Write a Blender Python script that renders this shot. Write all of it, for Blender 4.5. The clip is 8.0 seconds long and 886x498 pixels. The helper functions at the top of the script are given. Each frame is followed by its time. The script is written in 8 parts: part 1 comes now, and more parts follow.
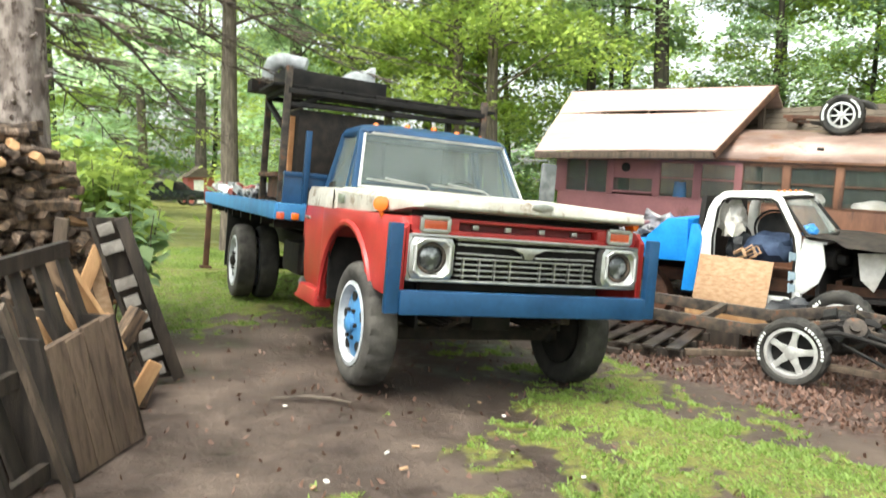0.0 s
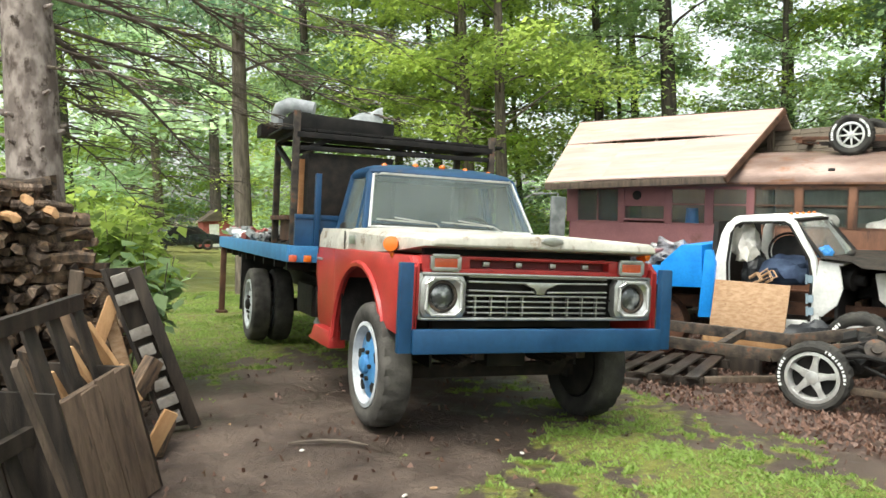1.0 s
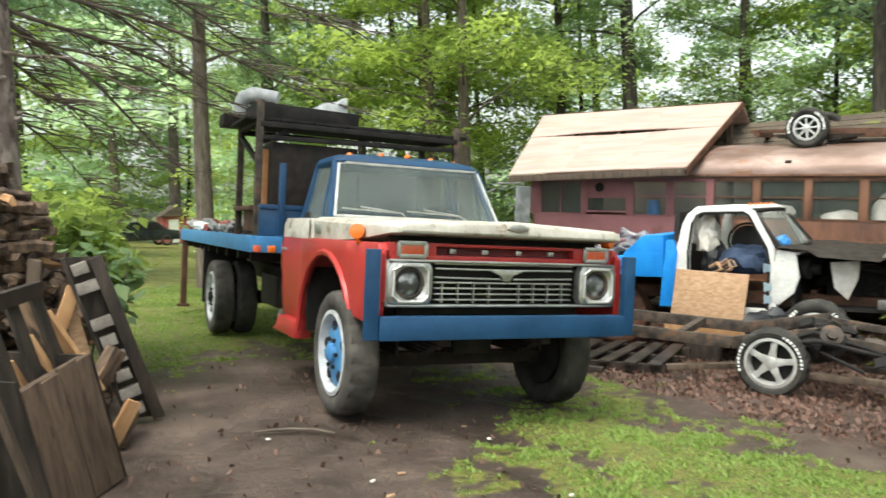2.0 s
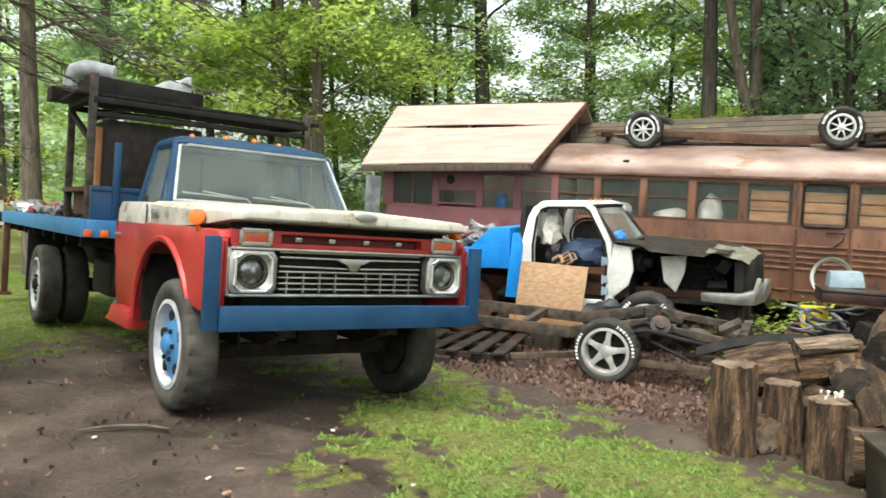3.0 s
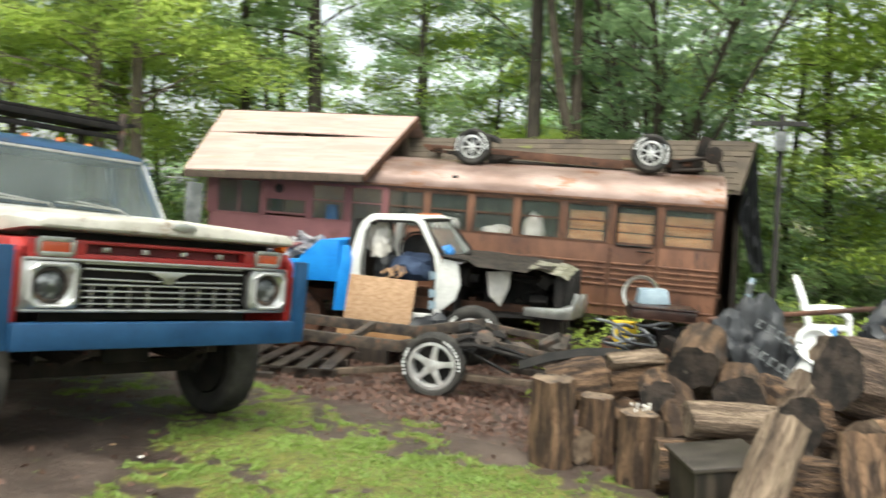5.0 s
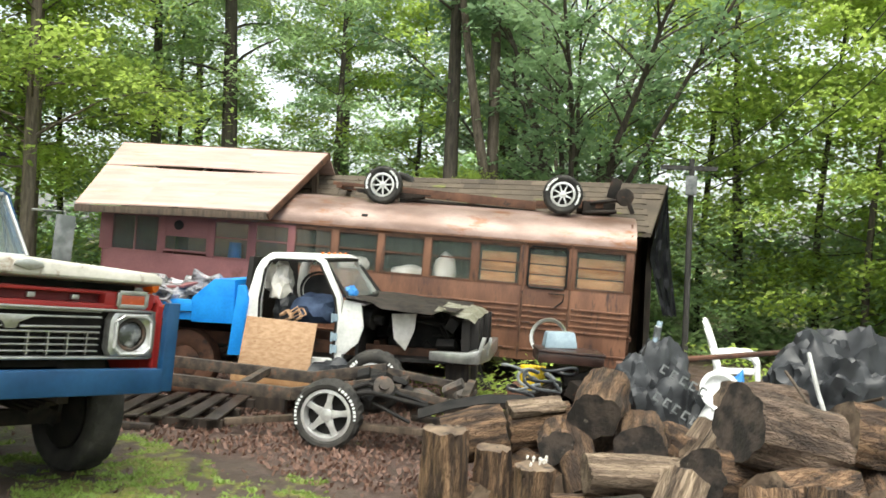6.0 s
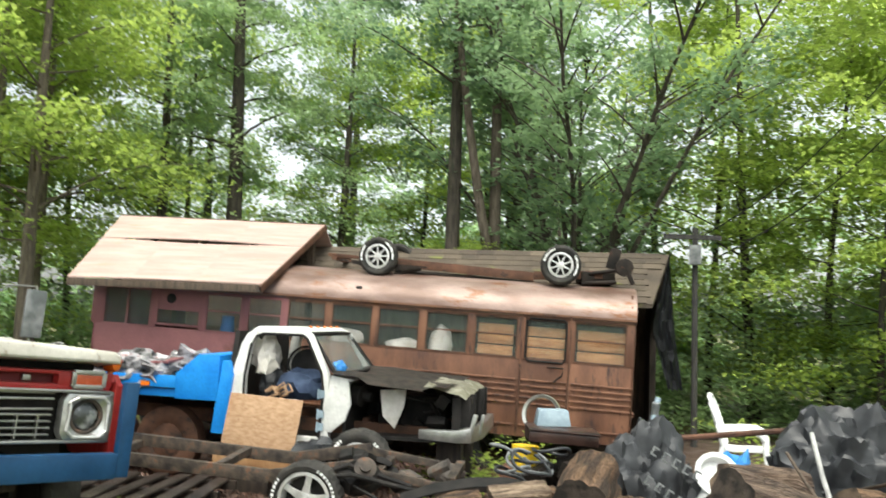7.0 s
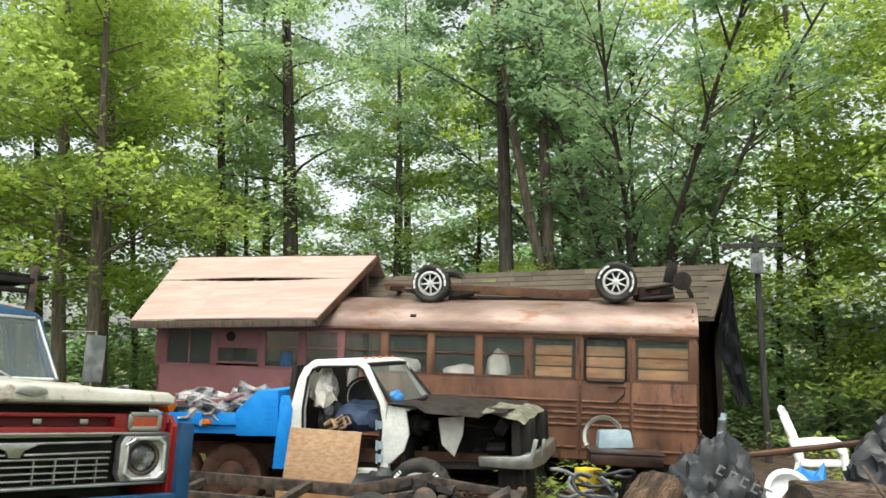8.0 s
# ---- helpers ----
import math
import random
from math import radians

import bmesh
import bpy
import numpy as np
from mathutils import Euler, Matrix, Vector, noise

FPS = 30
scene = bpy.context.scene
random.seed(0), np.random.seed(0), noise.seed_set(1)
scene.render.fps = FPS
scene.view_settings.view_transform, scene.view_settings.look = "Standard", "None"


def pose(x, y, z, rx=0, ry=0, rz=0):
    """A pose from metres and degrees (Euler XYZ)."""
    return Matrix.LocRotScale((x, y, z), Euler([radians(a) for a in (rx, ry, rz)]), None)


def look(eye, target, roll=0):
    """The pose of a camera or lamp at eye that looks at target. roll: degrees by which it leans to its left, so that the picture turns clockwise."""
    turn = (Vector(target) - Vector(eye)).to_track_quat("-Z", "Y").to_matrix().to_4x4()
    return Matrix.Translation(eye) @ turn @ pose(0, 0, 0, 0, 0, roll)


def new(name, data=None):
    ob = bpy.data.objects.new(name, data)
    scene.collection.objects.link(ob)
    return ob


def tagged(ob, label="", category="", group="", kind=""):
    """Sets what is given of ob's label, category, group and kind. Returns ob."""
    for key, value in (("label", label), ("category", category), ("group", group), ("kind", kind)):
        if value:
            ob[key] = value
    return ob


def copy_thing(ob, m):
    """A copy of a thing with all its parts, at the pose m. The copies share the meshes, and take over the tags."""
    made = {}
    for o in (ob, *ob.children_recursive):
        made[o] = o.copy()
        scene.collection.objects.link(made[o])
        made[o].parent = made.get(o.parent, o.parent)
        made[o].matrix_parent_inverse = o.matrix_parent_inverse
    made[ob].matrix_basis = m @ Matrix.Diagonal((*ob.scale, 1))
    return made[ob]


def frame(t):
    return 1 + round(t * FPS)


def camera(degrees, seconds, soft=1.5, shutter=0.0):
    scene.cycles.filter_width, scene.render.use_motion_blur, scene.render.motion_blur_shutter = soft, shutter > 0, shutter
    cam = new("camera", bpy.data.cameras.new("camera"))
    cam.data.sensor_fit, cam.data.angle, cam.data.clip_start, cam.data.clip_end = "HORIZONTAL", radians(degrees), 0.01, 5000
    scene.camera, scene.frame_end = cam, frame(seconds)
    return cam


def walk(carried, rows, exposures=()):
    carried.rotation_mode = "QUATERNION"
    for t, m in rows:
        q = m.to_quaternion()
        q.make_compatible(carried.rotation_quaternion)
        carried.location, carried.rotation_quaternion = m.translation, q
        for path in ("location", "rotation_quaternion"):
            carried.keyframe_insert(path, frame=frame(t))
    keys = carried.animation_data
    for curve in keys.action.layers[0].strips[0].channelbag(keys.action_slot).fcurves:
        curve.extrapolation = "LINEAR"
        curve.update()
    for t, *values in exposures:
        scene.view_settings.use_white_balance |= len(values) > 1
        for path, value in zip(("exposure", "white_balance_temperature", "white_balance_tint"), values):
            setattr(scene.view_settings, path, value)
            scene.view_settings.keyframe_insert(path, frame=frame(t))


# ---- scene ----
cam = camera(58.4, 8.0, 1.5, 0.5)
PATH = [
    (0, -2.830, -5.824, 1.605, 84.95, -0.73, -23.47),
    (0.5, -2.790, -5.841, 1.633, 87.46, 0.81, -22.98),
    (1, -2.798, -5.842, 1.634, 87.40, 1.58, -22.49),
    (1.2, -2.801, -5.842, 1.632, 87.33, 1.56, -22.13),
    (2.3, -2.833, -5.841, 1.557, 86.83, 1.32, -28.45),
    (2.5, -2.787, -5.836, 1.554, 86.69, 0.96, -31.24),
    (3, -2.763, -5.817, 1.568, 86.15, 0.01, -35.63),
    (3.5, -2.768, -5.829, 1.558, 86.25, -2.76, -37.19),
    (4, -2.757, -5.821, 1.563, 86.65, -3.59, -40.20),
    (4.5, -2.777, -5.841, 1.572, 87.74, -3.59, -43.05),
    (5, -2.678, -5.744, 1.596, 87.07, -1.85, -47.75),
    (5.2, -2.543, -5.703, 1.574, 87.36, -1.11, -51.11),
    (6.3, -2.092, -5.688, 1.581, 91.64, -3.13, -54.09),
    (6.5, -2.004, -5.634, 1.605, 92.86, -3.49, -55.10),
    (7, -1.846, -5.777, 1.622, 95.31, -2.13, -51.88),
    (7.5, -1.758, -5.828, 1.631, 96.92, -0.24, -48.91),
    (8, -1.739, -5.828, 1.626, 97.07, 0.76, -47.31),
]
walk(cam, [(r[0], pose(*r[1:])) for r in PATH], [(0.0, 1.85, 6650, 3), (0.6, 1.56, 6650, 3), (2.5, 1.36, 6650, 3), (5.0, 1.36, 6650, 3), (6.5, 1.46, 6650, 3), (7.3, 1.18, 6650, 3), (8.0, 1.1, 6650, 3)])

# ---------------------------------------------------------------- world and light
SUN_AZ, SUN_EL = 235.0, 66.0
world = bpy.data.worlds.new("sky_world")
world.use_nodes = True
wn = world.node_tree.nodes
sky = wn.new("ShaderNodeTexSky")
sky.sky_type = "NISHITA"
sky.sun_disc = False
sky.sun_elevation, sky.sun_rotation = radians(SUN_EL), radians(SUN_AZ)
sky.air_density, sky.dust_density, sky.ozone_density = 1.0, 4.0, 0.6
wn["Background"].inputs[1].default_value = 0.15
pale = wn.new("ShaderNodeHueSaturation")
pale.inputs["Saturation"].default_value = 0.3
world.node_tree.links.new(sky.outputs[0], pale.inputs["Color"])
world.node_tree.links.new(pale.outputs[0], wn["Background"].inputs[0])
scene.world = world
sun = new("sun", bpy.data.lights.new("sun", "SUN"))
sun.data.energy, sun.data.angle, sun.data.color = 1.2, radians(40), (1.0, 0.96, 0.9)
sun.matrix_world = look((0, 0, 40), (-math.sin(radians(SUN_AZ)) * 25, -math.cos(radians(SUN_AZ)) * 25, 40 - 25 * math.tan(radians(SUN_EL))))

# ---------------------------------------------------------------- mesh helpers


def box(bm, c, s, rot=None):
    """A box of size s centred at c; rot: Euler degrees."""
    m = Matrix.Translation(c)
    if rot:
        m = m @ Euler([radians(a) for a in rot]).to_matrix().to_4x4()
    r = bmesh.ops.create_cube(bm, size=1.0, matrix=m @ Matrix.Diagonal((*s, 1)))
    return r["verts"]


def rod(bm, a, b, r, r2=None, n=8, caps=True):
    a, b = Vector(a), Vector(b)
    d = b - a
    m = Matrix.Translation((a + b) / 2) @ d.to_track_quat("Z", "Y").to_matrix().to_4x4()
    return bmesh.ops.create_cone(bm, cap_ends=caps, segments=n, radius1=r, radius2=r if r2 is None else r2, depth=d.length, matrix=m)["verts"]


def beam(bm, a, b, w, h, up=(0, 0, 1)):
    """A square bar from a to b, w wide and h high."""
    a, b = Vector(a), Vector(b)
    d = (b - a).normalized()
    side = d.cross(Vector(up))
    side = side.normalized() if side.length > 1e-4 else Vector((1, 0, 0))
    top = side.cross(d)
    vs = []
    for p in (a, b):
        for i, j in ((-1, -1), (1, -1), (1, 1), (-1, 1)):
            vs.append(bm.verts.new(p + side * w / 2 * i + top * h / 2 * j))
    for f in ((0, 1, 2, 3), (7, 6, 5, 4), (0, 4, 5, 1), (1, 5, 6, 2), (2, 6, 7, 3), (3, 7, 4, 0)):
        bm.faces.new([vs[k] for k in f])


def tube(bm, pts, r, n=8):
    """A round bar along pts; r: a number or one a point."""
    pts = [Vector(p) for p in pts]
    rs = r if isinstance(r, (list, tuple)) else [r] * len(pts)
    rings = []
    ref = Vector((0.3, 0.2, 1)).normalized()
    for i, p in enumerate(pts):
        d = (pts[min(i + 1, len(pts) - 1)] - pts[max(i - 1, 0)]).normalized()
        s = d.cross(ref)
        if s.length < 0.05:
            s = d.cross(Vector((1, 0, 0)))
        s.normalize()
        t = s.cross(d)
        rings.append([bm.verts.new(p + (s * math.cos(a) + t * math.sin(a)) * rs[i]) for a in (2 * math.pi * k / n for k in range(n))])
    for a, b in zip(rings, rings[1:]):
        for k in range(n):
            bm.faces.new((a[k], a[(k + 1) % n], b[(k + 1) % n], b[k]))
    bm.faces.new(rings[0][::-1])
    bm.faces.new(rings[-1])


def loft(bm, rings, caps=True, closed=True):
    vr = [[bm.verts.new(p) for p in r] for r in rings]
    n = len(vr[0])
    for a, b in zip(vr, vr[1:]):
        for k in range(n if closed else n - 1):
            bm.faces.new((a[k], a[(k + 1) % n], b[(k + 1) % n], b[k]))
    if caps and closed:
        bm.faces.new(vr[0][::-1])
        bm.faces.new(vr[-1])


def prism(bm, poly, axis, a, b):
    """A flat outline (two coordinates a point, the other two axes in order) drawn out along an axis from a to b."""
    def p3(p, v):
        q = list(p)
        q.insert("xyz".index(axis), v)
        return q
    loft(bm, [[p3(p, a) for p in poly], [p3(p, b) for p in poly]])


def lathe(bm, prof, n=24, m=None, closed=False):
    """Turns (radius, height) points round the local z axis."""
    m = m or Matrix()
    rings = [[bm.verts.new(m @ Vector((r * math.cos(2 * math.pi * k / n), r * math.sin(2 * math.pi * k / n), z))) for k in range(n)] for r, z in prof]
    pairs = list(zip(rings, rings[1:])) + ([(rings[-1], rings[0])] if closed else [])
    for a, b in pairs:
        for k in range(n):
            bm.faces.new((a[k], a[(k + 1) % n], b[(k + 1) % n], b[k]))
    if not closed:
        bm.faces.new(rings[0][::-1])
        bm.faces.new(rings[-1])


def mesh_ob(name, bm, material, bevel=0.0, smooth=True):
    bmesh.ops.recalc_face_normals(bm, faces=bm.faces)
    if bevel:
        es = [e for e in bm.edges if len(e.link_faces) == 2 and e.calc_face_angle(0) > 0.6]
        bmesh.ops.bevel(bm, geom=es, offset=bevel, segments=2, affect="EDGES", profile=0.6, clamp_overlap=True)
    me = bpy.data.meshes.new(name)
    bm.to_mesh(me)
    bm.free()
    me.materials.append(material)
    if smooth:
        for p in me.polygons:
            p.use_smooth = True
        me.set_sharp_from_angle(angle=0.6)
    return new(name, me)


def part(name, bm, material, parent, label="", bevel=0.0, smooth=True):
    ob = mesh_ob(name, bm, material, bevel, smooth)
    ob.parent = parent
    if label:
        ob["label"] = label
    return ob


def thing(name, m, label, category, group="", kind=""):
    e = new(name)
    e.empty_display_size = 0.2
    e.matrix_world = m
    return tagged(e, label, category, group, kind)


def solid(name, bm, material, m, label, category, group="", kind="", bevel=0.0):
    ob = mesh_ob(name, bm, material, bevel)
    ob.matrix_world = m
    return tagged(ob, label, category, group, kind)


def cloud(name, verts, faces, material):
    me = bpy.data.meshes.new(name)
    me.from_pydata([tuple(v) for v in verts], [], [tuple(f) for f in faces])
    me.materials.append(material)
    return me


# ---------------------------------------------------------------- materials


def material(name, cols, scale=4.0, rough=0.7, metal=0.0, bump=0.2, fine=60.0, stain=None, stain_at=0.55, stain_scale=2.0, stretch=(1, 1, 1), random_by=0.0, spec=0.4, hard=(0.35, 0.68)):
    """A surface of two colours mixed by noise, with fine grain, bump, an optional third colour in patches and a value that varies by object."""
    m = bpy.data.materials.new(name)
    m.use_nodes = True
    n, l = m.node_tree.nodes, m.node_tree.links
    bs = n["Principled BSDF"]
    tc = n.new("ShaderNodeTexCoord")
    mp = n.new("ShaderNodeMapping")
    mp.inputs["Scale"].default_value = stretch
    oi = n.new("ShaderNodeObjectInfo")
    add = n.new("ShaderNodeVectorMath")
    add.operation = "MULTIPLY_ADD"
    add.inputs[1].default_value = (37, 17, 53)
    l.new(oi.outputs["Random"], add.inputs[0])
    l.new(tc.outputs["Object"], add.inputs[2])
    l.new(add.outputs[0], mp.inputs[0])
    big, small = n.new("ShaderNodeTexNoise"), n.new("ShaderNodeTexNoise")
    big.inputs["Scale"].default_value, big.inputs["Detail"].default_value = scale, 6
    small.inputs["Scale"].default_value, small.inputs["Detail"].default_value = fine, 4
    for t in (big, small):
        l.new(mp.outputs[0], t.inputs["Vector"])
    ramp = n.new("ShaderNodeValToRGB")
    ramp.color_ramp.elements[0].position, ramp.color_ramp.elements[1].position = hard
    ramp.color_ramp.elements[0].color, ramp.color_ramp.elements[1].color = (*cols[0], 1), (*cols[1], 1)
    l.new(big.outputs["Fac"], ramp.inputs[0])
    col = ramp.outputs[0]
    if stain:
        st = n.new("ShaderNodeTexNoise")
        st.inputs["Scale"].default_value, st.inputs["Detail"].default_value, st.inputs["Roughness"].default_value = stain_scale, 8, 0.7
        l.new(mp.outputs[0], st.inputs["Vector"])
        sr = n.new("ShaderNodeValToRGB")
        sr.color_ramp.elements[0].position, sr.color_ramp.elements[1].position = stain_at, stain_at + 0.09
        l.new(st.outputs["Fac"], sr.inputs[0])
        mx = n.new("ShaderNodeMix")
        mx.data_type = "RGBA"
        l.new(sr.outputs[0], mx.inputs["Factor"])
        l.new(col, mx.inputs["A"])
        mx.inputs["B"].default_value = (*stain, 1)
        col = mx.outputs["Result"]
    hsv = n.new("ShaderNodeHueSaturation")
    mr = n.new("ShaderNodeMapRange")
    mr.inputs["To Min"].default_value, mr.inputs["To Max"].default_value = 0.78, 1.2
    l.new(small.outputs["Fac"], mr.inputs["Value"])
    val = mr.outputs[0]
    if random_by:
        ma = n.new("ShaderNodeMath")
        ma.operation = "MULTIPLY_ADD"
        ma.inputs[1].default_value, ma.inputs[2].default_value = random_by, 1 - random_by / 2
        l.new(oi.outputs["Random"], ma.inputs[0])
        mb = n.new("ShaderNodeMath")
        mb.operation = "MULTIPLY"
        l.new(ma.outputs[0], mb.inputs[0])
        l.new(val, mb.inputs[1])
        val = mb.outputs[0]
    l.new(val, hsv.inputs["Value"])
    l.new(col, hsv.inputs["Color"])
    l.new(hsv.outputs[0], bs.inputs["Base Color"])
    bs.inputs["Metallic"].default_value = metal
    bs.inputs["Specular IOR Level"].default_value = spec
    rr = n.new("ShaderNodeMapRange")
    rr.inputs["To Min"].default_value, rr.inputs["To Max"].default_value = max(rough - 0.12, 0.03), min(rough + 0.12, 1)
    l.new(big.outputs["Fac"], rr.inputs["Value"])
    l.new(rr.outputs[0], bs.inputs["Roughness"])
    if bump:
        b = n.new("ShaderNodeBump")
        b.inputs["Strength"].default_value, b.inputs["Distance"].default_value = bump, 0.01
        l.new(small.outputs["Fac"], b.inputs["Height"])
        l.new(b.outputs[0], bs.inputs["Normal"])
    return m


def bark_material(name, light, dark, stretch):
    """Cracked, flaking wood along local x: plates of two tones with deep dark splits."""
    m = material(name, [dark, light], 5, 0.85, 0, 0.6, 30, tuple(c * 0.45 for c in dark), 0.56, 3.0, stretch, 0.45, hard=(0.42, 0.6))
    n, l = m.node_tree.nodes, m.node_tree.links
    bs = n["Principled BSDF"]
    mp = next(q for q in n if q.bl_idname == "ShaderNodeMapping")
    wob = n.new("ShaderNodeTexNoise")
    wob.inputs["Scale"].default_value = 4
    l.new(mp.outputs[0], wob.inputs["Vector"])
    ad = n.new("ShaderNodeVectorMath")
    ad.operation = "MULTIPLY_ADD"
    ad.inputs[1].default_value = (1.1, 1.1, 1.1)
    l.new(wob.outputs["Color"], ad.inputs[0])
    l.new(mp.outputs[0], ad.inputs[2])
    vo = n.new("ShaderNodeTexVoronoi")
    vo.feature = "DISTANCE_TO_EDGE"
    vo.inputs["Scale"].default_value = 9.0
    l.new(ad.outputs[0], vo.inputs["Vector"])
    cr = n.new("ShaderNodeValToRGB")
    cr.color_ramp.elements[0].position, cr.color_ramp.elements[1].position = 0.0, 0.16
    cr.color_ramp.elements[0].color = (0.5, 0.46, 0.43, 1)
    l.new(vo.outputs["Distance"], cr.inputs[0])
    src = bs.inputs["Base Color"].links[0].from_socket
    mx = n.new("ShaderNodeMix")
    mx.data_type, mx.blend_type = "RGBA", "MULTIPLY"
    mx.inputs["Factor"].default_value = 1
    l.new(src, mx.inputs["A"])
    l.new(cr.outputs[0], mx.inputs["B"])
    l.new(mx.outputs["Result"], bs.inputs["Base Color"])
    old = bs.inputs["Normal"].links[0].from_node
    b2 = n.new("ShaderNodeBump")
    b2.inputs["Strength"].default_value, b2.inputs["Distance"].default_value = 0.9, 0.015
    l.new(cr.outputs[0], b2.inputs["Height"])
    l.new(old.outputs[0], b2.inputs["Normal"])
    l.new(b2.outputs[0], bs.inputs["Normal"])
    return m


def leaf_material(name, a, b, trans=0.45):
    """Thin leaves that let light through; colour varies by leaf and by plant."""
    m = bpy.data.materials.new(name)
    m.use_nodes = True
    n, l = m.node_tree.nodes, m.node_tree.links
    bs, out = n["Principled BSDF"], n["Material Output"]
    geo, oi, tc = n.new("ShaderNodeNewGeometry"), n.new("ShaderNodeObjectInfo"), n.new("ShaderNodeTexCoord")
    no = n.new("ShaderNodeTexNoise")
    no.inputs["Scale"].default_value = 0.5
    l.new(tc.outputs["Object"], no.inputs["Vector"])
    s = n.new("ShaderNodeMath")
    s.operation = "MULTIPLY_ADD"
    s.inputs[1].default_value = 0.45
    l.new(geo.outputs["Random Per Island"], s.inputs[0])
    l.new(no.outputs["Fac"], s.inputs[2])
    s2 = n.new("ShaderNodeMath")
    s2.operation = "MULTIPLY_ADD"
    s2.inputs[1].default_value = 0.35
    l.new(oi.outputs["Random"], s2.inputs[0])
    l.new(s.outputs[0], s2.inputs[2])
    ramp = n.new("ShaderNodeValToRGB")
    ramp.color_ramp.elements[0].position, ramp.color_ramp.elements[1].position = 0.4, 1.15
    ramp.color_ramp.elements[0].color, ramp.color_ramp.elements[1].color = (*a, 1), (*b, 1)
    l.new(s2.outputs[0], ramp.inputs[0])
    l.new(ramp.outputs[0], bs.inputs["Base Color"])
    bs.inputs["Roughness"].default_value = 0.5
    bs.inputs["Specular IOR Level"].default_value = 0.3
    tr = n.new("ShaderNodeBsdfTranslucent")
    hs = n.new("ShaderNodeHueSaturation")
    hs.inputs["Value"].default_value, hs.inputs["Hue"].default_value = 1.6, 0.492
    l.new(ramp.outputs[0], hs.inputs["Color"])
    l.new(hs.outputs[0], tr.inputs["Color"])
    mx = n.new("ShaderNodeMixShader")
    mx.inputs[0].default_value = trans
    l.new(bs.outputs[0], mx.inputs[1])
    l.new(tr.outputs[0], mx.inputs[2])
    l.new(mx.outputs[0], out.inputs["Surface"])
    return m


def glass_material(name, tint, rough=0.05, alpha=0.35):
    """Dirty pane: see-through, with a film of dust and a mirror-like gloss."""
    m = bpy.data.materials.new(name)
    m.use_nodes = True
    n, l = m.node_tree.nodes, m.node_tree.links
    out = n["Material Output"]
    bs = n["Principled BSDF"]
    bs.inputs["Base Color"].default_value = (*tint, 1)
    bs.inputs["Roughness"].default_value = rough
    bs.inputs["Specular IOR Level"].default_value = 0.8
    tp = n.new("ShaderNodeBsdfTransparent")
    mx = n.new("ShaderNodeMixShader")
    no = n.new("ShaderNodeTexNoise")
    no.inputs["Scale"].default_value, no.inputs["Detail"].default_value = 3, 5
    tc = n.new("ShaderNodeTexCoord")
    l.new(tc.outputs["Object"], no.inputs["Vector"])
    mr = n.new("ShaderNodeMapRange")
    mr.inputs["From Min"].default_value, mr.inputs["From Max"].default_value = 0.3, 0.7
    mr.inputs["To Min"].default_value, mr.inputs["To Max"].default_value = alpha * 0.7, min(alpha * 1.35, 1)
    l.new(no.outputs["Fac"], mr.inputs["Value"])
    l.new(mr.outputs[0], mx.inputs[0])
    l.new(tp.outputs[0], mx.inputs[1])
    l.new(bs.outputs[0], mx.inputs[2])
    l.new(mx.outputs[0], out.inputs["Surface"])
    return m


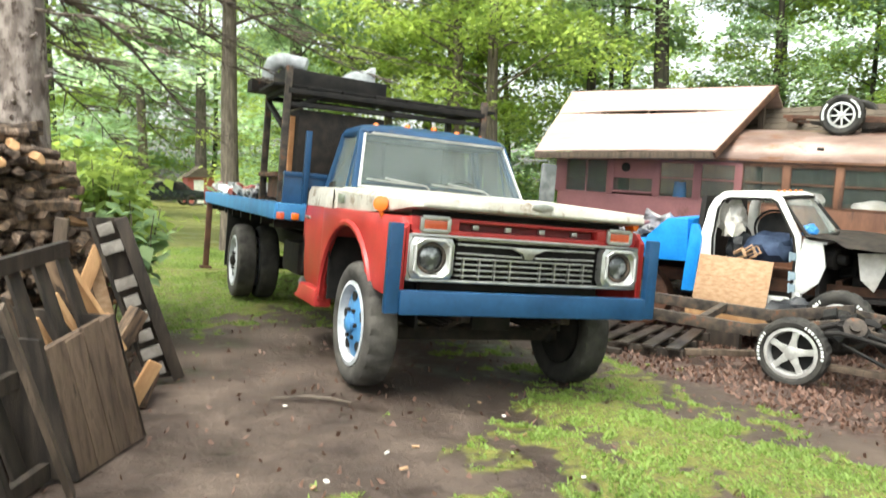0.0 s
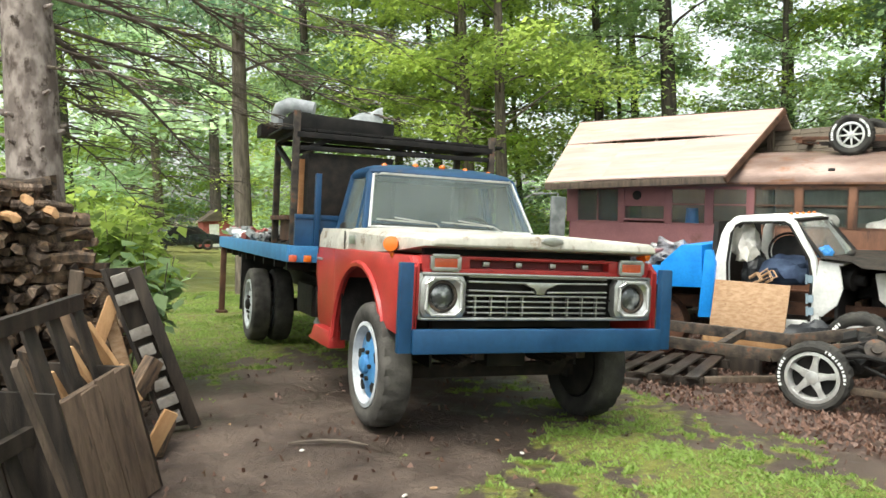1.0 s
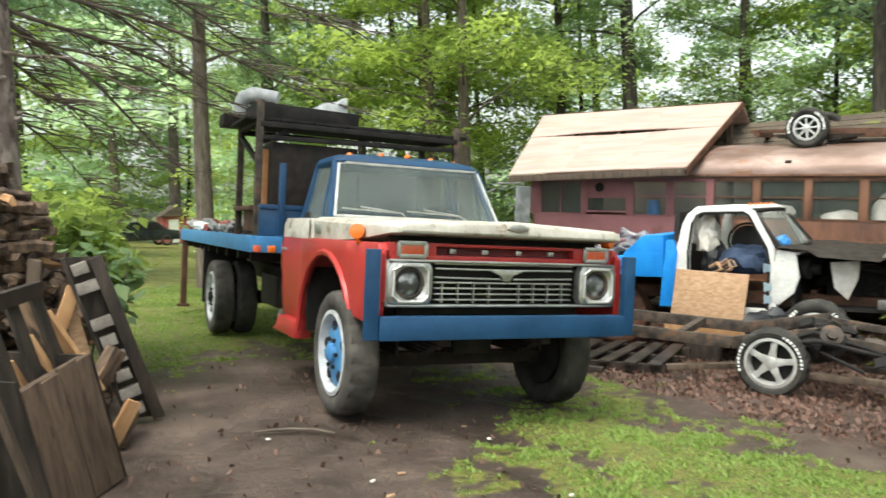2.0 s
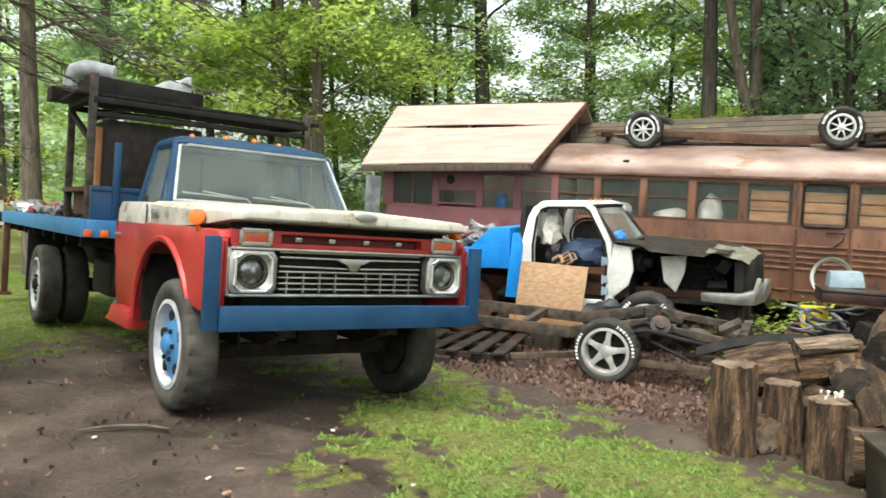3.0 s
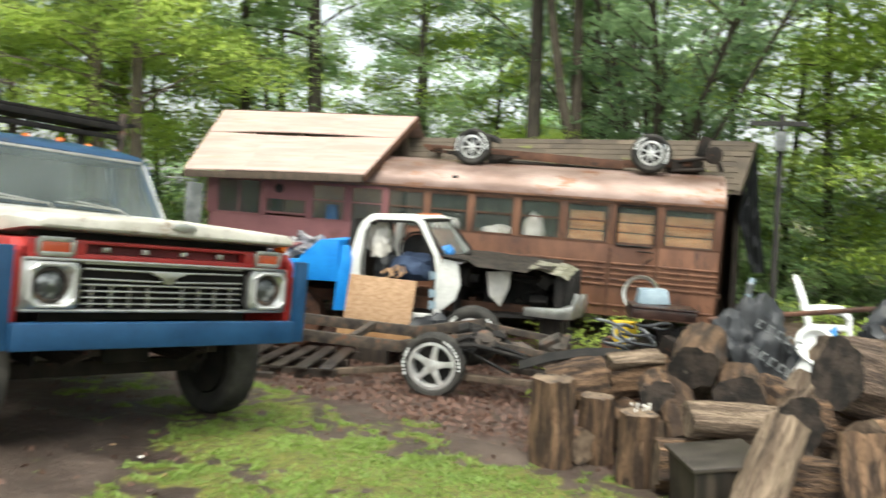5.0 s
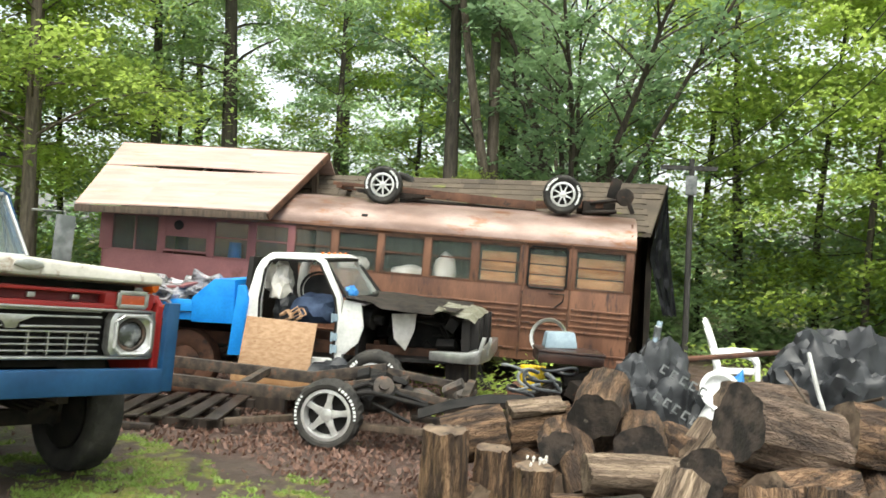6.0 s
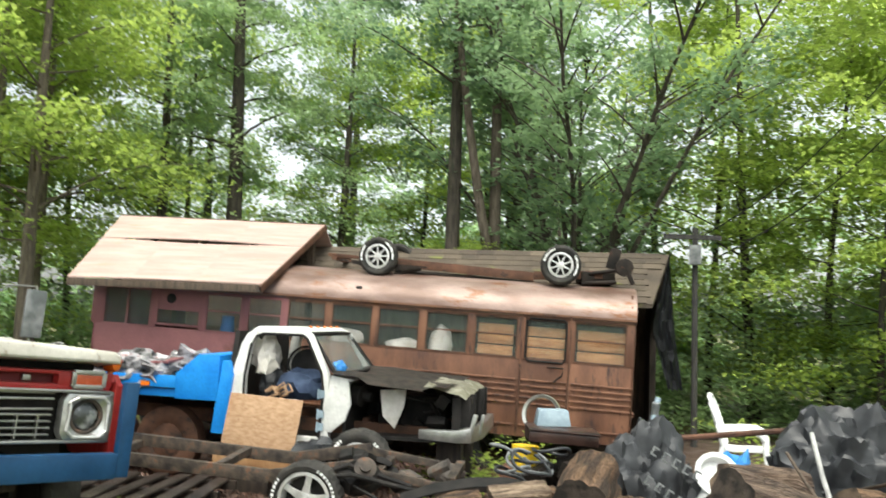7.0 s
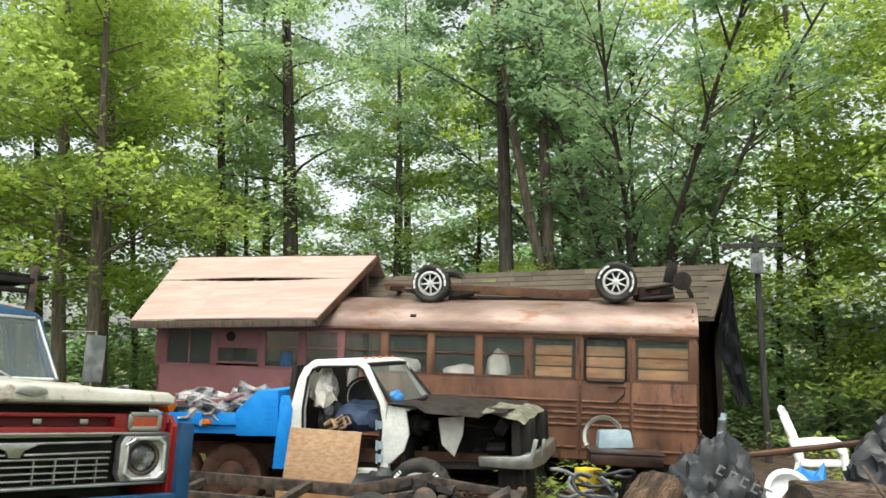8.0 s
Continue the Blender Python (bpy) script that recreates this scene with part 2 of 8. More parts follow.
RUST = (0.16, 0.055, 0.025)
M = {
    "red": material("red_paint", [(0.30, 0.02, 0.02), (0.43, 0.04, 0.036)], 3, 0.38, 0, 0.05, 40, (0.55, 0.16, 0.12), 0.66, 3),
    # the same red, darkened to carry the shade inside the letter recess
    "redshade": material("shaded_red_paint", [(0.09, 0.01, 0.012), (0.15, 0.018, 0.02)], 3, 0.6, 0, 0.05),
    "hood_white": material("chalky_white_paint", [(0.36, 0.34, 0.29), (0.57, 0.55, 0.49)], 3.5, 0.5, 0, 0.1, 30, (0.17, 0.12, 0.08), 0.56, 4.5),
    "navy": material("blue_paint", [(0.006, 0.036, 0.092), (0.012, 0.06, 0.14)], 4, 0.4, 0, 0.1, 30, (0.045, 0.05, 0.055), 0.63, 7),
    "bedblue": material("bed_blue_paint", [(0.03, 0.16, 0.36), (0.06, 0.24, 0.46)], 5, 0.5, 0, 0.1, 40, (0.2, 0.2, 0.18), 0.66, 4),
    "brightblue": material("bright_blue_paint", [(0.01, 0.2, 0.62), (0.02, 0.27, 0.72)], 4, 0.4, 0, 0.06, 40, (0.2, 0.3, 0.4), 0.7, 4),
    "black": material("black_metal", [(0.008, 0.008, 0.008), (0.026, 0.023, 0.021)], 6, 0.7, 0.0, 0.3, spec=0.2),
    "dark": material("greasy_steel", [(0.012, 0.011, 0.01), (0.034, 0.026, 0.021)], 8, 0.75, 0.1, 0.4, 50, RUST, 0.62, 5, spec=0.2),
    "rusty": material("rusty_steel", [(0.065, 0.033, 0.021), (0.15, 0.073, 0.045)], 5, 0.8, 0.2, 0.4, 50, (0.035, 0.026, 0.022), 0.57, 4),
    "rubber": material("tyre_rubber", [(0.022, 0.022, 0.021), (0.06, 0.056, 0.05)], 5, 0.85, 0, 0.3, 60, (0.1, 0.085, 0.07), 0.66, 5, spec=0.2),
    "dusty_rubber": material("dusty_tyre_rubber", [(0.04, 0.038, 0.035), (0.115, 0.107, 0.096)], 4, 0.9, 0, 0.4, 50, spec=0.2),
    "chrome": material("dull_chrome", [(0.36, 0.36, 0.34), (0.56, 0.56, 0.54)], 8, 0.32, 0.85, 0.1, 60, (0.25, 0.2, 0.15), 0.68, 9),
    "alu": material("alloy_wheel", [(0.5, 0.5, 0.49), (0.68, 0.68, 0.66)], 9, 0.35, 0.5, 0.1),
    "rimwhite": material("white_rim_band", [(0.34, 0.36, 0.38), (0.52, 0.54, 0.56)], 9, 0.5, 0.0, 0.1, 60, RUST, 0.66, 8),
    "rimblue": material("blue_wheel_paint", [(0.045, 0.17, 0.37), (0.08, 0.26, 0.49)], 7, 0.5, 0, 0.1, 60, (0.06, 0.07, 0.09), 0.6, 9),
    "amber": material("amber_lens", [(0.62, 0.13, 0.012), (0.72, 0.18, 0.02)], 9, 0.25, 0, 0.0, spec=0.7),
    "redlens": material("red_lens", [(0.5, 0.08, 0.03), (0.6, 0.12, 0.05)], 9, 0.25, 0, 0.0, spec=0.7),
    "lamp": material("headlamp_glass", [(0.06, 0.065, 0.065), (0.5, 0.51, 0.5)], 14, 0.1, 0.4, 0.4, 40, spec=0.9, hard=(0.46, 0.72)),
    "white": material("white_paint", [(0.55, 0.56, 0.53), (0.7, 0.7, 0.67)], 4, 0.45, 0, 0.08, 30, (0.22, 0.11, 0.06), 0.63, 6),
    "plastic_white": material("white_plastic", [(0.74, 0.76, 0.74), (0.84, 0.85, 0.84)], 5, 0.4, 0, 0.03),
    "pink": material("faded_red_paint", [(0.17, 0.065, 0.068), (0.245, 0.1, 0.1)], 1.6, 0.6, 0, 0.12, 50, (0.15, 0.06, 0.05), 0.62, 2),
    "bus": material("rust_brown_steel", [(0.1, 0.045, 0.027), (0.22, 0.105, 0.06)], 2.0, 0.6, 0.1, 0.25, 40, (0.05, 0.028, 0.022), 0.54, 3.0, (1.6, 1, 0.45)),
    # rust is real colour; the pale pinkish tone paints the roof's sheen
    "busroof": material("rusted_sheen_roof_steel", [(0.125, 0.075, 0.056), (0.31, 0.225, 0.195)], 2.2, 0.4, 0.25, 0.2, 30, (0.17, 0.072, 0.032), 0.55, 2.6, (0.5, 1.4, 1.4)),
    "ply": material("plywood", [(0.37, 0.255, 0.22), (0.465, 0.345, 0.305)], 1.2, 0.8, 0, 0.15, 30, (0.4, 0.26, 0.19), 0.58, 1.0, (1, 7, 7)),
    "osb": material("strand_board", [(0.33, 0.2, 0.11), (0.47, 0.31, 0.19)], 14, 0.8, 0, 0.3, 50, (0.2, 0.11, 0.06), 0.6, 20, (1, 1, 2.4)),
    "hoodrust": material("rust_eaten_hood", [(0.03, 0.026, 0.023), (0.105, 0.088, 0.074)], 9, 0.7, 0, 0.7, 30, (0.09, 0.048, 0.03), 0.57, 9),
    "mossy_white": material("mossy_cream_paint", [(0.24, 0.235, 0.16), (0.5, 0.48, 0.4)], 9, 0.7, 0, 0.4, 30, (0.07, 0.055, 0.04), 0.57, 7),
    "oldiron": material("old_greasy_iron", [(0.02, 0.017, 0.015), (0.11, 0.085, 0.065)], 9, 0.7, 0.15, 0.6, 40, (0.15, 0.065, 0.033), 0.56, 9),
    "wetwood": material("wet_black_wood", [(0.022, 0.018, 0.015), (0.07, 0.058, 0.048)], 4, 0.35, 0, 0.4, 40, (0.13, 0.11, 0.09), 0.62, 4, (1, 5, 5)),
    "crateplank": material("brown_crate_planks", [(0.06, 0.038, 0.026), (0.155, 0.105, 0.07)], 3, 0.8, 0, 0.6, 40, (0.045, 0.03, 0.021), 0.56, 3, (7, 7, 0.7), 0.35),
    "greywood": material("weathered_wood", [(0.05, 0.036, 0.026), (0.135, 0.098, 0.07)], 3, 0.8, 0, 0.5, 40, (0.035, 0.025, 0.018), 0.57, 3, (6, 6, 0.8), 0.4),
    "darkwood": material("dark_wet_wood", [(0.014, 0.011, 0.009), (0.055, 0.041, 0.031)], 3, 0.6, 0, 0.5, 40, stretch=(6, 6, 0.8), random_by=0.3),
    "freshwood": material("fresh_split_wood", [(0.34, 0.18, 0.08), (0.5, 0.3, 0.15)], 3, 0.75, 0, 0.3, 40, (0.2, 0.11, 0.055), 0.6, 4, stretch=(3, 3, 1), random_by=0.3),
    "log": material("split_firewood", [(0.035, 0.024, 0.017), (0.18, 0.118, 0.074)], 4, 0.85, 0, 0.6, 40, (0.03, 0.023, 0.018), 0.53, 5, (5, 5, 1), 0.95),
    "bark": bark_material("log_bark", (0.19, 0.135, 0.098), (0.07, 0.048, 0.035), (0.5, 3.0, 3.0)),
    "logbark": bark_material("firewood_bark", (0.2, 0.122, 0.07), (0.05, 0.031, 0.02), (0.5, 3.6, 3.6)),
    "palewood": bark_material("pale_barkless_wood", (0.29, 0.22, 0.155), (0.13, 0.092, 0.063), (0.4, 4.0, 4.0)),
    "logend": material("sawn_log_end", [(0.085, 0.058, 0.04), (0.22, 0.16, 0.11)], 9, 0.85, 0, 0.5, 40, (0.04, 0.03, 0.023), 0.5, 6, random_by=0.5),
    "darkend": material("rotten_log_end", [(0.014, 0.011, 0.009), (0.05, 0.037, 0.029)], 9, 0.8, 0, 0.8, 30, (0.2, 0.17, 0.14), 0.62, 8, hard=(0.42, 0.6)),
    "treebark": material("tree_bark", [(0.035, 0.03, 0.025), (0.105, 0.088, 0.07)], 4, 0.9, 0, 0.9, 25, (0.03, 0.04, 0.024), 0.58, 3, (4, 4, 0.7), 0.5),
    "tanbark": material("tan_tree_bark", [(0.085, 0.068, 0.052), (0.2, 0.165, 0.13)], 4, 0.9, 0, 0.9, 25, (0.05, 0.045, 0.032), 0.58, 3, (4, 4, 0.7), 0.4),
    "sprucebark": material("spruce_bark", [(0.15, 0.12, 0.105), (0.33, 0.28, 0.25)], 9, 0.9, 0, 1.0, 22, (0.075, 0.055, 0.045), 0.53, 12, (1, 1, 0.6), hard=(0.42, 0.6)),
    "twig": material("dead_twig", [(0.07, 0.055, 0.045), (0.16, 0.13, 0.1)], 5, 0.9, 0, 0.3),
    "shingle": material("mossy_shingles", [(0.055, 0.043, 0.032), (0.105, 0.083, 0.06)], 2, 0.9, 0, 0.6, 40, (0.12, 0.13, 0.035), 0.6, 2.2, (0.5, 1, 1), 0.3),
    "tarp": material("black_plastic_sheet", [(0.012, 0.013, 0.015), (0.034, 0.037, 0.041)], 6, 0.45, 0, 0.3, 20),
    "bag": material("dark_grey_plastic_bag", [(0.012, 0.013, 0.015), (0.045, 0.048, 0.052)], 5, 0.5, 0, 0.7, 14, spec=0.3),
    "greyplastic": material("grey_plastic", [(0.1, 0.11, 0.11), (0.24, 0.25, 0.25)], 9, 0.5, 0, 0.3, 20),
    "junk": material("wrapped_scrap", [(0.03, 0.03, 0.032), (0.42, 0.41, 0.42)], 5, 0.35, 0.1, 0.6, 25, (0.24, 0.13, 0.12), 0.58, 5, (1, 1, 2.2), hard=(0.42, 0.6)),
    "palecanvas": material("pale_canvas", [(0.3, 0.32, 0.33), (0.5, 0.52, 0.53)], 9, 0.7, 0, 0.4, 30),
    "cloth": material("dark_blue_cloth", [(0.02, 0.035, 0.075), (0.05, 0.075, 0.13)], 7, 0.9, 0, 0.3, 30),
    "bluetarp": material("blue_tarp", [(0.03, 0.18, 0.5), (0.06, 0.28, 0.65)], 7, 0.45, 0, 0.3, 20),
    "lightblue": material("pale_blue_plastic", [(0.2, 0.27, 0.32), (0.29, 0.37, 0.42)], 7, 0.4, 0, 0.1),
    "case": material("brown_case", [(0.02, 0.011, 0.009), (0.05, 0.026, 0.02)], 7, 0.32, 0, 0.1),
    "yellow": material("yellow_plastic", [(0.75, 0.5, 0.02), (0.85, 0.6, 0.04)], 7, 0.4, 0, 0.05),
    "cinder": material("concrete_block", [(0.17, 0.15, 0.13), (0.29, 0.265, 0.235)], 7, 0.95, 0, 0.6, 50),
    "stone": material("grey_stone", [(0.25, 0.25, 0.24), (0.42, 0.42, 0.4)], 7, 0.9, 0, 0.5),
    "pole": material("weathered_pole", [(0.03, 0.029, 0.028), (0.07, 0.066, 0.062)], 5, 0.9, 0, 0.4, 40, stretch=(5, 5, 0.6)),
    "carpaint": material("dark_car_paint", [(0.012, 0.014, 0.018), (0.02, 0.022, 0.027)], 5, 0.2, 0, 0.0, spec=0.7),
    "redshed": material("red_shed_boards", [(0.24, 0.06, 0.05), (0.33, 0.1, 0.085)], 4, 0.8, 0, 0.3),
    "insulation": material("pale_stuffing", [(0.55, 0.52, 0.46), (0.75, 0.72, 0.68)], 6, 0.9, 0, 0.5, 20),
    "orangewood": material("orange_boards", [(0.42, 0.18, 0.07), (0.6, 0.31, 0.14)], 3, 0.7, 0, 0.2, 40, stretch=(1, 6, 6)),
    "leaf": leaf_material("maple_leaves", (0.078, 0.142, 0.08), (0.258, 0.36, 0.17), 0.6),
    "leaf_dark": leaf_material("shaded_leaves", (0.06, 0.122, 0.075), (0.205, 0.30, 0.158), 0.58),
    "leaf_lime": leaf_material("yellow_green_leaves", (0.115, 0.185, 0.048), (0.34, 0.44, 0.105), 0.58),
    # far leaves: distance haze is put into this paler, bluer green
    "leaf_haze": leaf_material("hazy_distant_leaves", (0.2, 0.32, 0.17), (0.42, 0.54, 0.32), 0.6),
    "needle": leaf_material("dry_needles", (0.05, 0.06, 0.03), (0.12, 0.12, 0.06), 0.2),
    "grass": leaf_material("grass_blades", (0.055, 0.105, 0.024), (0.22, 0.315, 0.08), 0.45),
    "litter": leaf_material("dead_leaves", (0.022, 0.012, 0.009), (0.15, 0.085, 0.062), 0.1),
    "windglass": glass_material("dusty_windscreen", (0.17, 0.205, 0.195), 0.03, 0.42),
    "busglass": glass_material("dusty_bus_glass", (0.12, 0.145, 0.13), 0.03, 0.2),
}

# ---------------------------------------------------------------- ground


def gz(x, y=0.0):
    """Height of the yard, which falls gently towards the bus."""
    t = min(max((x + 1.0) / 6.0, 0), 1)
    h = -0.39 * (0.75 * t + 0.25 * t * t * (3 - 2 * t))
    return h


def nz(x, y, s=1.0, k=0.0):
    return noise.noise((x * s + k, y * s - k, k))


def cover(x, y):
    """Share of grass and of dead leaves at a place; the rest is bare earth."""
    w = 0.95 * nz(x, y, 1.3, 3) + 1.0 * nz(x, y, 3.1, 7) + 1.05 * nz(x, y, 8, 4) - 0.1
    # grass strip that runs from beside the truck towards the camera
    left = -0.9 + 0.80 * max(min(y + 2.0, 2.6), -9) if y > -2 else -0.9 - 0.28 * (y + 2)
    right = 1.75 if y > -0.9 else 1.75 + 0.12 * (-0.9 - y)
    strip = min((x - left + 0.55) * 0.75, (right - x + 0.2) * 1.3, (1.7 - y) * 1.2) - 0.22
    back = 0.35 + min((y - (2.9 + 0.55 * (x + 2.1))) * 0.9, (6 + 0.0 * x - x) * 0.5 + (y - 7) * 0.4, (y - 2.6) * 1.2)
    far = (y - 9.5) * 0.5 if x < 3 else -1
    g = max(strip, back, far) + w
    lane = 1 - abs(y - 11.3 + 0.25 * x) / 0.9
    if x < 2:
        g -= max(lane, 0) * 1.3
    g = min(max(g * 1.1 + 0.2, 0), 1)
    d = min((x - right) * 1.4, (y + 4.5) * 0.7, 1) + w
    d = min(max(d + 0.25, 0), 1) * (1 - g)
    return g, d


def axis_steps(lo, hi, fine_lo, fine_hi, fine, growth):
    v, s = [fine_lo], fine
    while v[-1] < fine_hi:
        v.append(v[-1] + fine)
    while v[-1] < hi:
        s *= growth
        v.append(v[-1] + s)
    s = fine
    while v[0] > lo:
        s *= growth
        v.insert(0, v[0] - s)
    return v


gx = axis_steps(-900, 900, -5, 8, 0.09, 1.18)
gy = axis_steps(-900, 900, -6, 10, 0.09, 1.18)
gverts, gcov = [], []
for yy in gy:
    for xx in gx:
        near = abs(xx) < 14 and abs(yy) < 18
        g, d = cover(xx, yy) if near else (0.9, 0.0) if abs(xx) < 12 and 0 < yy < 50 else (0.5, 0.5)
        bump = 0.02 * nz(xx, yy, 0.9, 1) + 0.018 * nz(xx, yy, 2.7, 5) + (0.011 * nz(xx, yy, 7, 2) if near else 0)
        gverts.append((xx, yy, gz(xx, yy) + bump - 0.02))
        gcov.append((g, d, 0, 1))
nx = len(gx)
gfaces = [(j * nx + i, j * nx + i + 1, (j + 1) * nx + i + 1, (j + 1) * nx + i) for j in range(len(gy) - 1) for i in range(nx - 1)]


def ground_material():
    m = bpy.data.materials.new("yard_soil")
    m.use_nodes = True
    n, l = m.node_tree.nodes, m.node_tree.links
    bs = n["Principled BSDF"]
    at = n.new("ShaderNodeVertexColor")
    at.layer_name = "cover"
    sep = n.new("ShaderNodeSeparateColor")
    l.new(at.outputs["Color"], sep.inputs[0])
    tc = n.new("ShaderNodeTexCoord")

    def tex(scale, detail=8):
        t = n.new("ShaderNodeTexNoise")
        t.inputs["Scale"].default_value, t.inputs["Detail"].default_value, t.inputs["Roughness"].default_value = scale, detail, 0.65
        l.new(tc.outputs["Object"], t.inputs["Vector"])
        return t

    def ramp(src, stops):
        r = n.new("ShaderNodeValToRGB")
        for _ in stops[2:]:
            r.color_ramp.elements.new(0.5)
        for e, (p, c) in zip(r.color_ramp.elements, stops):
            e.position, e.color = p, (*c, 1)
        l.new(src, r.inputs[0])
        return r.outputs[0]

    def mix(f, a, b):
        x = n.new("ShaderNodeMix")
        x.data_type = "RGBA"
        l.new(f, x.inputs["Factor"])
        l.new(a, x.inputs["A"])
        l.new(b, x.inputs["B"])
        return x.outputs["Result"]

    a, b, c = tex(1.1), tex(14), tex(70)
    soil = ramp(a.outputs["Fac"], [(0.34, (0.022, 0.013, 0.009)), (0.5, (0.056, 0.037, 0.027)), (0.66, (0.125, 0.092, 0.071))])
    soil = mix(ramp(b.outputs["Fac"], [(0.45, (0, 0, 0)), (0.75, (0.6, 0.6, 0.6))]), soil, ramp(c.outputs["Fac"], [(0.3, (0.036, 0.024, 0.018)), (0.7, (0.14, 0.105, 0.084))]))
    turf = ramp(b.outputs["Fac"], [(0.3, (0.06, 0.055, 0.018)), (0.5, (0.13, 0.135, 0.026)), (0.75, (0.22, 0.21, 0.045))])
    dead = ramp(b.outputs["Fac"], [(0.3, (0.045, 0.028, 0.022)), (0.55, (0.09, 0.056, 0.044)), (0.75, (0.2, 0.14, 0.11))])

    def edge(src):
        s = n.new("ShaderNodeMath")
        s.operation = "MULTIPLY_ADD"
        s.inputs[1].default_value = 0.7
        l.new(b.outputs["Fac"], s.inputs[0])
        l.new(src, s.inputs[2])
        return ramp(s.outputs[0], [(0.62, (0, 0, 0)), (0.95, (1, 1, 1))])
    col = mix(edge(sep.outputs[1]), soil, dead)
    col = mix(edge(sep.outputs[0]), col, turf)
    l.new(col, bs.inputs["Base Color"])
    rr = n.new("ShaderNodeMapRange")
    rr.inputs["From Min"].default_value, rr.inputs["From Max"].default_value = 0.35, 0.6
    rr.inputs["To Min"].default_value, rr.inputs["To Max"].default_value = 0.32, 0.9
    l.new(a.outputs["Fac"], rr.inputs["Value"])
    l.new(rr.outputs[0], bs.inputs["Roughness"])
    bp = n.new("ShaderNodeBump")
    bp.inputs["Strength"].default_value, bp.inputs["Distance"].default_value = 0.9, 0.05
    l.new(b.outputs["Fac"], bp.inputs["Height"])
    l.new(bp.outputs[0], bs.inputs["Normal"])
    return m


gme = cloud("ground", gverts, gfaces, ground_material())
ca = gme.color_attributes.new("cover", "FLOAT_COLOR", "POINT")
ca.data.foreach_set("color", np.array(gcov, dtype=np.float32).ravel())
for p in gme.polygons:
    p.use_smooth = True
tagged(new("ground", gme), "muddy yard with grass patches and dead leaves", "ground", kind="structure")


def scatter_blades(name, count, lo, hi, test, make, mat_, label, category, seed):
    rng = random.Random(seed)
    vs, fs = [], []
    for _ in range(count):
        x, y = rng.uniform(lo[0], hi[0]), rng.uniform(lo[1], hi[1])
        if not test(x, y, rng):
            continue
        make(vs, fs, x, y, gz(x, y) - 0.025, rng)
    return tagged(new(name, cloud(name, vs, fs, mat_)), label, category, kind="stuff")


def blade(vs, fs, x, y, z, rng):
    big = rng.random() < 0.25
    for _ in range(2):
        a, h, w = rng.uniform(0, 6.28), rng.uniform(0.008, 0.022) * (1.8 if big else 1), rng.uniform(0.003, 0.0075) * (1.6 if big else 1)
        dx, dy, k = math.cos(a), math.sin(a), len(vs)
        lean = rng.uniform(0.3, 1.6) * h
        x += rng.uniform(-0.02, 0.02)
        vs += [(x - dy * w, y + dx * w, z), (x + dy * w, y - dx * w, z), (x + dx * lean * 0.5 + dy * w, y + dy * lean * 0.5 - dx * w, z + h * 0.7), (x + dx * lean, y + dy * lean, z + h)]
        fs += [(k, k + 1, k + 2), (k, k + 2, k + 3)]


def flake(vs, fs, x, y, z, rng):
    a, r = rng.uniform(0, 6.28), rng.uniform(0.008, 0.03)
    k, c, s = len(vs), math.cos(a), math.sin(a)
    t1, t2 = rng.uniform(0, 0.045), rng.uniform(0, 0.045)
    vs += [(x + c * r, y + s * r, z + 0.024), (x - s * r * 0.6, y + c * r * 0.6, z + 0.024 + t1), (x - c * r, y - s * r, z + 0.024 + t2), (x + s * r * 0.6, y - c * r * 0.6, z + 0.024)]
    fs += [(k, k + 1, k + 2), (k, k + 2, k + 3)]


scatter_blades("grass", 210000, (-3.2, -5.2), (3.2, 3.0), lambda x, y, r: cover(x, y)[0] > 0.3 + 0.95 * r.random(), blade, M["grass"], "short bright green grass on damp earth", "grass", 11)
scatter_blades("grass", 120000, (-4, 1.5), (6, 13), lambda x, y, r: cover(x, y)[0] > 0.25 + 0.6 * r.random(), blade, M["grass"], "mown green lawn behind the flatbed truck", "grass", 12)
scatter_blades("dead_leaves", 46000, (0.5, -5), (9, 6), lambda x, y, r: cover(x, y)[1] > 0.3 + 0.6 * r.random(), flake, M["litter"], "reddish brown dead leaves over bare soil", "dead leaves", 13)
scatter_blades("wood_chips", 1800, (-3.4, -5), (2, 3.5), lambda x, y, r: cover(x, y)[0] < 0.4, lambda vs, fs, x, y, z, r: flake(vs, fs, x, y, z - 0.02, r) if r.random() < 0.5 else None, M["litter"], "scattered small leaf bits and chips on mud", "wood chips", 14)

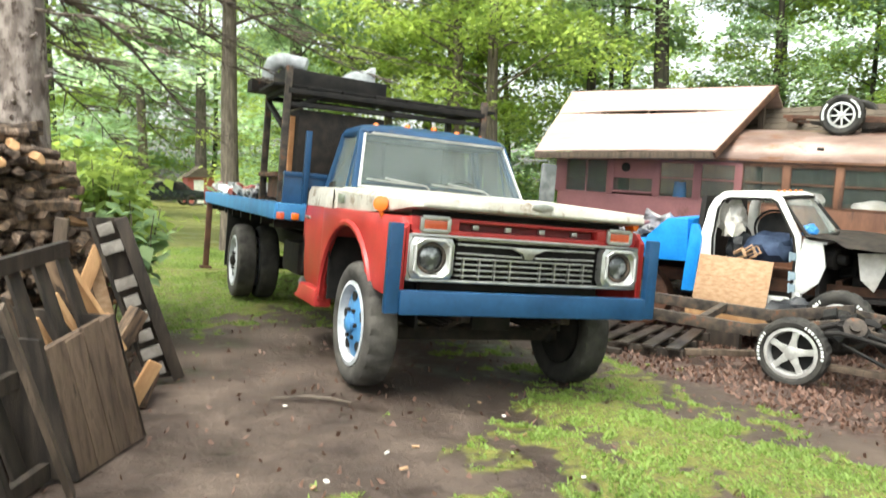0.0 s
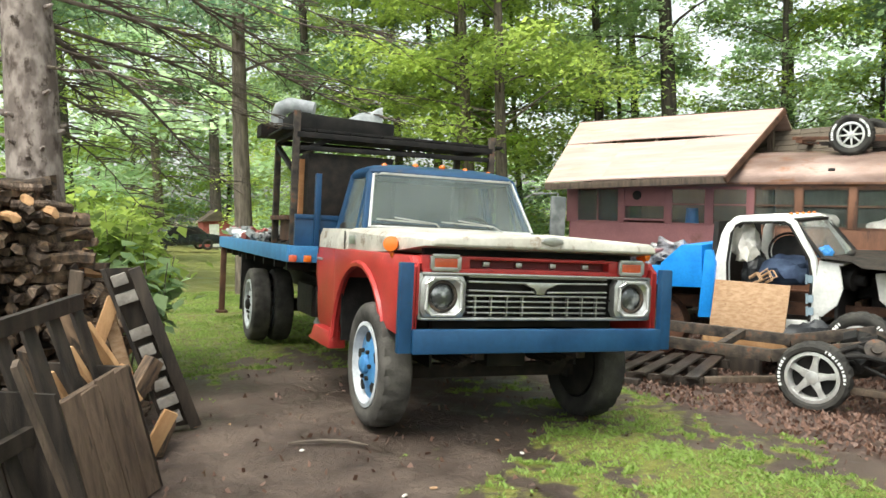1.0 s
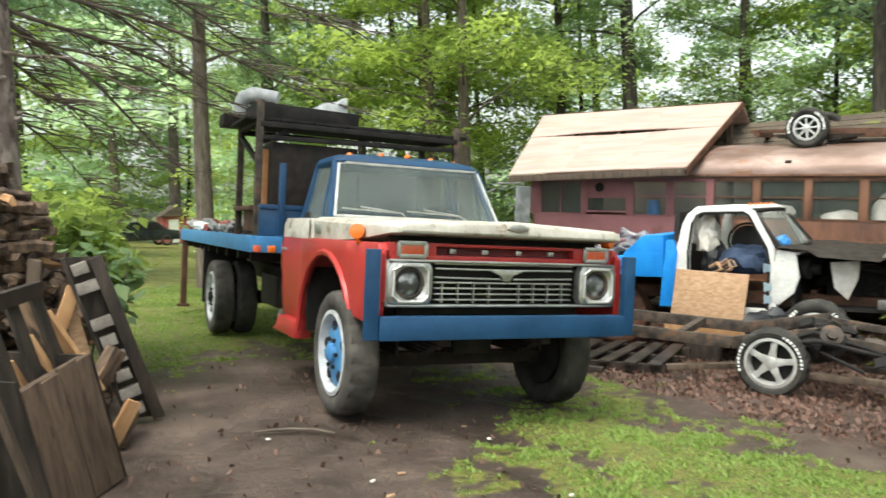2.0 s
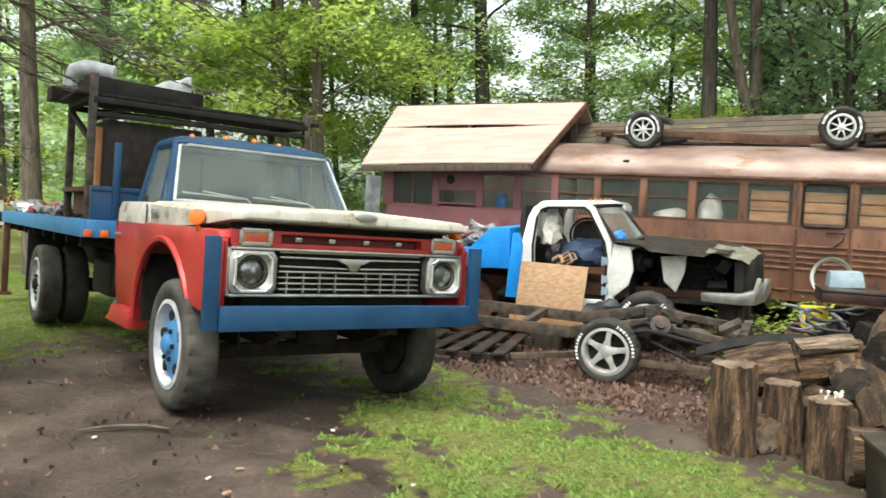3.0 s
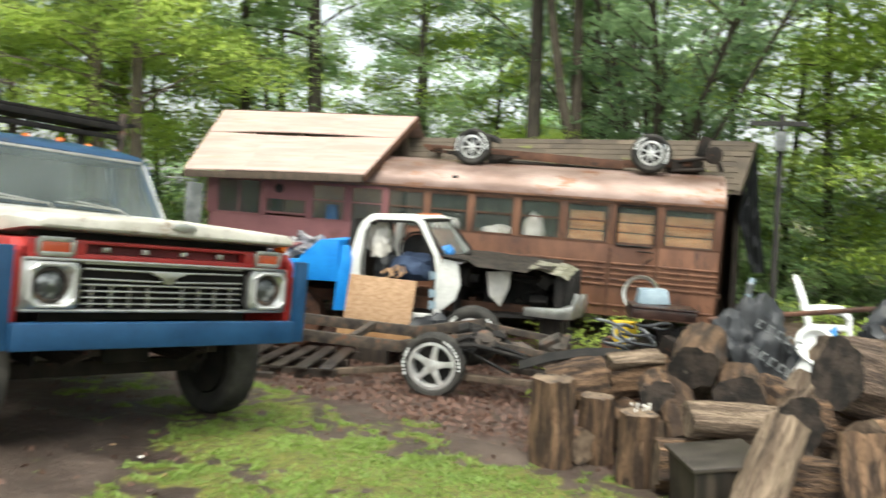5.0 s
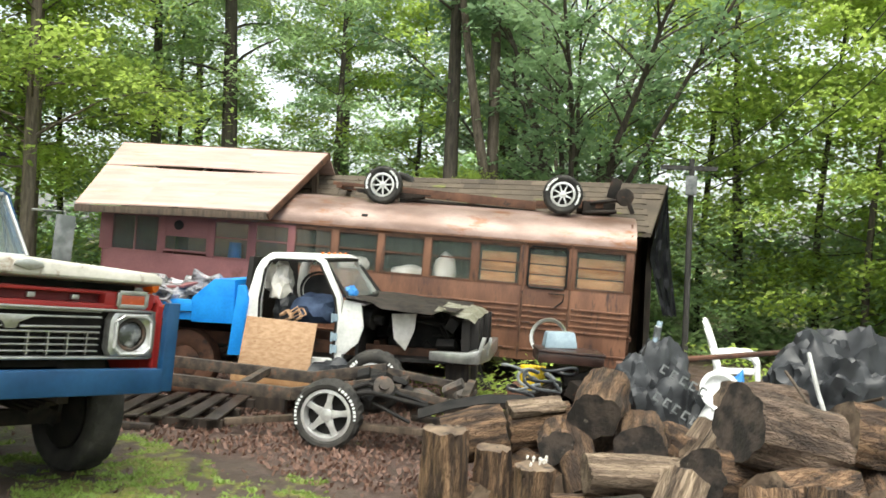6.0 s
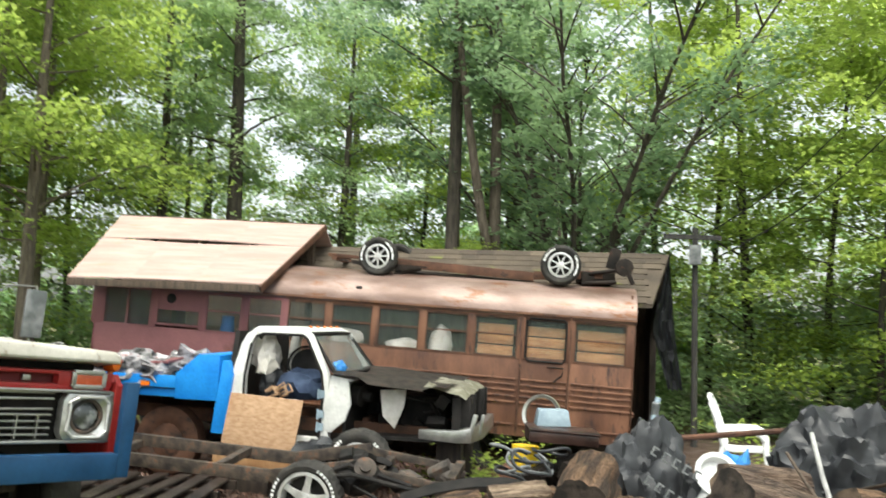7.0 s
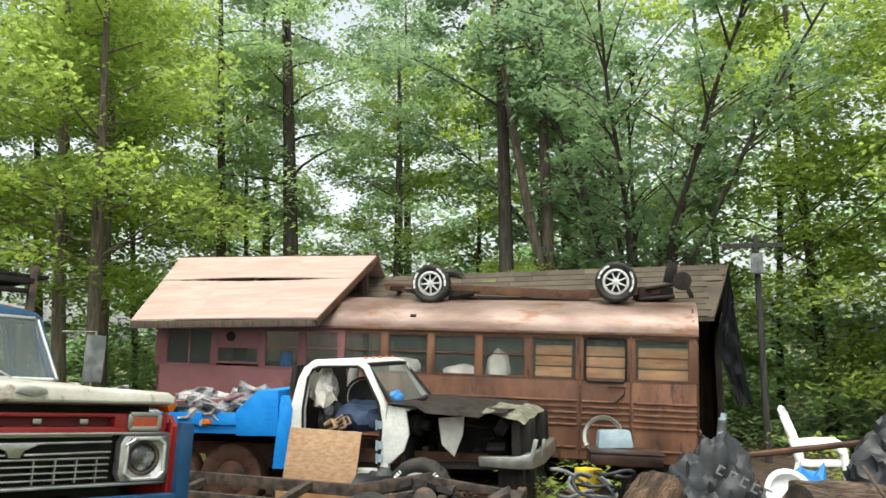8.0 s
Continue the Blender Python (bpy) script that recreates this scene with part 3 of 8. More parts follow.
# ---------------------------------------------------------------- wheels


def tyre_bm(r, w, rim, tread=True, n=40):
    """A tyre whose axle is the local y axis."""
    bm = bmesh.new()
    m = Euler((radians(-90), 0, 0)).to_matrix().to_4x4()
    h = w / 2
    prof = [(rim, -h * 0.72), (rim + (r - rim) * 0.25, -h * 0.95), (rim + (r - rim) * 0.6, -h), (r - 0.035, -h * 0.94), (r - 0.006, -h * 0.8), (r, -h * 0.45), (r, h * 0.45), (r - 0.006, h * 0.8), (r - 0.035, h * 0.94), (rim + (r - rim) * 0.6, h), (rim + (r - rim) * 0.25, h * 0.95), (rim, h * 0.72)]
    if not tread:
        lathe(bm, prof, n, m, closed=True)
        return bm
    n = 2 * n
    rings = []
    for i, (rr, z) in enumerate(prof):
        ring_ = []
        for k in range(n):
            a = 2 * math.pi * (k + (0.5 if i in (4, 7) else 0)) / n
            cut = 0.02 if 3 < i < 8 and (k + 2 * (i > 5)) % 4 == 0 else 0.004 * (i in (4, 7))
            ring_.append(bm.verts.new(m @ Vector(((rr - cut) * math.cos(a), (rr - cut) * math.sin(a), z))))
        rings.append(ring_)
    for a, b in zip(rings, rings[1:] + rings[:1]):
        for k in range(n):
            bm.faces.new((a[k], a[(k + 1) % n], b[(k + 1) % n], b[k]))
    return bm


def bead(bm, r, y, t, n=28):
    m = Euler((radians(-90), 0, 0)).to_matrix().to_4x4()
    lathe(bm, [(r - t, y - 0.012), (r + t, y - 0.012), (r + t, y + 0.012), (r - t, y + 0.012)], n, m, closed=True)


def dished(bm, prof, n=28):
    lathe(bm, prof, n, Euler((radians(-90), 0, 0)).to_matrix().to_4x4())


# ---------------------------------------------------------------- flatbed truck
TRUCK = Matrix.Translation((-0.98, 0, 0)) @ pose(0, 0, 0, 0, 4.5, 0) @ Matrix.Translation((0.98 - 0.065, 0, 0))
truck = thing("flatbed_truck", TRUCK, "old red, white and blue flatbed truck parked on mud", "truck")


def truck_wheel(x, y, side, colour, dusty):
    """One road wheel, its dished face to the outside (side -1 or 1)."""
    t = part("wheel", tyre_bm(0.48, 0.25, 0.315), M["dusty_rubber" if dusty else "rubber"], truck, "worn dusty black truck tyre" if dusty else "")
    t.matrix_local = pose(x, y, 0.48, 0, 0, 90 if side > 0 else -90)
    bm = bmesh.new()
    dished(bm, [(0.0, -0.02), (0.315, -0.02), (0.33, -0.115), (0.30, -0.12), (0.275, -0.05), (0.0, -0.035)])
    part("rim", bm, M["rimwhite"], t, "white painted rim band")
    bm = bmesh.new()
    dished(bm, [(0.0, -0.04), (0.268, -0.04), (0.262, -0.062), (0.19, -0.085), (0.12, -0.10), (0.0, -0.10)])
    part("wheel_disc", bm, M[colour], t, "blue painted wheel centre")
    for k in range(5):
        bm = bmesh.new()
        a = 2 * math.pi * (k + 0.3) / 5
        dished2 = Matrix.Translation((0.205 * math.cos(a), -0.083, 0.205 * math.sin(a))) @ Euler((radians(90), 0, 0)).to_matrix().to_4x4()
        lathe(bm, [(0.042, -0.004), (0.042, 0.006), (0.0, 0.006)], 12, dished2 @ Matrix.Diagonal((1.25, 1, 1, 1)))
        part("hand_hole", bm, M["black"], t)
    bm = bmesh.new()
    dished(bm, [(0.0, -0.09), (0.075, -0.10), (0.07, -0.13), (0.05, -0.145), (0.0, -0.148)], 18)
    part("hub", bm, M["rimblue" if colour == "rimblue" else "dark"], t)
    for k in range(6):
        a = 2 * math.pi * k / 6
        bm = bmesh.new()
        rod(bm, (0.115 * math.cos(a), -0.09, 0.115 * math.sin(a)), (0.115 * math.cos(a), -0.122, 0.115 * math.sin(a)), 0.017, n=6)
        part("wheel_nut", bm, M["dark"], t)
    bm = bmesh.new()
    dished(bm, [(0.0, 0.13), (0.12, 0.13), (0.27, 0.11), (0.30, 0.1), (0.30, 0.0), (0.0, 0.0)])
    part("brake_drum", bm, M["black"], t)
    return t


truck_wheel(-0.93, 0, -1, "rimblue", True)
truck_wheel(0.93, 0, 1, "rimblue", False)
for sx in (-1, 1):
    truck_wheel(sx * 1.07, 4.85, sx, "rimwhite", True)
    truck_wheel(sx * 0.78, 4.85, sx, "rimwhite", False)

# chassis rails, axles, springs, sump
bm = bmesh.new()
for sx in (-1, 1):
    beam(bm, (sx * 0.42, -0.75, 0.72), (sx * 0.42, 7.6, 0.86), 0.075, 0.2)
for yy in (-0.6, 1.6, 3.2, 5.6, 7.4):
    beam(bm, (-0.42, yy, 0.78), (0.42, yy, 0.78), 0.08, 0.14)
part("chassis_frame", bm, M["dark"], truck, bevel=0.006)
bm = bmesh.new()
beam(bm, (-0.85, 0, 0.42), (0.85, 0, 0.42), 0.09, 0.11)
part("front_axle", bm, M["dark"], truck, bevel=0.006)
for sx in (-1, 1):
    bm = bmesh.new()
    rod(bm, (sx * 0.72, 0, 0.36), (sx * 0.85, 0, 0.6), 0.06)
    part("king_pin", bm, M["dark"], truck)
    for k in range(4):
        bm = bmesh.new()
        beam(bm, (sx * 0.42, -0.6 + 0.07 * k, 0.60 - 0.028 * k), (sx * 0.42, 0.6 - 0.07 * k, 0.60 - 0.028 * k), 0.07, 0.022)
        part("spring_leaf", bm, M["dark"], truck)
bm = bmesh.new()
rod(bm, (-0.75, 0.2, 0.42), (0.75, 0.2, 0.42), 0.022)
part("tie_rod", bm, M["dark"], truck)
bm = bmesh.new()
rod(bm, (-0.95, 4.85, 0.48), (0.95, 4.85, 0.48), 0.09, n=12)
bmesh.ops.create_uvsphere(bm, u_segments=14, v_segments=10, radius=0.24, matrix=Matrix.Translation((0, 4.85, 0.48)))
rod(bm, (0, 1.5, 0.62), (0, 4.7, 0.5), 0.05)
part("rear_axle", bm, M["dark"], truck)
# the last box is a black sheet added for the dark gap under the hood
for name_, c_, d_ in (("engine", (0, 0.15, 0.92), (0.62, 1.3, 0.5)), ("sump", (0, 0.0, 0.6), (0.34, 0.7, 0.2)), ("radiator", (0.0, -0.6, 0.96), (1.5, 0.08, 0.6)), ("hood_apron", (0, -0.68, 1.36), (1.74, 0.04, 0.13))):
    bm = bmesh.new()
    box(bm, c_, d_)
    part(name_, bm, M["black"], truck, bevel=0.02)
# black plates added to give the wheel arches their dark, shaded inside
for sx in (-1, 1):
    bm = bmesh.new()
    box(bm, (sx * 0.64, 1.05, 0.88), (0.62, 0.03, 0.72))
    part("splash_panel", bm, M["black"], truck)
bm = bmesh.new()
box(bm, (-0.66, 3.05, 0.72), (0.38, 0.75, 0.36))
part("fuel_tank", bm, M["dark"], truck, bevel=0.05)

# cab: lower body
bm = bmesh.new()


def ring(z, y0, y1, hx, r=0.06):
    return [(-hx + r, y0, z), (hx - r, y0, z), (hx, y0 + r, z), (hx, y1 - r, z), (hx - r, y1, z), (-hx + r, y1, z), (-hx, y1 - r, z), (-hx, y0 + r, z)]


loft(bm, [ring(0.52, 1.14, 1.98, 0.9), ring(0.62, 1.14, 2.0, 0.945), ring(1.05, 1.08, 2.02, 0.975), ring(1.24, 0.86, 2.02, 0.975), ring(1.335, 0.86, 2.02, 0.965)])
cab = part("cab_body", bm, M["red"], truck, "faded red lower cab")
bm = bmesh.new()
loft(bm, [ring(1.336, 0.86, 2.02, 0.968), ring(1.42, 0.86, 2.02, 0.962), ring(1.52, 0.86, 2.0, 0.93)])
part("cab_belt", bm, M["hood_white"], truck, "white belt panel below the windows")
# door seams and handle
bm = bmesh.new()
for sx in (-1, 1):
    beam(bm, (sx * 0.974, 0.98, 0.66), (sx * 0.968, 0.98, 1.5), 0.006, 0.012, (1, 0, 0))
    beam(bm, (sx * 0.974, 1.92, 0.66), (sx * 0.968, 1.92, 1.5), 0.006, 0.012, (1, 0, 0))
part("door_seam", bm, M["black"], cab)
for sx in (-1, 1):
    bm = bmesh.new()
    rod(bm, (sx * 0.985, 1.72, 1.22), (sx * 0.985, 1.88, 1.22), 0.014)
    part("door_handle", bm, M["chrome"], cab)
# greenhouse: pillars and roof
for sx in (-1, 1):
    for pa, pb, pw, ph in (((0.83, 1.88, 1.5), (0.7, 1.84, 2.06), 0.07, 0.12), ((0.84, 1.26, 1.5), (0.73, 1.32, 2.04), 0.025, 0.025), ((0.835, 0.985, 1.5), (0.725, 1.255, 2.05), 0.075, 0.06)):
        bm = bmesh.new()
        beam(bm, (sx * pa[0] + 0.055, pa[1], pa[2]), (sx * pb[0] + 0.055, pb[1], pb[2]), pw, ph, (0, 1, 0))
        part("pillar", bm, M["navy"], truck, bevel=0.01)
bm = bmesh.new()
beam(bm, (-0.78, 1.88, 1.56), (0.89, 1.88, 1.56), 0.08, 0.12)
part("rear_sill", bm, M["navy"], truck, bevel=0.01)
bm = bmesh.new()
loft(bm, [ring(2.02, 1.2, 1.89, 0.745, 0.08), ring(2.065, 1.14, 1.91, 0.76, 0.1), ring(2.11, 1.19, 1.89, 0.73, 0.12), ring(2.14, 1.27, 1.84, 0.65, 0.16), ring(2.16, 1.38, 1.74, 0.5, 0.14), ring(2.166, 1.48, 1.64, 0.25, 0.07)])
for v_ in bm.verts:
    v_.co.x += 0.06
part("cab_roof", bm, M["navy"], truck, "dark blue cab roof", bevel=0.012)
bm = bmesh.new()
WB = [(-0.76, 0.94, 1.55), (-0.70, 0.87, 1.55), (0.83, 0.87, 1.55), (0.89, 0.94, 1.55)]
WT = [(-0.65, 1.22, 2.04), (-0.6, 1.16, 2.05), (0.73, 1.16, 2.05), (0.78, 1.22, 2.04)]
tube(bm, [WB[1], WB[0], WT[0], WT[1], WT[2], WT[3], WB[3], WB[2], WB[1]], 0.015, 8)
part("windscreen_frame", bm, M["alu"], truck, "pale windscreen surround")
bm = bmesh.new()
pts = lambda k: [tuple(Vector(WB[i]).lerp(Vector(WT[i]), k)) for i in range(4)]
loft(bm, [pts(0.02), pts(0.35), pts(0.7), pts(0.98)], closed=False)
bmesh.ops.solidify(bm, geom=bm.faces, thickness=0.006)
wg = part("windscreen", bm, M["windglass"], truck, "dusty grey-green windscreen glass")
wg.visible_shadow = False
for sx in (-1, 1):
    bm = bmesh.new()
    prism(bm, [(1.0, 1.53), (1.84, 1.53), (1.82, 2.03), (1.27, 2.03)], "x", -0.003, 0.003)
    for v_ in bm.verts:
        v_.co.x += 0.055 + sx * (0.83 - (v_.co.z - 1.53) * 0.21)
    g_ = part("side_window", bm, M["windglass"], truck)
    g_.visible_shadow = False
bm = bmesh.new()
prism(bm, [(-0.72, 1.6), (0.83, 1.6), (0.74, 2.02), (-0.63, 2.02)], "y", 1.85, 1.856)
part("rear_window", bm, M["windglass"], truck).visible_shadow = False
bm = bmesh.new()
box(bm, (0, 1.72, 1.28), (1.6, 0.16, 0.62), (-10, 0, 0))
box(bm, (0, 1.45, 1.02), (1.6, 0.55, 0.16))
box(bm, (0, 0.98, 1.42), (1.66, 0.2, 0.22))
part("bench_seat", bm, M["black"], truck, bevel=0.04)
bm = bmesh.new()
lathe(bm, [(0.2, -0.012), (0.225, -0.012), (0.225, 0.012), (0.2, 0.012)], 24, Matrix.Translation((0.4, 1.2, 1.5)) @ Euler((radians(60), 0, 0)).to_matrix().to_4x4(), closed=True)
rod(bm, (0.4, 1.2, 1.5), (0.4, 1.0, 1.42), 0.02)
part("steering_wheel", bm, M["black"], truck)
for x0, x1 in ((-0.5, -0.02), (0.12, 0.52)):
    bm = bmesh.new()
    tube(bm, [(x0 + 0.38, 0.82, 1.555), ((x0 + x1) / 2 + 0.1, 0.84, 1.60), (x0 - 0.05, 0.865, 1.64)], 0.007, 6)
    beam(bm, (x0 - 0.22, 0.862, 1.62), (x0 + 0.3, 0.855, 1.6), 0.01, 0.014)
    part("wiper", bm, M["chrome"], truck)
for x in (-0.5, -0.2, 0.07, 0.33, 0.6):
    bm = bmesh.new()
    bmesh.ops.create_uvsphere(bm, u_segments=12, v_segments=8, radius=0.036, matrix=Matrix.Translation((x, 1.32 + abs(x) * 0.12, 2.16 - abs(x) * 0.05)) @ Matrix.Diagonal((0.85, 1.2, 0.85, 1)))
    part("marker_lamp", bm, M["amber"], truck, "amber roof marker lamp")
# hood
bm = bmesh.new()


def hood_ring(y, hw, zs, ze, zc):
    return [(-hw, y, zs), (-hw, y, ze - 0.03), (-hw + 0.05, y, ze), (-hw * 0.55, y, zc - 0.008), (0, y, zc + 0.012), (hw * 0.55, y, zc - 0.008), (hw - 0.05, y, ze), (hw, y, ze - 0.03), (hw, y, zs)]


loft(bm, [hood_ring(-0.965, 0.87, 1.438, 1.472, 1.492), hood_ring(-0.955, 0.9, 1.425, 1.487, 1.51), hood_ring(-0.89, 0.94, 1.422, 1.498, 1.523), hood_ring(-0.62, 0.955, 1.395, 1.503, 1.52), hood_ring(-0.4, 0.965, 1.372, 1.497, 1.528), hood_ring(-0.05, 0.967, 1.352, 1.506, 1.525), hood_ring(0.3, 0.968, 1.345, 1.51, 1.54), hood_ring(0.86, 0.968, 1.338, 1.53, 1.555), hood_ring(0.97, 0.93, 1.42, 1.53, 1.55)])
hood = part("hood", bm, M["hood_white"], truck, "chalky white stained hood, not fully shut", bevel=0.01)
bm = bmesh.new()
prism(bm, [(-0.09, 1.478), (0.0, 1.452), (0.09, 1.478), (0.075, 1.505), (0.0, 1.518), (-0.075, 1.505)], "y", -0.985, -0.94)
part("badge", bm, M["chrome"], hood, "tarnished metal hood badge", bevel=0.006)
for sx in (-1, 1):
    bm = bmesh.new()
    box(bm, (sx * 0.972, 0.72, 1.43), (0.016, 0.2, 0.075))
    part("side_badge", bm, M["chrome"], hood, bevel=0.006)
# fenders
for sx in (-1, 1):
    bm = bmesh.new()
    arch = [(0.40 + 0.72 * math.cos(a), 0.54 + 0.69 * math.sin(a)) for a in (math.pi * k / 14 for k in range(15))]
    poly = [(1.12, 0.5)] + arch[:-2] + [(-0.36, 0.8), (-0.62, 0.78), (-0.86, 0.82), (-0.86, 1.28), (-0.78, 1.345), (1.18, 1.335), (1.18, 0.5)]
    prism(bm, poly, "x", 0.955, 1.0)
    prism(bm, [(-0.86, 0.95), (-0.80, 0.95), (-0.80, 1.345), (-0.86, 1.3)], "x", 0.946, 0.962)
    prism(bm, [(-0.84, 1.30), (0.86, 1.30), (0.86, 1.345), (-0.80, 1.35)], "x", 0.84, 0.99)
    if sx < 0:
        for v_ in bm.verts:
            v_.co.x *= -1
    fend = part("fender", bm, M["red"], truck, "faded red front fender with wide wheel arch", bevel=0.02)
    bm = bmesh.new()
    tube(bm, [(sx * 1.0, 0.40 + 0.73 * math.cos(a), 0.54 + 0.7 * math.sin(a)) for a in (math.pi * k / 14 for k in range(14))], 0.028, 6)
    part("arch_lip", bm, M["red"], fend)
    bm = bmesh.new()
    prism(bm, [(0.34 + 0.68 * math.cos(math.pi * k / 12), 0.5 + 0.72 * math.sin(math.pi * k / 12)) for k in range(13)], "x", sx * 0.62, sx * 0.64)
    part("wheel_well", bm, M["black"], fend)
    bm = bmesh.new()
    ty = -0.42 if sx < 0 else -0.66
    rod(bm, (sx * 0.985, ty, 1.32), (sx * 1.025, ty, 1.39), 0.018)
    rod(bm, (sx * 1.03, ty - 0.035, 1.42), (sx * 0.99, ty + 0.035, 1.42), 0.055, n=20)
    part("turn_signal", bm, M["amber"], fend, "round amber turn signal", bevel=0.01)
# front panel
bm = bmesh.new()
box(bm, (0, -0.79, 1.348), (1.8, 0.1, 0.025))
box(bm, (0, -0.80, 1.255), (1.84, 0.08, 0.045))
for sx in (-1, 1):
    box(bm, (sx * 0.75, -0.79, 1.308), (0.36, 0.1, 0.1))
    prism(bm, [(-0.86, 0.83), (-0.70, 0.83), (-0.70, 1.28), (-0.86, 1.28)], "x", sx * 0.955, sx * 0.985)
header = part("header_panel", bm, M["red"], truck, "red header panel with letter recess", bevel=0.012)
bm = bmesh.new()
box(bm, (0, -0.745, 1.307), (1.2, 0.03, 0.075))
part("letter_recess", bm, M["redshade"], header, "red recess, coloured darker for its shade")
for x in (-0.42, -0.16, 0.12, 0.4):
    bm = bmesh.new()
    box(bm, (x, -0.775, 1.305), (0.05, 0.03, 0.034))
    part("letter_block", bm, M["chrome"], header, bevel=0.005)
for sx in (-1, 1):
    bm = bmesh.new()
    for a, b in (((-0.1, -0.045), (0.1, -0.045)), ((-0.1, 0.045), (0.1, 0.045)), ((-0.1, -0.045), (-0.1, 0.045)), ((0.1, -0.045), (0.1, 0.045))):
        beam(bm, (sx * 0.76 + a[0], -0.855, 1.31 + a[1]), (sx * 0.76 + b[0], -0.855, 1.31 + b[1]), 0.03, 0.02, (0, 1, 0))
    sl = part("signal_lamp", bm, M["chrome"], header, bevel=0.004)
    bm = bmesh.new()
    box(bm, (sx * 0.76, -0.85, 1.31), (0.18, 0.02, 0.075))
    part("lens", bm, M["redlens"], sl, "faded orange lens", bevel=0.006)
# grille
bm = bmesh.new()
box(bm, (0, -0.74, 1.08), (1.8, 0.02, 0.33))
grille = part("grille", bm, M["black"], truck, "aluminium grille on black backing")
bm = bmesh.new()
for z in (0.925, 1.235):
    beam(bm, (-0.93, -0.83, z), (0.93, -0.83, z), 0.06, 0.02)
for sx in (-1, 1):
    beam(bm, (sx * 0.935, -0.83, 0.92), (sx * 0.935, -0.83, 1.24), 0.03, 0.05)
part("surround", bm, M["chrome"], grille, "dull metal surround", bevel=0.008)
for z, t in ((0.965, 0.01), (1.005, 0.01), (1.045, 0.01), (1.085, 0.012), (1.218, 0.01)):
    bm = bmesh.new()
    beam(bm, (-0.57, -0.80, z), (0.57, -0.80, z), 0.05, t)
    part("grille_bar", bm, M["chrome"], grille, bevel=0.003)
for k in range(9):
    x = -0.5 + k * 0.125
    if k != 4:
        bm = bmesh.new()
        beam(bm, (x, -0.79, 0.94), (x, -0.79, 1.085), 0.01, 0.03)
        part("grille_upright", bm, M["chrome"], grille)
bm = bmesh.new()
prism(bm, [(-0.13, 1.172), (-0.05, 1.14), (-0.03, 1.1), (0.03, 1.1), (0.05, 1.14), (0.13, 1.172), (0.12, 1.186), (-0.12, 1.186)], "y", -0.84, -0.80)
for sx in (-1, 1):
    beam(bm, (sx * 0.11, -0.825, 1.18), (sx * 0.57, -0.815, 1.184), 0.035, 0.013)
    beam(bm, (sx * 0.05, -0.825, 1.115), (sx * 0.57, -0.815, 1.122), 0.035, 0.012)
part("grille_wing", bm, M["chrome"], grille, "tarnished winged centre bar", bevel=0.004)
for sx in (-1, 1):
    bm = bmesh.new()
    r8 = [(0.096 * math.cos(a), 0.096 * math.sin(a)) for a in (2 * math.pi * k / 24 for k in range(24))]
    def sq(p, s):
        k_ = max(abs(p[0]) / 0.165, abs(p[1]) / 0.14)
        return (p[0] / k_ * s, p[1] / k_ * s)
    loft(bm, [[(sx * 0.775 + sq(p, 1)[0], -0.80, 1.08 + sq(p, 1)[1]) for p in r8], [(sx * 0.775 + sq(p, 1)[0], -0.875, 1.08 + sq(p, 1)[1]) for p in r8], [(sx * 0.775 + sq(p, 0.86)[0], -0.885, 1.08 + sq(p, 0.86)[1]) for p in r8], [(sx * 0.775 + p[0] * 1.16, -0.86, 1.08 + p[1] * 1.16) for p in r8]], caps=False)
    hl = part("headlight", bm, M["chrome"], truck, "dull metal headlight bezel")
    bm = bmesh.new()
    lathe(bm, [(0.096, 0.0), (0.083, 0.018), (0.05, 0.03), (0.0, 0.035)], 24, Matrix.Translation((sx * 0.775, -0.83, 1.08)) @ Euler((radians(90), 0, 0)).to_matrix().to_4x4())
    part("lens", bm, M["lamp"], hl, "clouded round lens")
    bm = bmesh.new()
    lathe(bm, [(0.114, 0.03), (0.095, 0.0), (0.087, 0.024), (0.094, 0.034)], 28, Matrix.Translation((sx * 0.775, -0.83, 1.08)) @ Euler((radians(90), 0, 0)).to_matrix().to_4x4(), closed=True)
    part("lamp_ring", bm, M["oldiron"], hl, "dark ring round the lens")
for sx in (-1, 1):
    bm = bmesh.new()
    q_ = [(0.128, -0.085), (0.128, 0.085), (0.085, 0.125), (-0.085, 0.125), (-0.128, 0.085), (-0.128, -0.085), (-0.085, -0.125), (0.085, -0.125), (0.128, -0.085)]
    tube(bm, [(sx * 0.775 + a, -0.888, 1.08 + b) for a, b in q_], 0.012, 8)
    part("bezel_rim", bm, M["alu"], truck, "bright worn rim of the headlight bezel")
# bumper
bm = bmesh.new()
box(bm, (-0.04, -0.955, 0.785), (1.98, 0.09, 0.16))
bumper = part("bumper", bm, M["navy"], truck, "blue painted steel beam bumper with uprights", bevel=0.01)
for sx in (-1, 1):
    bm = bmesh.new()
    box(bm, (sx * 1.04 - 0.04, -0.955, 1.01), (0.095, 0.06, 0.6))
    part("upright", bm, M["navy"], bumper, bevel=0.01)
    bm = bmesh.new()
    box(bm, (sx * 0.42, -0.83, 0.77), (0.08, 0.2, 0.14))
    part("bracket", bm, M["dark"], bumper)
# cab step
for sx in (-1, 1):
    bm = bmesh.new()
    prism(bm, [(1.2, 0.42), (2.05, 0.42), (1.9, 0.48), (1.8, 0.58), (1.2, 0.58)], "x", sx * 0.86, sx * 1.02)
    part("cab_step", bm, M["red"], truck, bevel=0.015)
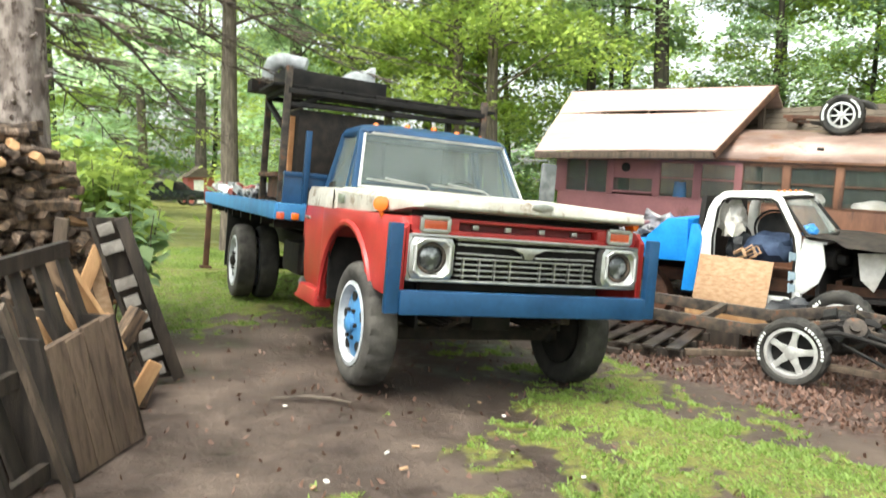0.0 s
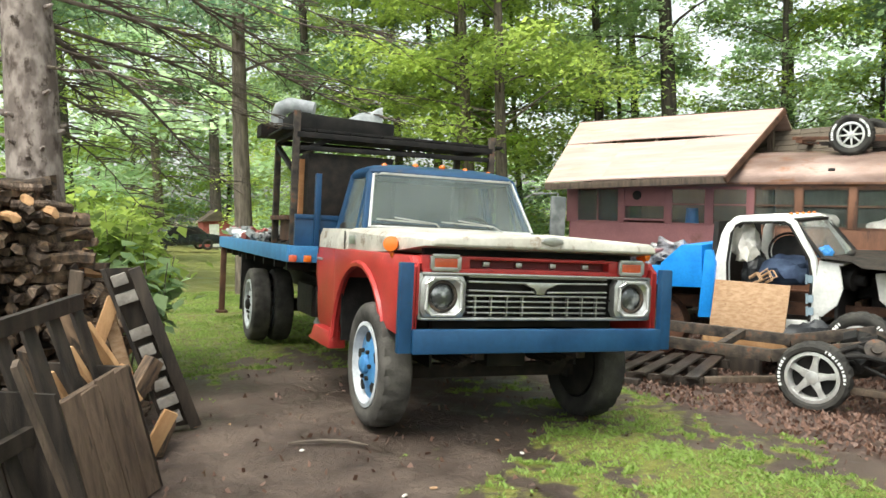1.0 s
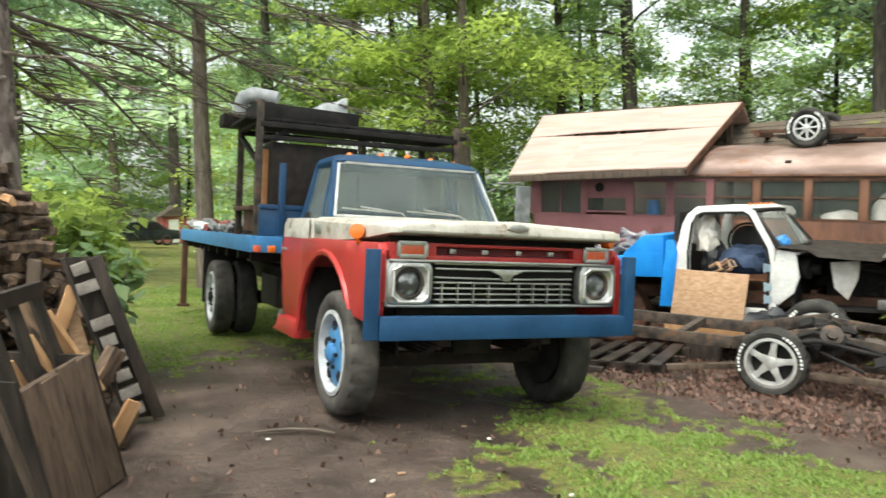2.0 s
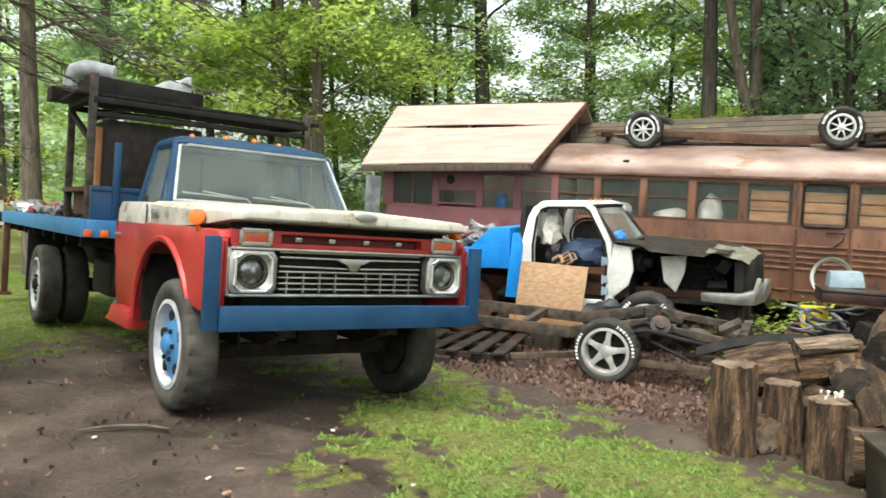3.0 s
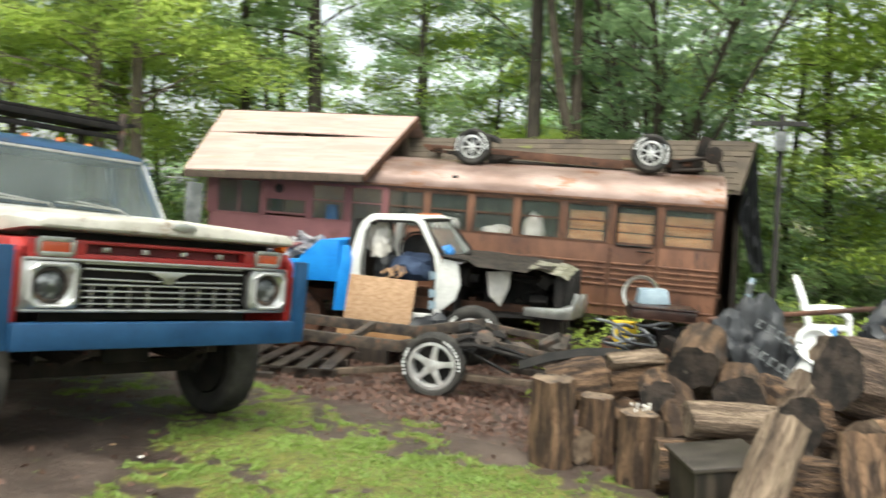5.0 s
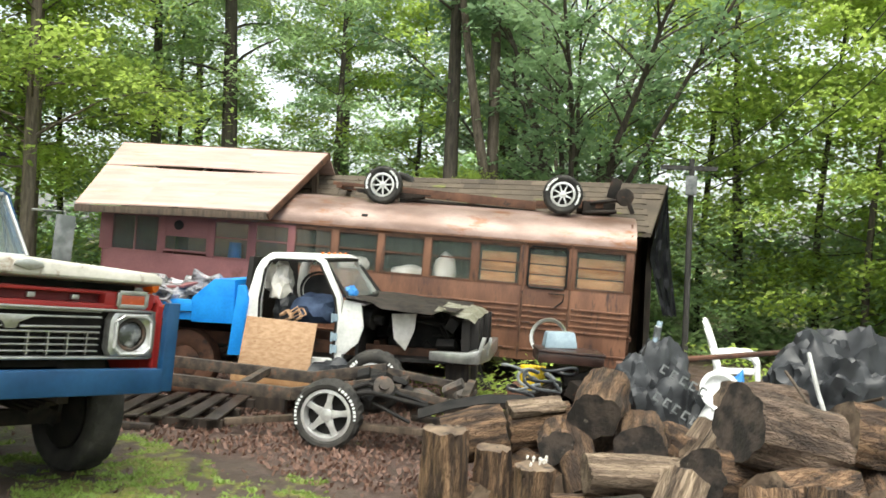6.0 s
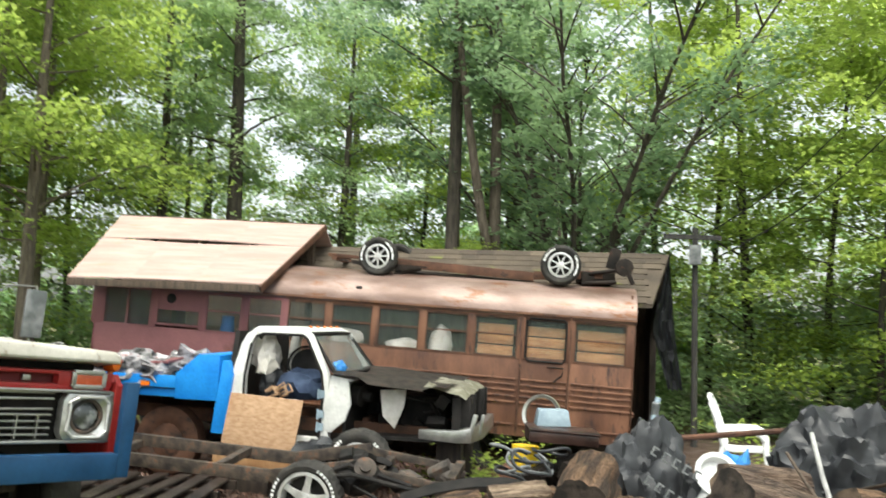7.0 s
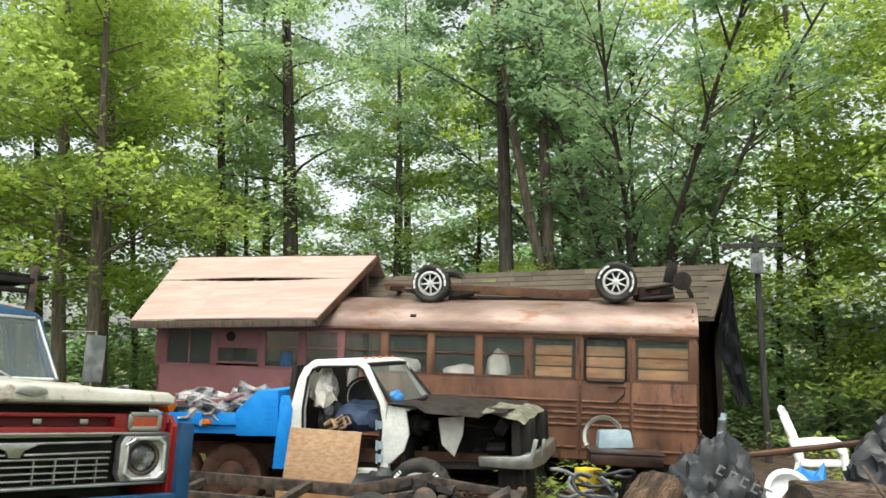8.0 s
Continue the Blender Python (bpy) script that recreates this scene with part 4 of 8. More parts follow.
# mirrors
for sx in (1,):
    bm = bmesh.new()
    box(bm, (sx * 1.2, 1.0, 1.74), (0.17, 0.03, 0.4))
    mi = part("mirror", bm, M["greyplastic"], truck, "grey wing mirror on a rod", bevel=0.02)
    bm = bmesh.new()
    tube(bm, [(sx * 0.93, 1.05, 1.95), (sx * 1.2, 1.02, 1.97), (sx * 1.2, 1.02, 1.5), (sx * 0.94, 1.05, 1.45)], 0.01, 6)
    part("mirror_arm", bm, M["chrome"], mi)
# flatbed
bm = bmesh.new()
for sx in (-1, 1):
    beam(bm, (sx * 1.2, 2.2, 1.245), (sx * 1.2, 7.8, 1.245), 0.07, 0.17)
beam(bm, (-1.2, 2.2, 1.245), (1.2, 2.2, 1.245), 0.07, 0.17)
beam(bm, (-1.2, 7.8, 1.245), (1.2, 7.8, 1.245), 0.07, 0.17)
bed = part("flatbed", bm, M["bedblue"], truck, "blue painted steel flatbed rails", bevel=0.01)
for k in range(14):
    bm = bmesh.new()
    beam(bm, (-1.08 + k * 0.166, 2.25, 1.30), (-1.08 + k * 0.166, 7.75, 1.30), 0.155, 0.04)
    part("plank", bm, M["greywood"], bed)
for k in range(8):
    bm = bmesh.new()
    beam(bm, (-1.15, 2.6 + k * 0.7, 1.11), (1.15, 2.6 + k * 0.7, 1.11), 0.07, 0.1)
    part("bed_bearer", bm, M["dark"], bed)
for sx in (-1, 1):
    bm = bmesh.new()
    beam(bm, (sx * 0.42, 2.2, 1.02), (sx * 0.42, 7.7, 1.02), 0.08, 0.12)
    part("bed_sill", bm, M["dark"], bed)
for dx_ in (-0.06, 0.09):
    bm = bmesh.new()
    box(bm, (-1.12 + dx_, 2.15, 1.2), (0.08, 0.03, 0.07))
    part("bed_lamp", bm, M["amber" if dx_ > 0 else "redlens"], bed, bevel=0.012)
bm = bmesh.new()
box(bm, (0, 2.27, 1.47), (2.3, 0.05, 0.28))
beam(bm, (-1.15, 2.27, 1.63), (1.15, 2.27, 1.63), 0.08, 0.05)
for sx in (-1, 1):
    beam(bm, (sx * 0.93, 2.22, 1.3), (sx * 0.93, 2.22, 2.08), 0.06, 0.06)
part("headboard", bm, M["navy"], truck, "blue steel headboard with stakes", bevel=0.008)
for sx in (-1, 1):
    bm = bmesh.new()
    prism(bm, [(5.45, 0.35), (5.5, 0.35), (5.5, 1.12), (5.45, 1.12)], "x", sx * 0.62, sx * 1.2)
    part("mud_flap", bm, M["black"], truck)
bm = bmesh.new()
beam(bm, (-1.18, 7.6, 1.15), (-1.18, 7.6, 0.12), 0.09, 0.09)
box(bm, (-1.18, 7.6, 0.1), (0.18, 0.2, 0.04))
beam(bm, (-1.18, 7.7, 1.28), (-1.18, 7.7, 0.75), 0.05, 0.14)
part("stabiliser_leg", bm, M["rusty"], truck, "rusty yellowed stabiliser leg", bevel=0.006)

# steel rack with engine unit on the flatbed
rack = thing("machine_rack", TRUCK @ Matrix.Translation((0, 0, 1.33)), "black angle-iron rack carrying a rusty engine unit", "machine")


def rk(bm, name, mat_, label="", bevel=0.006):
    for v_ in bm.verts:
        v_.co.z -= 1.33
    return part(name, bm, mat_, rack, label, bevel)


for x, y, zt in ((-1.12, 2.5, 2.75), (1.16, 2.5, 2.66), (-1.12, 3.5, 2.55), (1.16, 3.5, 2.55)):
    bm = bmesh.new()
    beam(bm, (x, y, 1.32), (x, y, zt), 0.07, 0.07)
    rk(bm, "post", M["oldiron"])
for a, b, w, h in (((-1.12, 2.5, 2.5), (1.16, 2.5, 2.5), 0.08, 0.06), ((-1.12, 2.5, 2.36), (1.16, 2.5, 2.4), 0.05, 0.05), ((-1.12, 3.5, 2.5), (1.16, 3.5, 2.5), 0.07, 0.06), ((-1.12, 2.5, 2.52), (-1.12, 3.5, 2.52), 0.07, 0.06), ((1.16, 2.5, 2.52), (1.16, 3.5, 2.52), 0.07, 0.06), ((-1.12, 2.52, 2.1), (-1.12, 3.5, 2.45), 0.05, 0.05), ((-1.12, 2.55, 2.3), (-0.7, 2.55, 2.5), 0.05, 0.05)):
    bm = bmesh.new()
    beam(bm, a, b, w, h)
    rk(bm, "rail", M["black"])
for k in range(7):
    bm = bmesh.new()
    beam(bm, (-1.09 + k * 0.37, 2.5, 2.555), (-1.09 + k * 0.37, 3.5, 2.555), 0.36, 0.03)
    rk(bm, "deck_plate", M["black"])
bm = bmesh.new()
box(bm, (-0.5, 2.95, 1.85), (0.95, 0.85, 0.95))
box(bm, (0.4, 3.0, 1.75), (0.7, 0.7, 0.8))
rk(bm, "engine_cover", M["dark"], "dark brown sheet engine cover", 0.02)
bm = bmesh.new()
box(bm, (-0.98, 2.85, 1.95), (0.1, 0.3, 0.62))
rk(bm, "side_panel", M["orangewood"], "orange-brown upright panel")
bm = bmesh.new()
beam(bm, (-1.12, 2.55, 1.62), (-1.12, 3.5, 1.62), 0.12, 0.05)
box(bm, (-0.95, 3.0, 1.5), (0.28, 0.7, 0.26))
rk(bm, "shelf", M["rusty"])
bm = bmesh.new()
prism(bm, [(-1.12, 2.57), (0.0, 2.57), (0.0, 2.72), (-1.12, 2.75)], "y", 2.62, 3.3)
rk(bm, "top_box", M["black"], "black sheet-metal trough on the rack", 0.008)
bm = bmesh.new()
loft(bm, [[(-0.66 + 0.58 * q, 2.78 + 0.02 * math.sin(q * 9), 2.7), (-0.66 + 0.58 * q, 2.82, 2.735 + 0.17 * q ** 1.3 + 0.02 * math.sin(q * 14)), (-0.66 + 0.58 * q, 3.0, 2.75 + 0.2 * q ** 1.5 + 0.02 * math.sin(q * 11 + 1)), (-0.66 + 0.58 * q, 3.2, 2.73 + 0.1 * q), (-0.66 + 0.58 * q, 3.22, 2.7)] for q in (0, 0.15, 0.3, 0.45, 0.6, 0.75, 0.88, 1)])
rk(bm, "canvas", M["palecanvas"], "pale grey folded canvas", 0.006)
bm = bmesh.new()
tube(bm, [(-1.15, 3.4, 2.68), (-1.15, 3.4, 2.8), (-1.13, 3.36, 2.88), (-1.05, 3.3, 2.92), (-0.9, 3.25, 2.9), (-0.78, 3.2, 2.88)], 0.088, 16)
rk(bm, "exhaust_elbow", M["rimwhite"], "pale metal exhaust elbow", 0)
bm = bmesh.new()
box(bm, (-1.2, 3.5, 2.62), (0.3, 0.3, 0.14))
box(bm, (-0.95, 3.2, 2.74), (0.2, 0.3, 0.16))
rk(bm, "air_box", M["dark"])
for k, (x, y, h, c) in enumerate(((-0.9, 5.2, 0.12, "rusty"), (-0.7, 5.9, 0.16, "greyplastic"), (-0.95, 4.4, 0.1, "stone"), (-0.4, 5.0, 0.14, "rusty"), (-0.8, 6.6, 0.2, "greyplastic"), (-0.5, 4.2, 0.12, "dark"), (-0.95, 7.2, 0.15, "stone"), (0.2, 5.6, 0.18, "rusty"), (-1.0, 4.0, 0.14, "junk"), (-0.75, 4.7, 0.2, "chrome"), (-1.0, 5.6, 0.16, "redshed"), (-0.6, 6.2, 0.24, "junk"), (-0.95, 6.3, 0.14, "plastic_white"), (-1.0, 4.85, 0.13, "greyplastic"), (-0.85, 7.4, 0.2, "pink"), (-0.7, 3.75, 0.2, "junk"))):
    bm = bmesh.new()
    rng = random.Random(k)
    for q in range(16):
        box(bm, (rng.uniform(-0.2, 0.2), rng.uniform(-0.28, 0.28), h * 0.45 + rng.uniform(-0.02, 0.04)), (rng.uniform(0.02, 0.1), rng.uniform(0.03, 0.2), h * rng.uniform(0.2, 0.9)), (rng.uniform(-25, 25), rng.uniform(-25, 25), rng.uniform(0, 90)))
    solid("scrap_heap", bm, M[c], TRUCK @ Matrix.Translation((x, y, 1.32)), "loose scrap metal lying on the flatbed", "scrap metal", kind="stuff", bevel=0.006)

# ---------------------------------------------------------------- school bus
BUS = Matrix.Translation((6.42, 2.478, 0)) @ pose(0, 0, 0, 0, 0, -61.3)
BUST = BUS @ pose(0, 0, 0, 0, 2.4, 0)
bus = thing("school_bus", BUST, "rusted old school bus with a faded red front half", "bus")
SK, WLO, WHI, EAVE, BW = 0.2, 1.275, 1.83, 1.92, 2.3
S0, S1 = -4.1, 4.03
JOIN = -1.0
posts = [-4.05, -3.12, -2.32, -1.66, -1.03, -0.36, 0.345, 1.05, 1.755, 2.465, 3.155, 3.96]


def bus_skin(a, b, mat_, name, y=0.0, t=0.035):
    bm = bmesh.new()
    box(bm, ((a + b) / 2, y + t / 2, (SK + WLO) / 2), (b - a, t, WLO - SK))
    box(bm, ((a + b) / 2, y + t / 2, (WHI + EAVE) / 2), (b - a, t, EAVE - WHI))
    return part(name, bm, mat_, bus, bevel=0.004)


bus_skin(S0, JOIN, M["pink"], "side_panel")["label"] = "faded pinkish red side panel"
bus_skin(JOIN, S1, M["bus"], "side_panel")["label"] = "rust-brown side panel"
bus_skin(S0, S1, M["bus"], "side_panel", BW - 0.035)
bm = bmesh.new()
box(bm, (S0 + 0.02, BW / 2, (SK + EAVE) / 2), (0.04, BW, EAVE - SK))
part("front_wall", bm, M["pink"], bus)
bm = bmesh.new()
box(bm, (S1 - 0.02, BW / 2, (SK + WLO) / 2), (0.04, BW, WLO - SK))
box(bm, (S1 - 0.02, BW / 2, (WHI + EAVE) / 2), (0.04, BW, EAVE - WHI))
for yy in (0.12, 0.8, 1.5, 2.18):
    box(bm, (S1 - 0.02, yy, (WLO + WHI) / 2), (0.04, 0.2, WHI - WLO))
part("rear_wall", bm, M["rusty"], bus, "rusted rear wall", bevel=0.004)
bm = bmesh.new()
box(bm, (0, BW / 2, 0.62), (S1 - S0, BW - 0.1, 0.05))
part("bus_floor", bm, M["rusty"], bus)
# roof: curved steel shell with lip
for a, b, mat_ in ((S0 + 0.3, S1, "busroof"),):
    bm = bmesh.new()
    arc = [(-0.03, EAVE - 0.03), (-0.035, EAVE), (0.01, EAVE + 0.12), (0.1, EAVE + 0.25), (0.25, EAVE + 0.36), (0.5, EAVE + 0.44), (0.85, EAVE + 0.48), (BW / 2, EAVE + 0.49)]
    arc += [(BW - p[0], p[1]) for p in arc[-2::-1]]
    inner = [(p[0] + (0.03 if p[0] < BW / 2 else -0.03), p[1] - 0.03) for p in arc][::-1]
    prism(bm, arc + inner, "x", a, b)
    part("roof", bm, M[mat_], bus, "rusty curved steel roof with pale sheen in its colour", bevel=0.0)
bm = bmesh.new()
prism(bm, [(0.0, EAVE), (0.04, EAVE + 0.17), (0.2, EAVE + 0.34), (0.5, EAVE + 0.42), (BW - 0.5, EAVE + 0.42), (BW - 0.2, EAVE + 0.34), (BW - 0.04, EAVE + 0.17), (BW, EAVE)], "x", S1 - 0.08, S1 - 0.05)
part("roof_end", bm, M["rusty"], bus)
bm = bmesh.new()
beam(bm, (S0, -0.035, EAVE - 0.015), (S1, -0.035, EAVE - 0.015), 0.025, 0.03)
part("rain_gutter", bm, M["bus"], bus)
bm = bmesh.new()
box(bm, (0.05, 0.06, EAVE + 0.16), (0.09, 0.06, 0.045), (-50, 0, 0))
part("roof_vent", bm, M["black"], bus)
# ribs
for z in (0.66, 0.74, 0.82, 0.90, 0.98, 0.36):
    for a, b in ((JOIN, 2.42), (2.5, 3.13), (3.19, 4.0)):
        bm = bmesh.new()
        beam(bm, (a, -0.012, z), (b, -0.012, z), 0.03, 0.026)
        part("side_rib", bm, M["bus"], bus, bevel=0.008)
# posts and windows
for k, s in enumerate(posts):
    bm = bmesh.new()
    box(bm, (s, 0.015, (WLO + WHI) / 2), (0.1 if k else 0.2, 0.05, WHI - WLO + 0.02))
    part("post", bm, M["pink" if s < JOIN + 0.1 else "bus"], bus, bevel=0.008)
for k, (a, b) in enumerate(zip(posts, posts[1:])):
    a, b = a + (0.05 if k else 0.1), b - 0.05
    lo = WLO + (0.0 if k != 1 else 0.05)
    hi = WHI - (0.0 if k != 1 else 0.27)
    bm = bmesh.new()
    w_ = 0.022
    for p, q in (((a, lo), (b, lo)), ((a, hi), (b, hi)), ((a, lo), (a, hi)), ((b, lo), (b, hi))):
        beam(bm, (p[0], 0.005, p[1]), (q[0], 0.005, q[1]), 0.03, w_, (0, 1, 0))
    if k not in (9, 1, 0):
        zm = (lo + hi) / 2 + 0.03
        beam(bm, (a, 0.008, zm), (b, 0.008, zm), 0.02, 0.022)
    if k == 0:
        beam(bm, ((a + b) / 2, 0.008, lo), ((a + b) / 2, 0.008, hi), 0.03, 0.02, (0, 1, 0))
    wf = part("window", bm, M["rusty" if a > JOIN else "pink"], bus)
    bm = bmesh.new()
    box(bm, ((a + b) / 2, 0.018, (lo + hi) / 2), (b - a, 0.004, hi - lo))
    gp = part("pane", bm, M["busglass"], wf, "dusty window pane")
    gp.visible_shadow = False
    if k == 1:
        bm = bmesh.new()
        box(bm, ((a + b) / 2, 0.017, (hi + WHI) / 2 + 0.01), (b - a + 0.1, 0.03, WHI - hi))
        part("blanking_panel", bm, M["pink"], wf)
for a in (-3.6,):
    bm = bmesh.new()
    rod(bm, (-2.85, -0.012, 1.72), (-2.85, 0.03, 1.72), 0.075, n=18)
    part("stove_hole", bm, M["black"], bus)
# side emergency door
bm = bmesh.new()
for s in (2.475, 3.15):
    beam(bm, (s, -0.012, SK), (s, -0.012, EAVE), 0.03, 0.05, (0, 1, 0))
beam(bm, (2.475, -0.012, EAVE - 0.05), (3.15, -0.012, EAVE - 0.05), 0.03, 0.03)
door = part("emergency_door", bm, M["rusty"], bus, "rusty side emergency door", bevel=0.006)
bm = bmesh.new()
tube(bm, [(2.85, -0.03, 1.18), (3.08, -0.03, 1.18), (3.06, -0.03, 1.08), (2.95, -0.03, 0.98)], 0.012, 6)
part("door_handle", bm, M["dark"], door)
bm = bmesh.new()
tube(bm, [(2.58, -0.012, 1.25), (3.05, -0.012, 1.25), (3.09, -0.012, 1.29), (3.09, -0.012, 1.8), (3.05, -0.012, 1.84), (2.58, -0.012, 1.84), (2.54, -0.012, 1.8), (2.54, -0.012, 1.29), (2.58, -0.012, 1.25)], 0.016, 6)
part("window_seal", bm, M["black"], door)
# bus wheels out of sight behind scrap, on the ground
for s in (-2.9, 2.2):
    t = part("wheel", tyre_bm(0.42, 0.22, 0.25, False), M["rubber"], bus)
    t.matrix_local = pose(s, 0.3, 0.02, 0, 0, 0)
    t = part("wheel", tyre_bm(0.42, 0.22, 0.25, False), M["rubber"], bus)
    t.matrix_local = pose(s, BW - 0.3, 0.02, 0, 0, 0)
# things inside the bus
for s, z, w, h, c, lab in ((0.75, 1.22, 0.5, 0.18, "insulation", "pale stuffing heaped inside the bus window"), (1.3, 1.25, 0.34, 0.36, "insulation", "pale bag against the bus window"), (-0.1, 1.22, 0.5, 0.25, "insulation", "pale sack inside the bus")):
    bm = bmesh.new()
    bmesh.ops.create_icosphere(bm, subdivisions=3, radius=0.5)
    for v_ in bm.verts:
        k_ = 1 + 0.25 * noise.noise(v_.co * 3 + Vector((s, z, 0)))
        v_.co = Vector((v_.co.x * w * k_, v_.co.y * 0.3 * k_, max(v_.co.z, -0.4) * h * 1.6 * k_))
    solid("sack", bm, M[c], BUST @ Matrix.Translation((s, 0.2, z + h * 0.3)), lab, "sack", "sacks in the bus")
for s, w in ((2.1, 0.5), (2.8, 0.55), (3.6, 0.7)):
    for q in range(3):
        bm = bmesh.new()
        box(bm, (0, 0, 0), (w, 0.05, 0.13))
        solid("board", bm, M["orangewood"], BUST @ Matrix.Translation((s, 0.085 + 0.01 * q, 1.36 + 0.15 * q)), "orange-brown board stacked inside the bus window", "board", "boards in the bus", bevel=0.006)
bm = bmesh.new()
box(bm, (0, 0, 0), (0.5, 0.4, 0.7))
solid("crate", bm, M["rusty"], BUST @ Matrix.Translation((3.2, 0.75, 1.0)), "brown crate inside the bus", "crate", bevel=0.01)
bm = bmesh.new()
rod(bm, (0, 0, 0), (0, 0, 0.3), 0.11, 0.09, 14)
solid("bucket", bm, M["bluetarp"], BUST @ Matrix.Translation((-2.0, 0.2, 1.22)), "blue bucket behind the bus window", "bucket", bevel=0.008)

# shed behind the bus with shingled roof
shed = thing("shed", BUS, "mossy shingled shed roof standing behind the bus", "shed")
RW, RZ, EW, EZ = 1.75, 2.83, 0.55, 2.0
bm = bmesh.new()
box(bm, ((-4.3 + 4.5) / 2, 3.4, 1.0), (8.8, 0.12, 2.6))
part("wall", bm, M["greywood"], shed)
for s in (-4.35, 4.5):
    bm = bmesh.new()
    prism(bm, [(BW + 0.1, -0.4), (3.35, -0.4), (3.35, 1.9), (RW, 2.7), (BW + 0.1, 2.4)], "x", s, s + 0.1)
    part("gable_wall", bm, M["darkwood"], shed)
for a, b in (((EW, EZ), (RW, RZ)), ((3.6, 1.9), (RW, RZ))):
    bm = bmesh.new()
    n_ = Vector((0, b[1] - a[1], -(b[0] - a[0]))).normalized() * 0.05
    s1, s2 = (4.36, 4.72) if a[0] < RW else (4.72, 4.72)
    loft(bm, [[(-1.3, *a), (-1.3, *b), (-1.3, b[0], b[1] - 0.06), (-1.3, a[0], a[1] - 0.06)], [(s1, *a), (s2, *b), (s2, b[0], b[1] - 0.06), (s1, a[0], a[1] - 0.06)]])
    part("roof", bm, M["shingle"], shed, "brown mossy roof shingles")
ROWS_ = 9
for k in range(ROWS_):
    t0 = k / ROWS_
    y0, z0 = EW + (RW - EW) * t0, EZ + (RZ - EZ) * t0
    for q in range(21):
        bm = bmesh.new()
        s0 = -1.28 + q * 0.293 + (0.06 if k % 2 else 0)
        if s0 + 0.286 > 4.38 + 0.34 * t0:
            continue
        box(bm, (s0 + 0.145, y0 + 0.06, z0 + 0.05 + 0.006), (0.286, 0.17, 0.012), (math.degrees(math.atan2(RZ - EZ, RW - EW)) - 3, 0, 0))
        part("shingle", bm, M["shingle"], shed, smooth=False)

# plywood roof over the front of the bus
ply = thing("plywood_roof", BUS, "new bare plywood lean-to roof over the red half", "roof")
EB, RT_ = (-0.38, 2.09), (1.3, 3.21)
pq = [(-4.28, EB[0], EB[1] + 0.005), (-1.19, EB[0], EB[1] - 0.02), (-0.84, RT_[0], RT_[1] - 0.06), (-4.5, RT_[0], RT_[1] + 0.05)]


def roofpt(u_, v_, dz=0.0):
    p = Vector(pq[0]).lerp(Vector(pq[1]), u_)
    q = Vector(pq[3]).lerp(Vector(pq[2]), u_)
    r_ = p.lerp(q, v_)
    return (r_.x, r_.y, r_.z + dz)


for v0, v1 in ((0.0, 0.598), (0.6, 1.0)):
    for u0, u1 in ((0.0, 0.3345), (0.335, 0.6645), (0.665, 1.0)):
        bm = bmesh.new()
        n_ = 8
        top, bot = [], []
        for k in range(n_ + 1):
            uu = u0 + (u1 - u0) * k / n_
            warp = 0.035 * math.sin(math.pi * uu * 1.1) * (1 if v0 > 0.3 else 0.3)
            top.append((roofpt(uu, v0, 0.02 + warp), roofpt(uu, v1 - (0.026 * math.sin(math.pi * uu) ** 2 if v0 < 0.3 else 0.0), 0.02 + (0.0 if v0 > 0.3 else -0.01))))
        rings = []
        for a, b in top:
            rings.append([a, b, (b[0], b[1], b[2] - 0.02), (a[0], a[1], a[2] - 0.02)])
        loft(bm, rings)
        part("plywood_sheet", bm, M["ply"], ply, smooth=False)
bm = bmesh.new()
beam(bm, roofpt(0, 0, -0.06), roofpt(1, 0, -0.06), 0.04, 0.11)
part("fascia_board", bm, M["greywood"], ply, "weathered fascia board", bevel=0.004)
bm = bmesh.new()
beam(bm, roofpt(1, -0.02, -0.05), roofpt(1, 1.02, -0.05), 0.04, 0.1)
part("barge_board", bm, M["rusty"], ply, "brown barge board", bevel=0.004)
for u_ in (0.02, 0.25, 0.5, 0.75, 0.97):
    bm = bmesh.new()
    beam(bm, roofpt(u_, 0.02, -0.06), roofpt(u_, 0.99, -0.06), 0.045, 0.1)
    part("rafter", bm, M["greywood"], ply)
bm = bmesh.new()
beam(bm, roofpt(0, 1.0, -0.05), roofpt(1, 1.0, -0.05), 0.05, 0.14)
part("ridge_board", bm, M["greywood"], ply)
for u_ in (0.03, 0.95):
    bm = bmesh.new()
    p = Vector(roofpt(u_, 0.97, -0.1))
    beam(bm, (p.x, p.y, -0.35), p, 0.09, 0.09)
    part("post", bm, M["greywood"], ply)
# back slope of the lean-to
bm = bmesh.new()
a, b = Vector(roofpt(0, 1)), Vector(roofpt(1, 1))
loft(bm, [[a, a + Vector((0, 1.5, -1.0)), a + Vector((0, 1.5, -1.03)), a + Vector((0, 0, -0.03))], [b, b + Vector((0, 1.5, -1.0)), b + Vector((0, 1.5, -1.03)), b + Vector((0, 0, -0.03))]])
part("back_sheet", bm, M["ply"], ply)

# black tarp hanging at the shed's gable
bm = bmesh.new()
rings = []
for k in range(15):
    z_ = 2.82 - 2.1 * k / 14
    lo_ = 4.70 - 0.25 * min((2.82 - z_) / 1.1, 1) + 0.24 * max((1.6 - z_) / 0.85, 0)
    hi_ = 4.73 + 0.2 * ((2.82 - z_) / 2.0) ** 1.4
    rings.append([(lo_ + (hi_ - lo_) * q / 8, 1.42 + 0.35 * q / 8 + 0.05 * math.sin(q * 1.9 + k * 0.6), z_ + 0.03 * math.sin(q * 2.3)) for q in range(9)])
loft(bm, rings, closed=False)
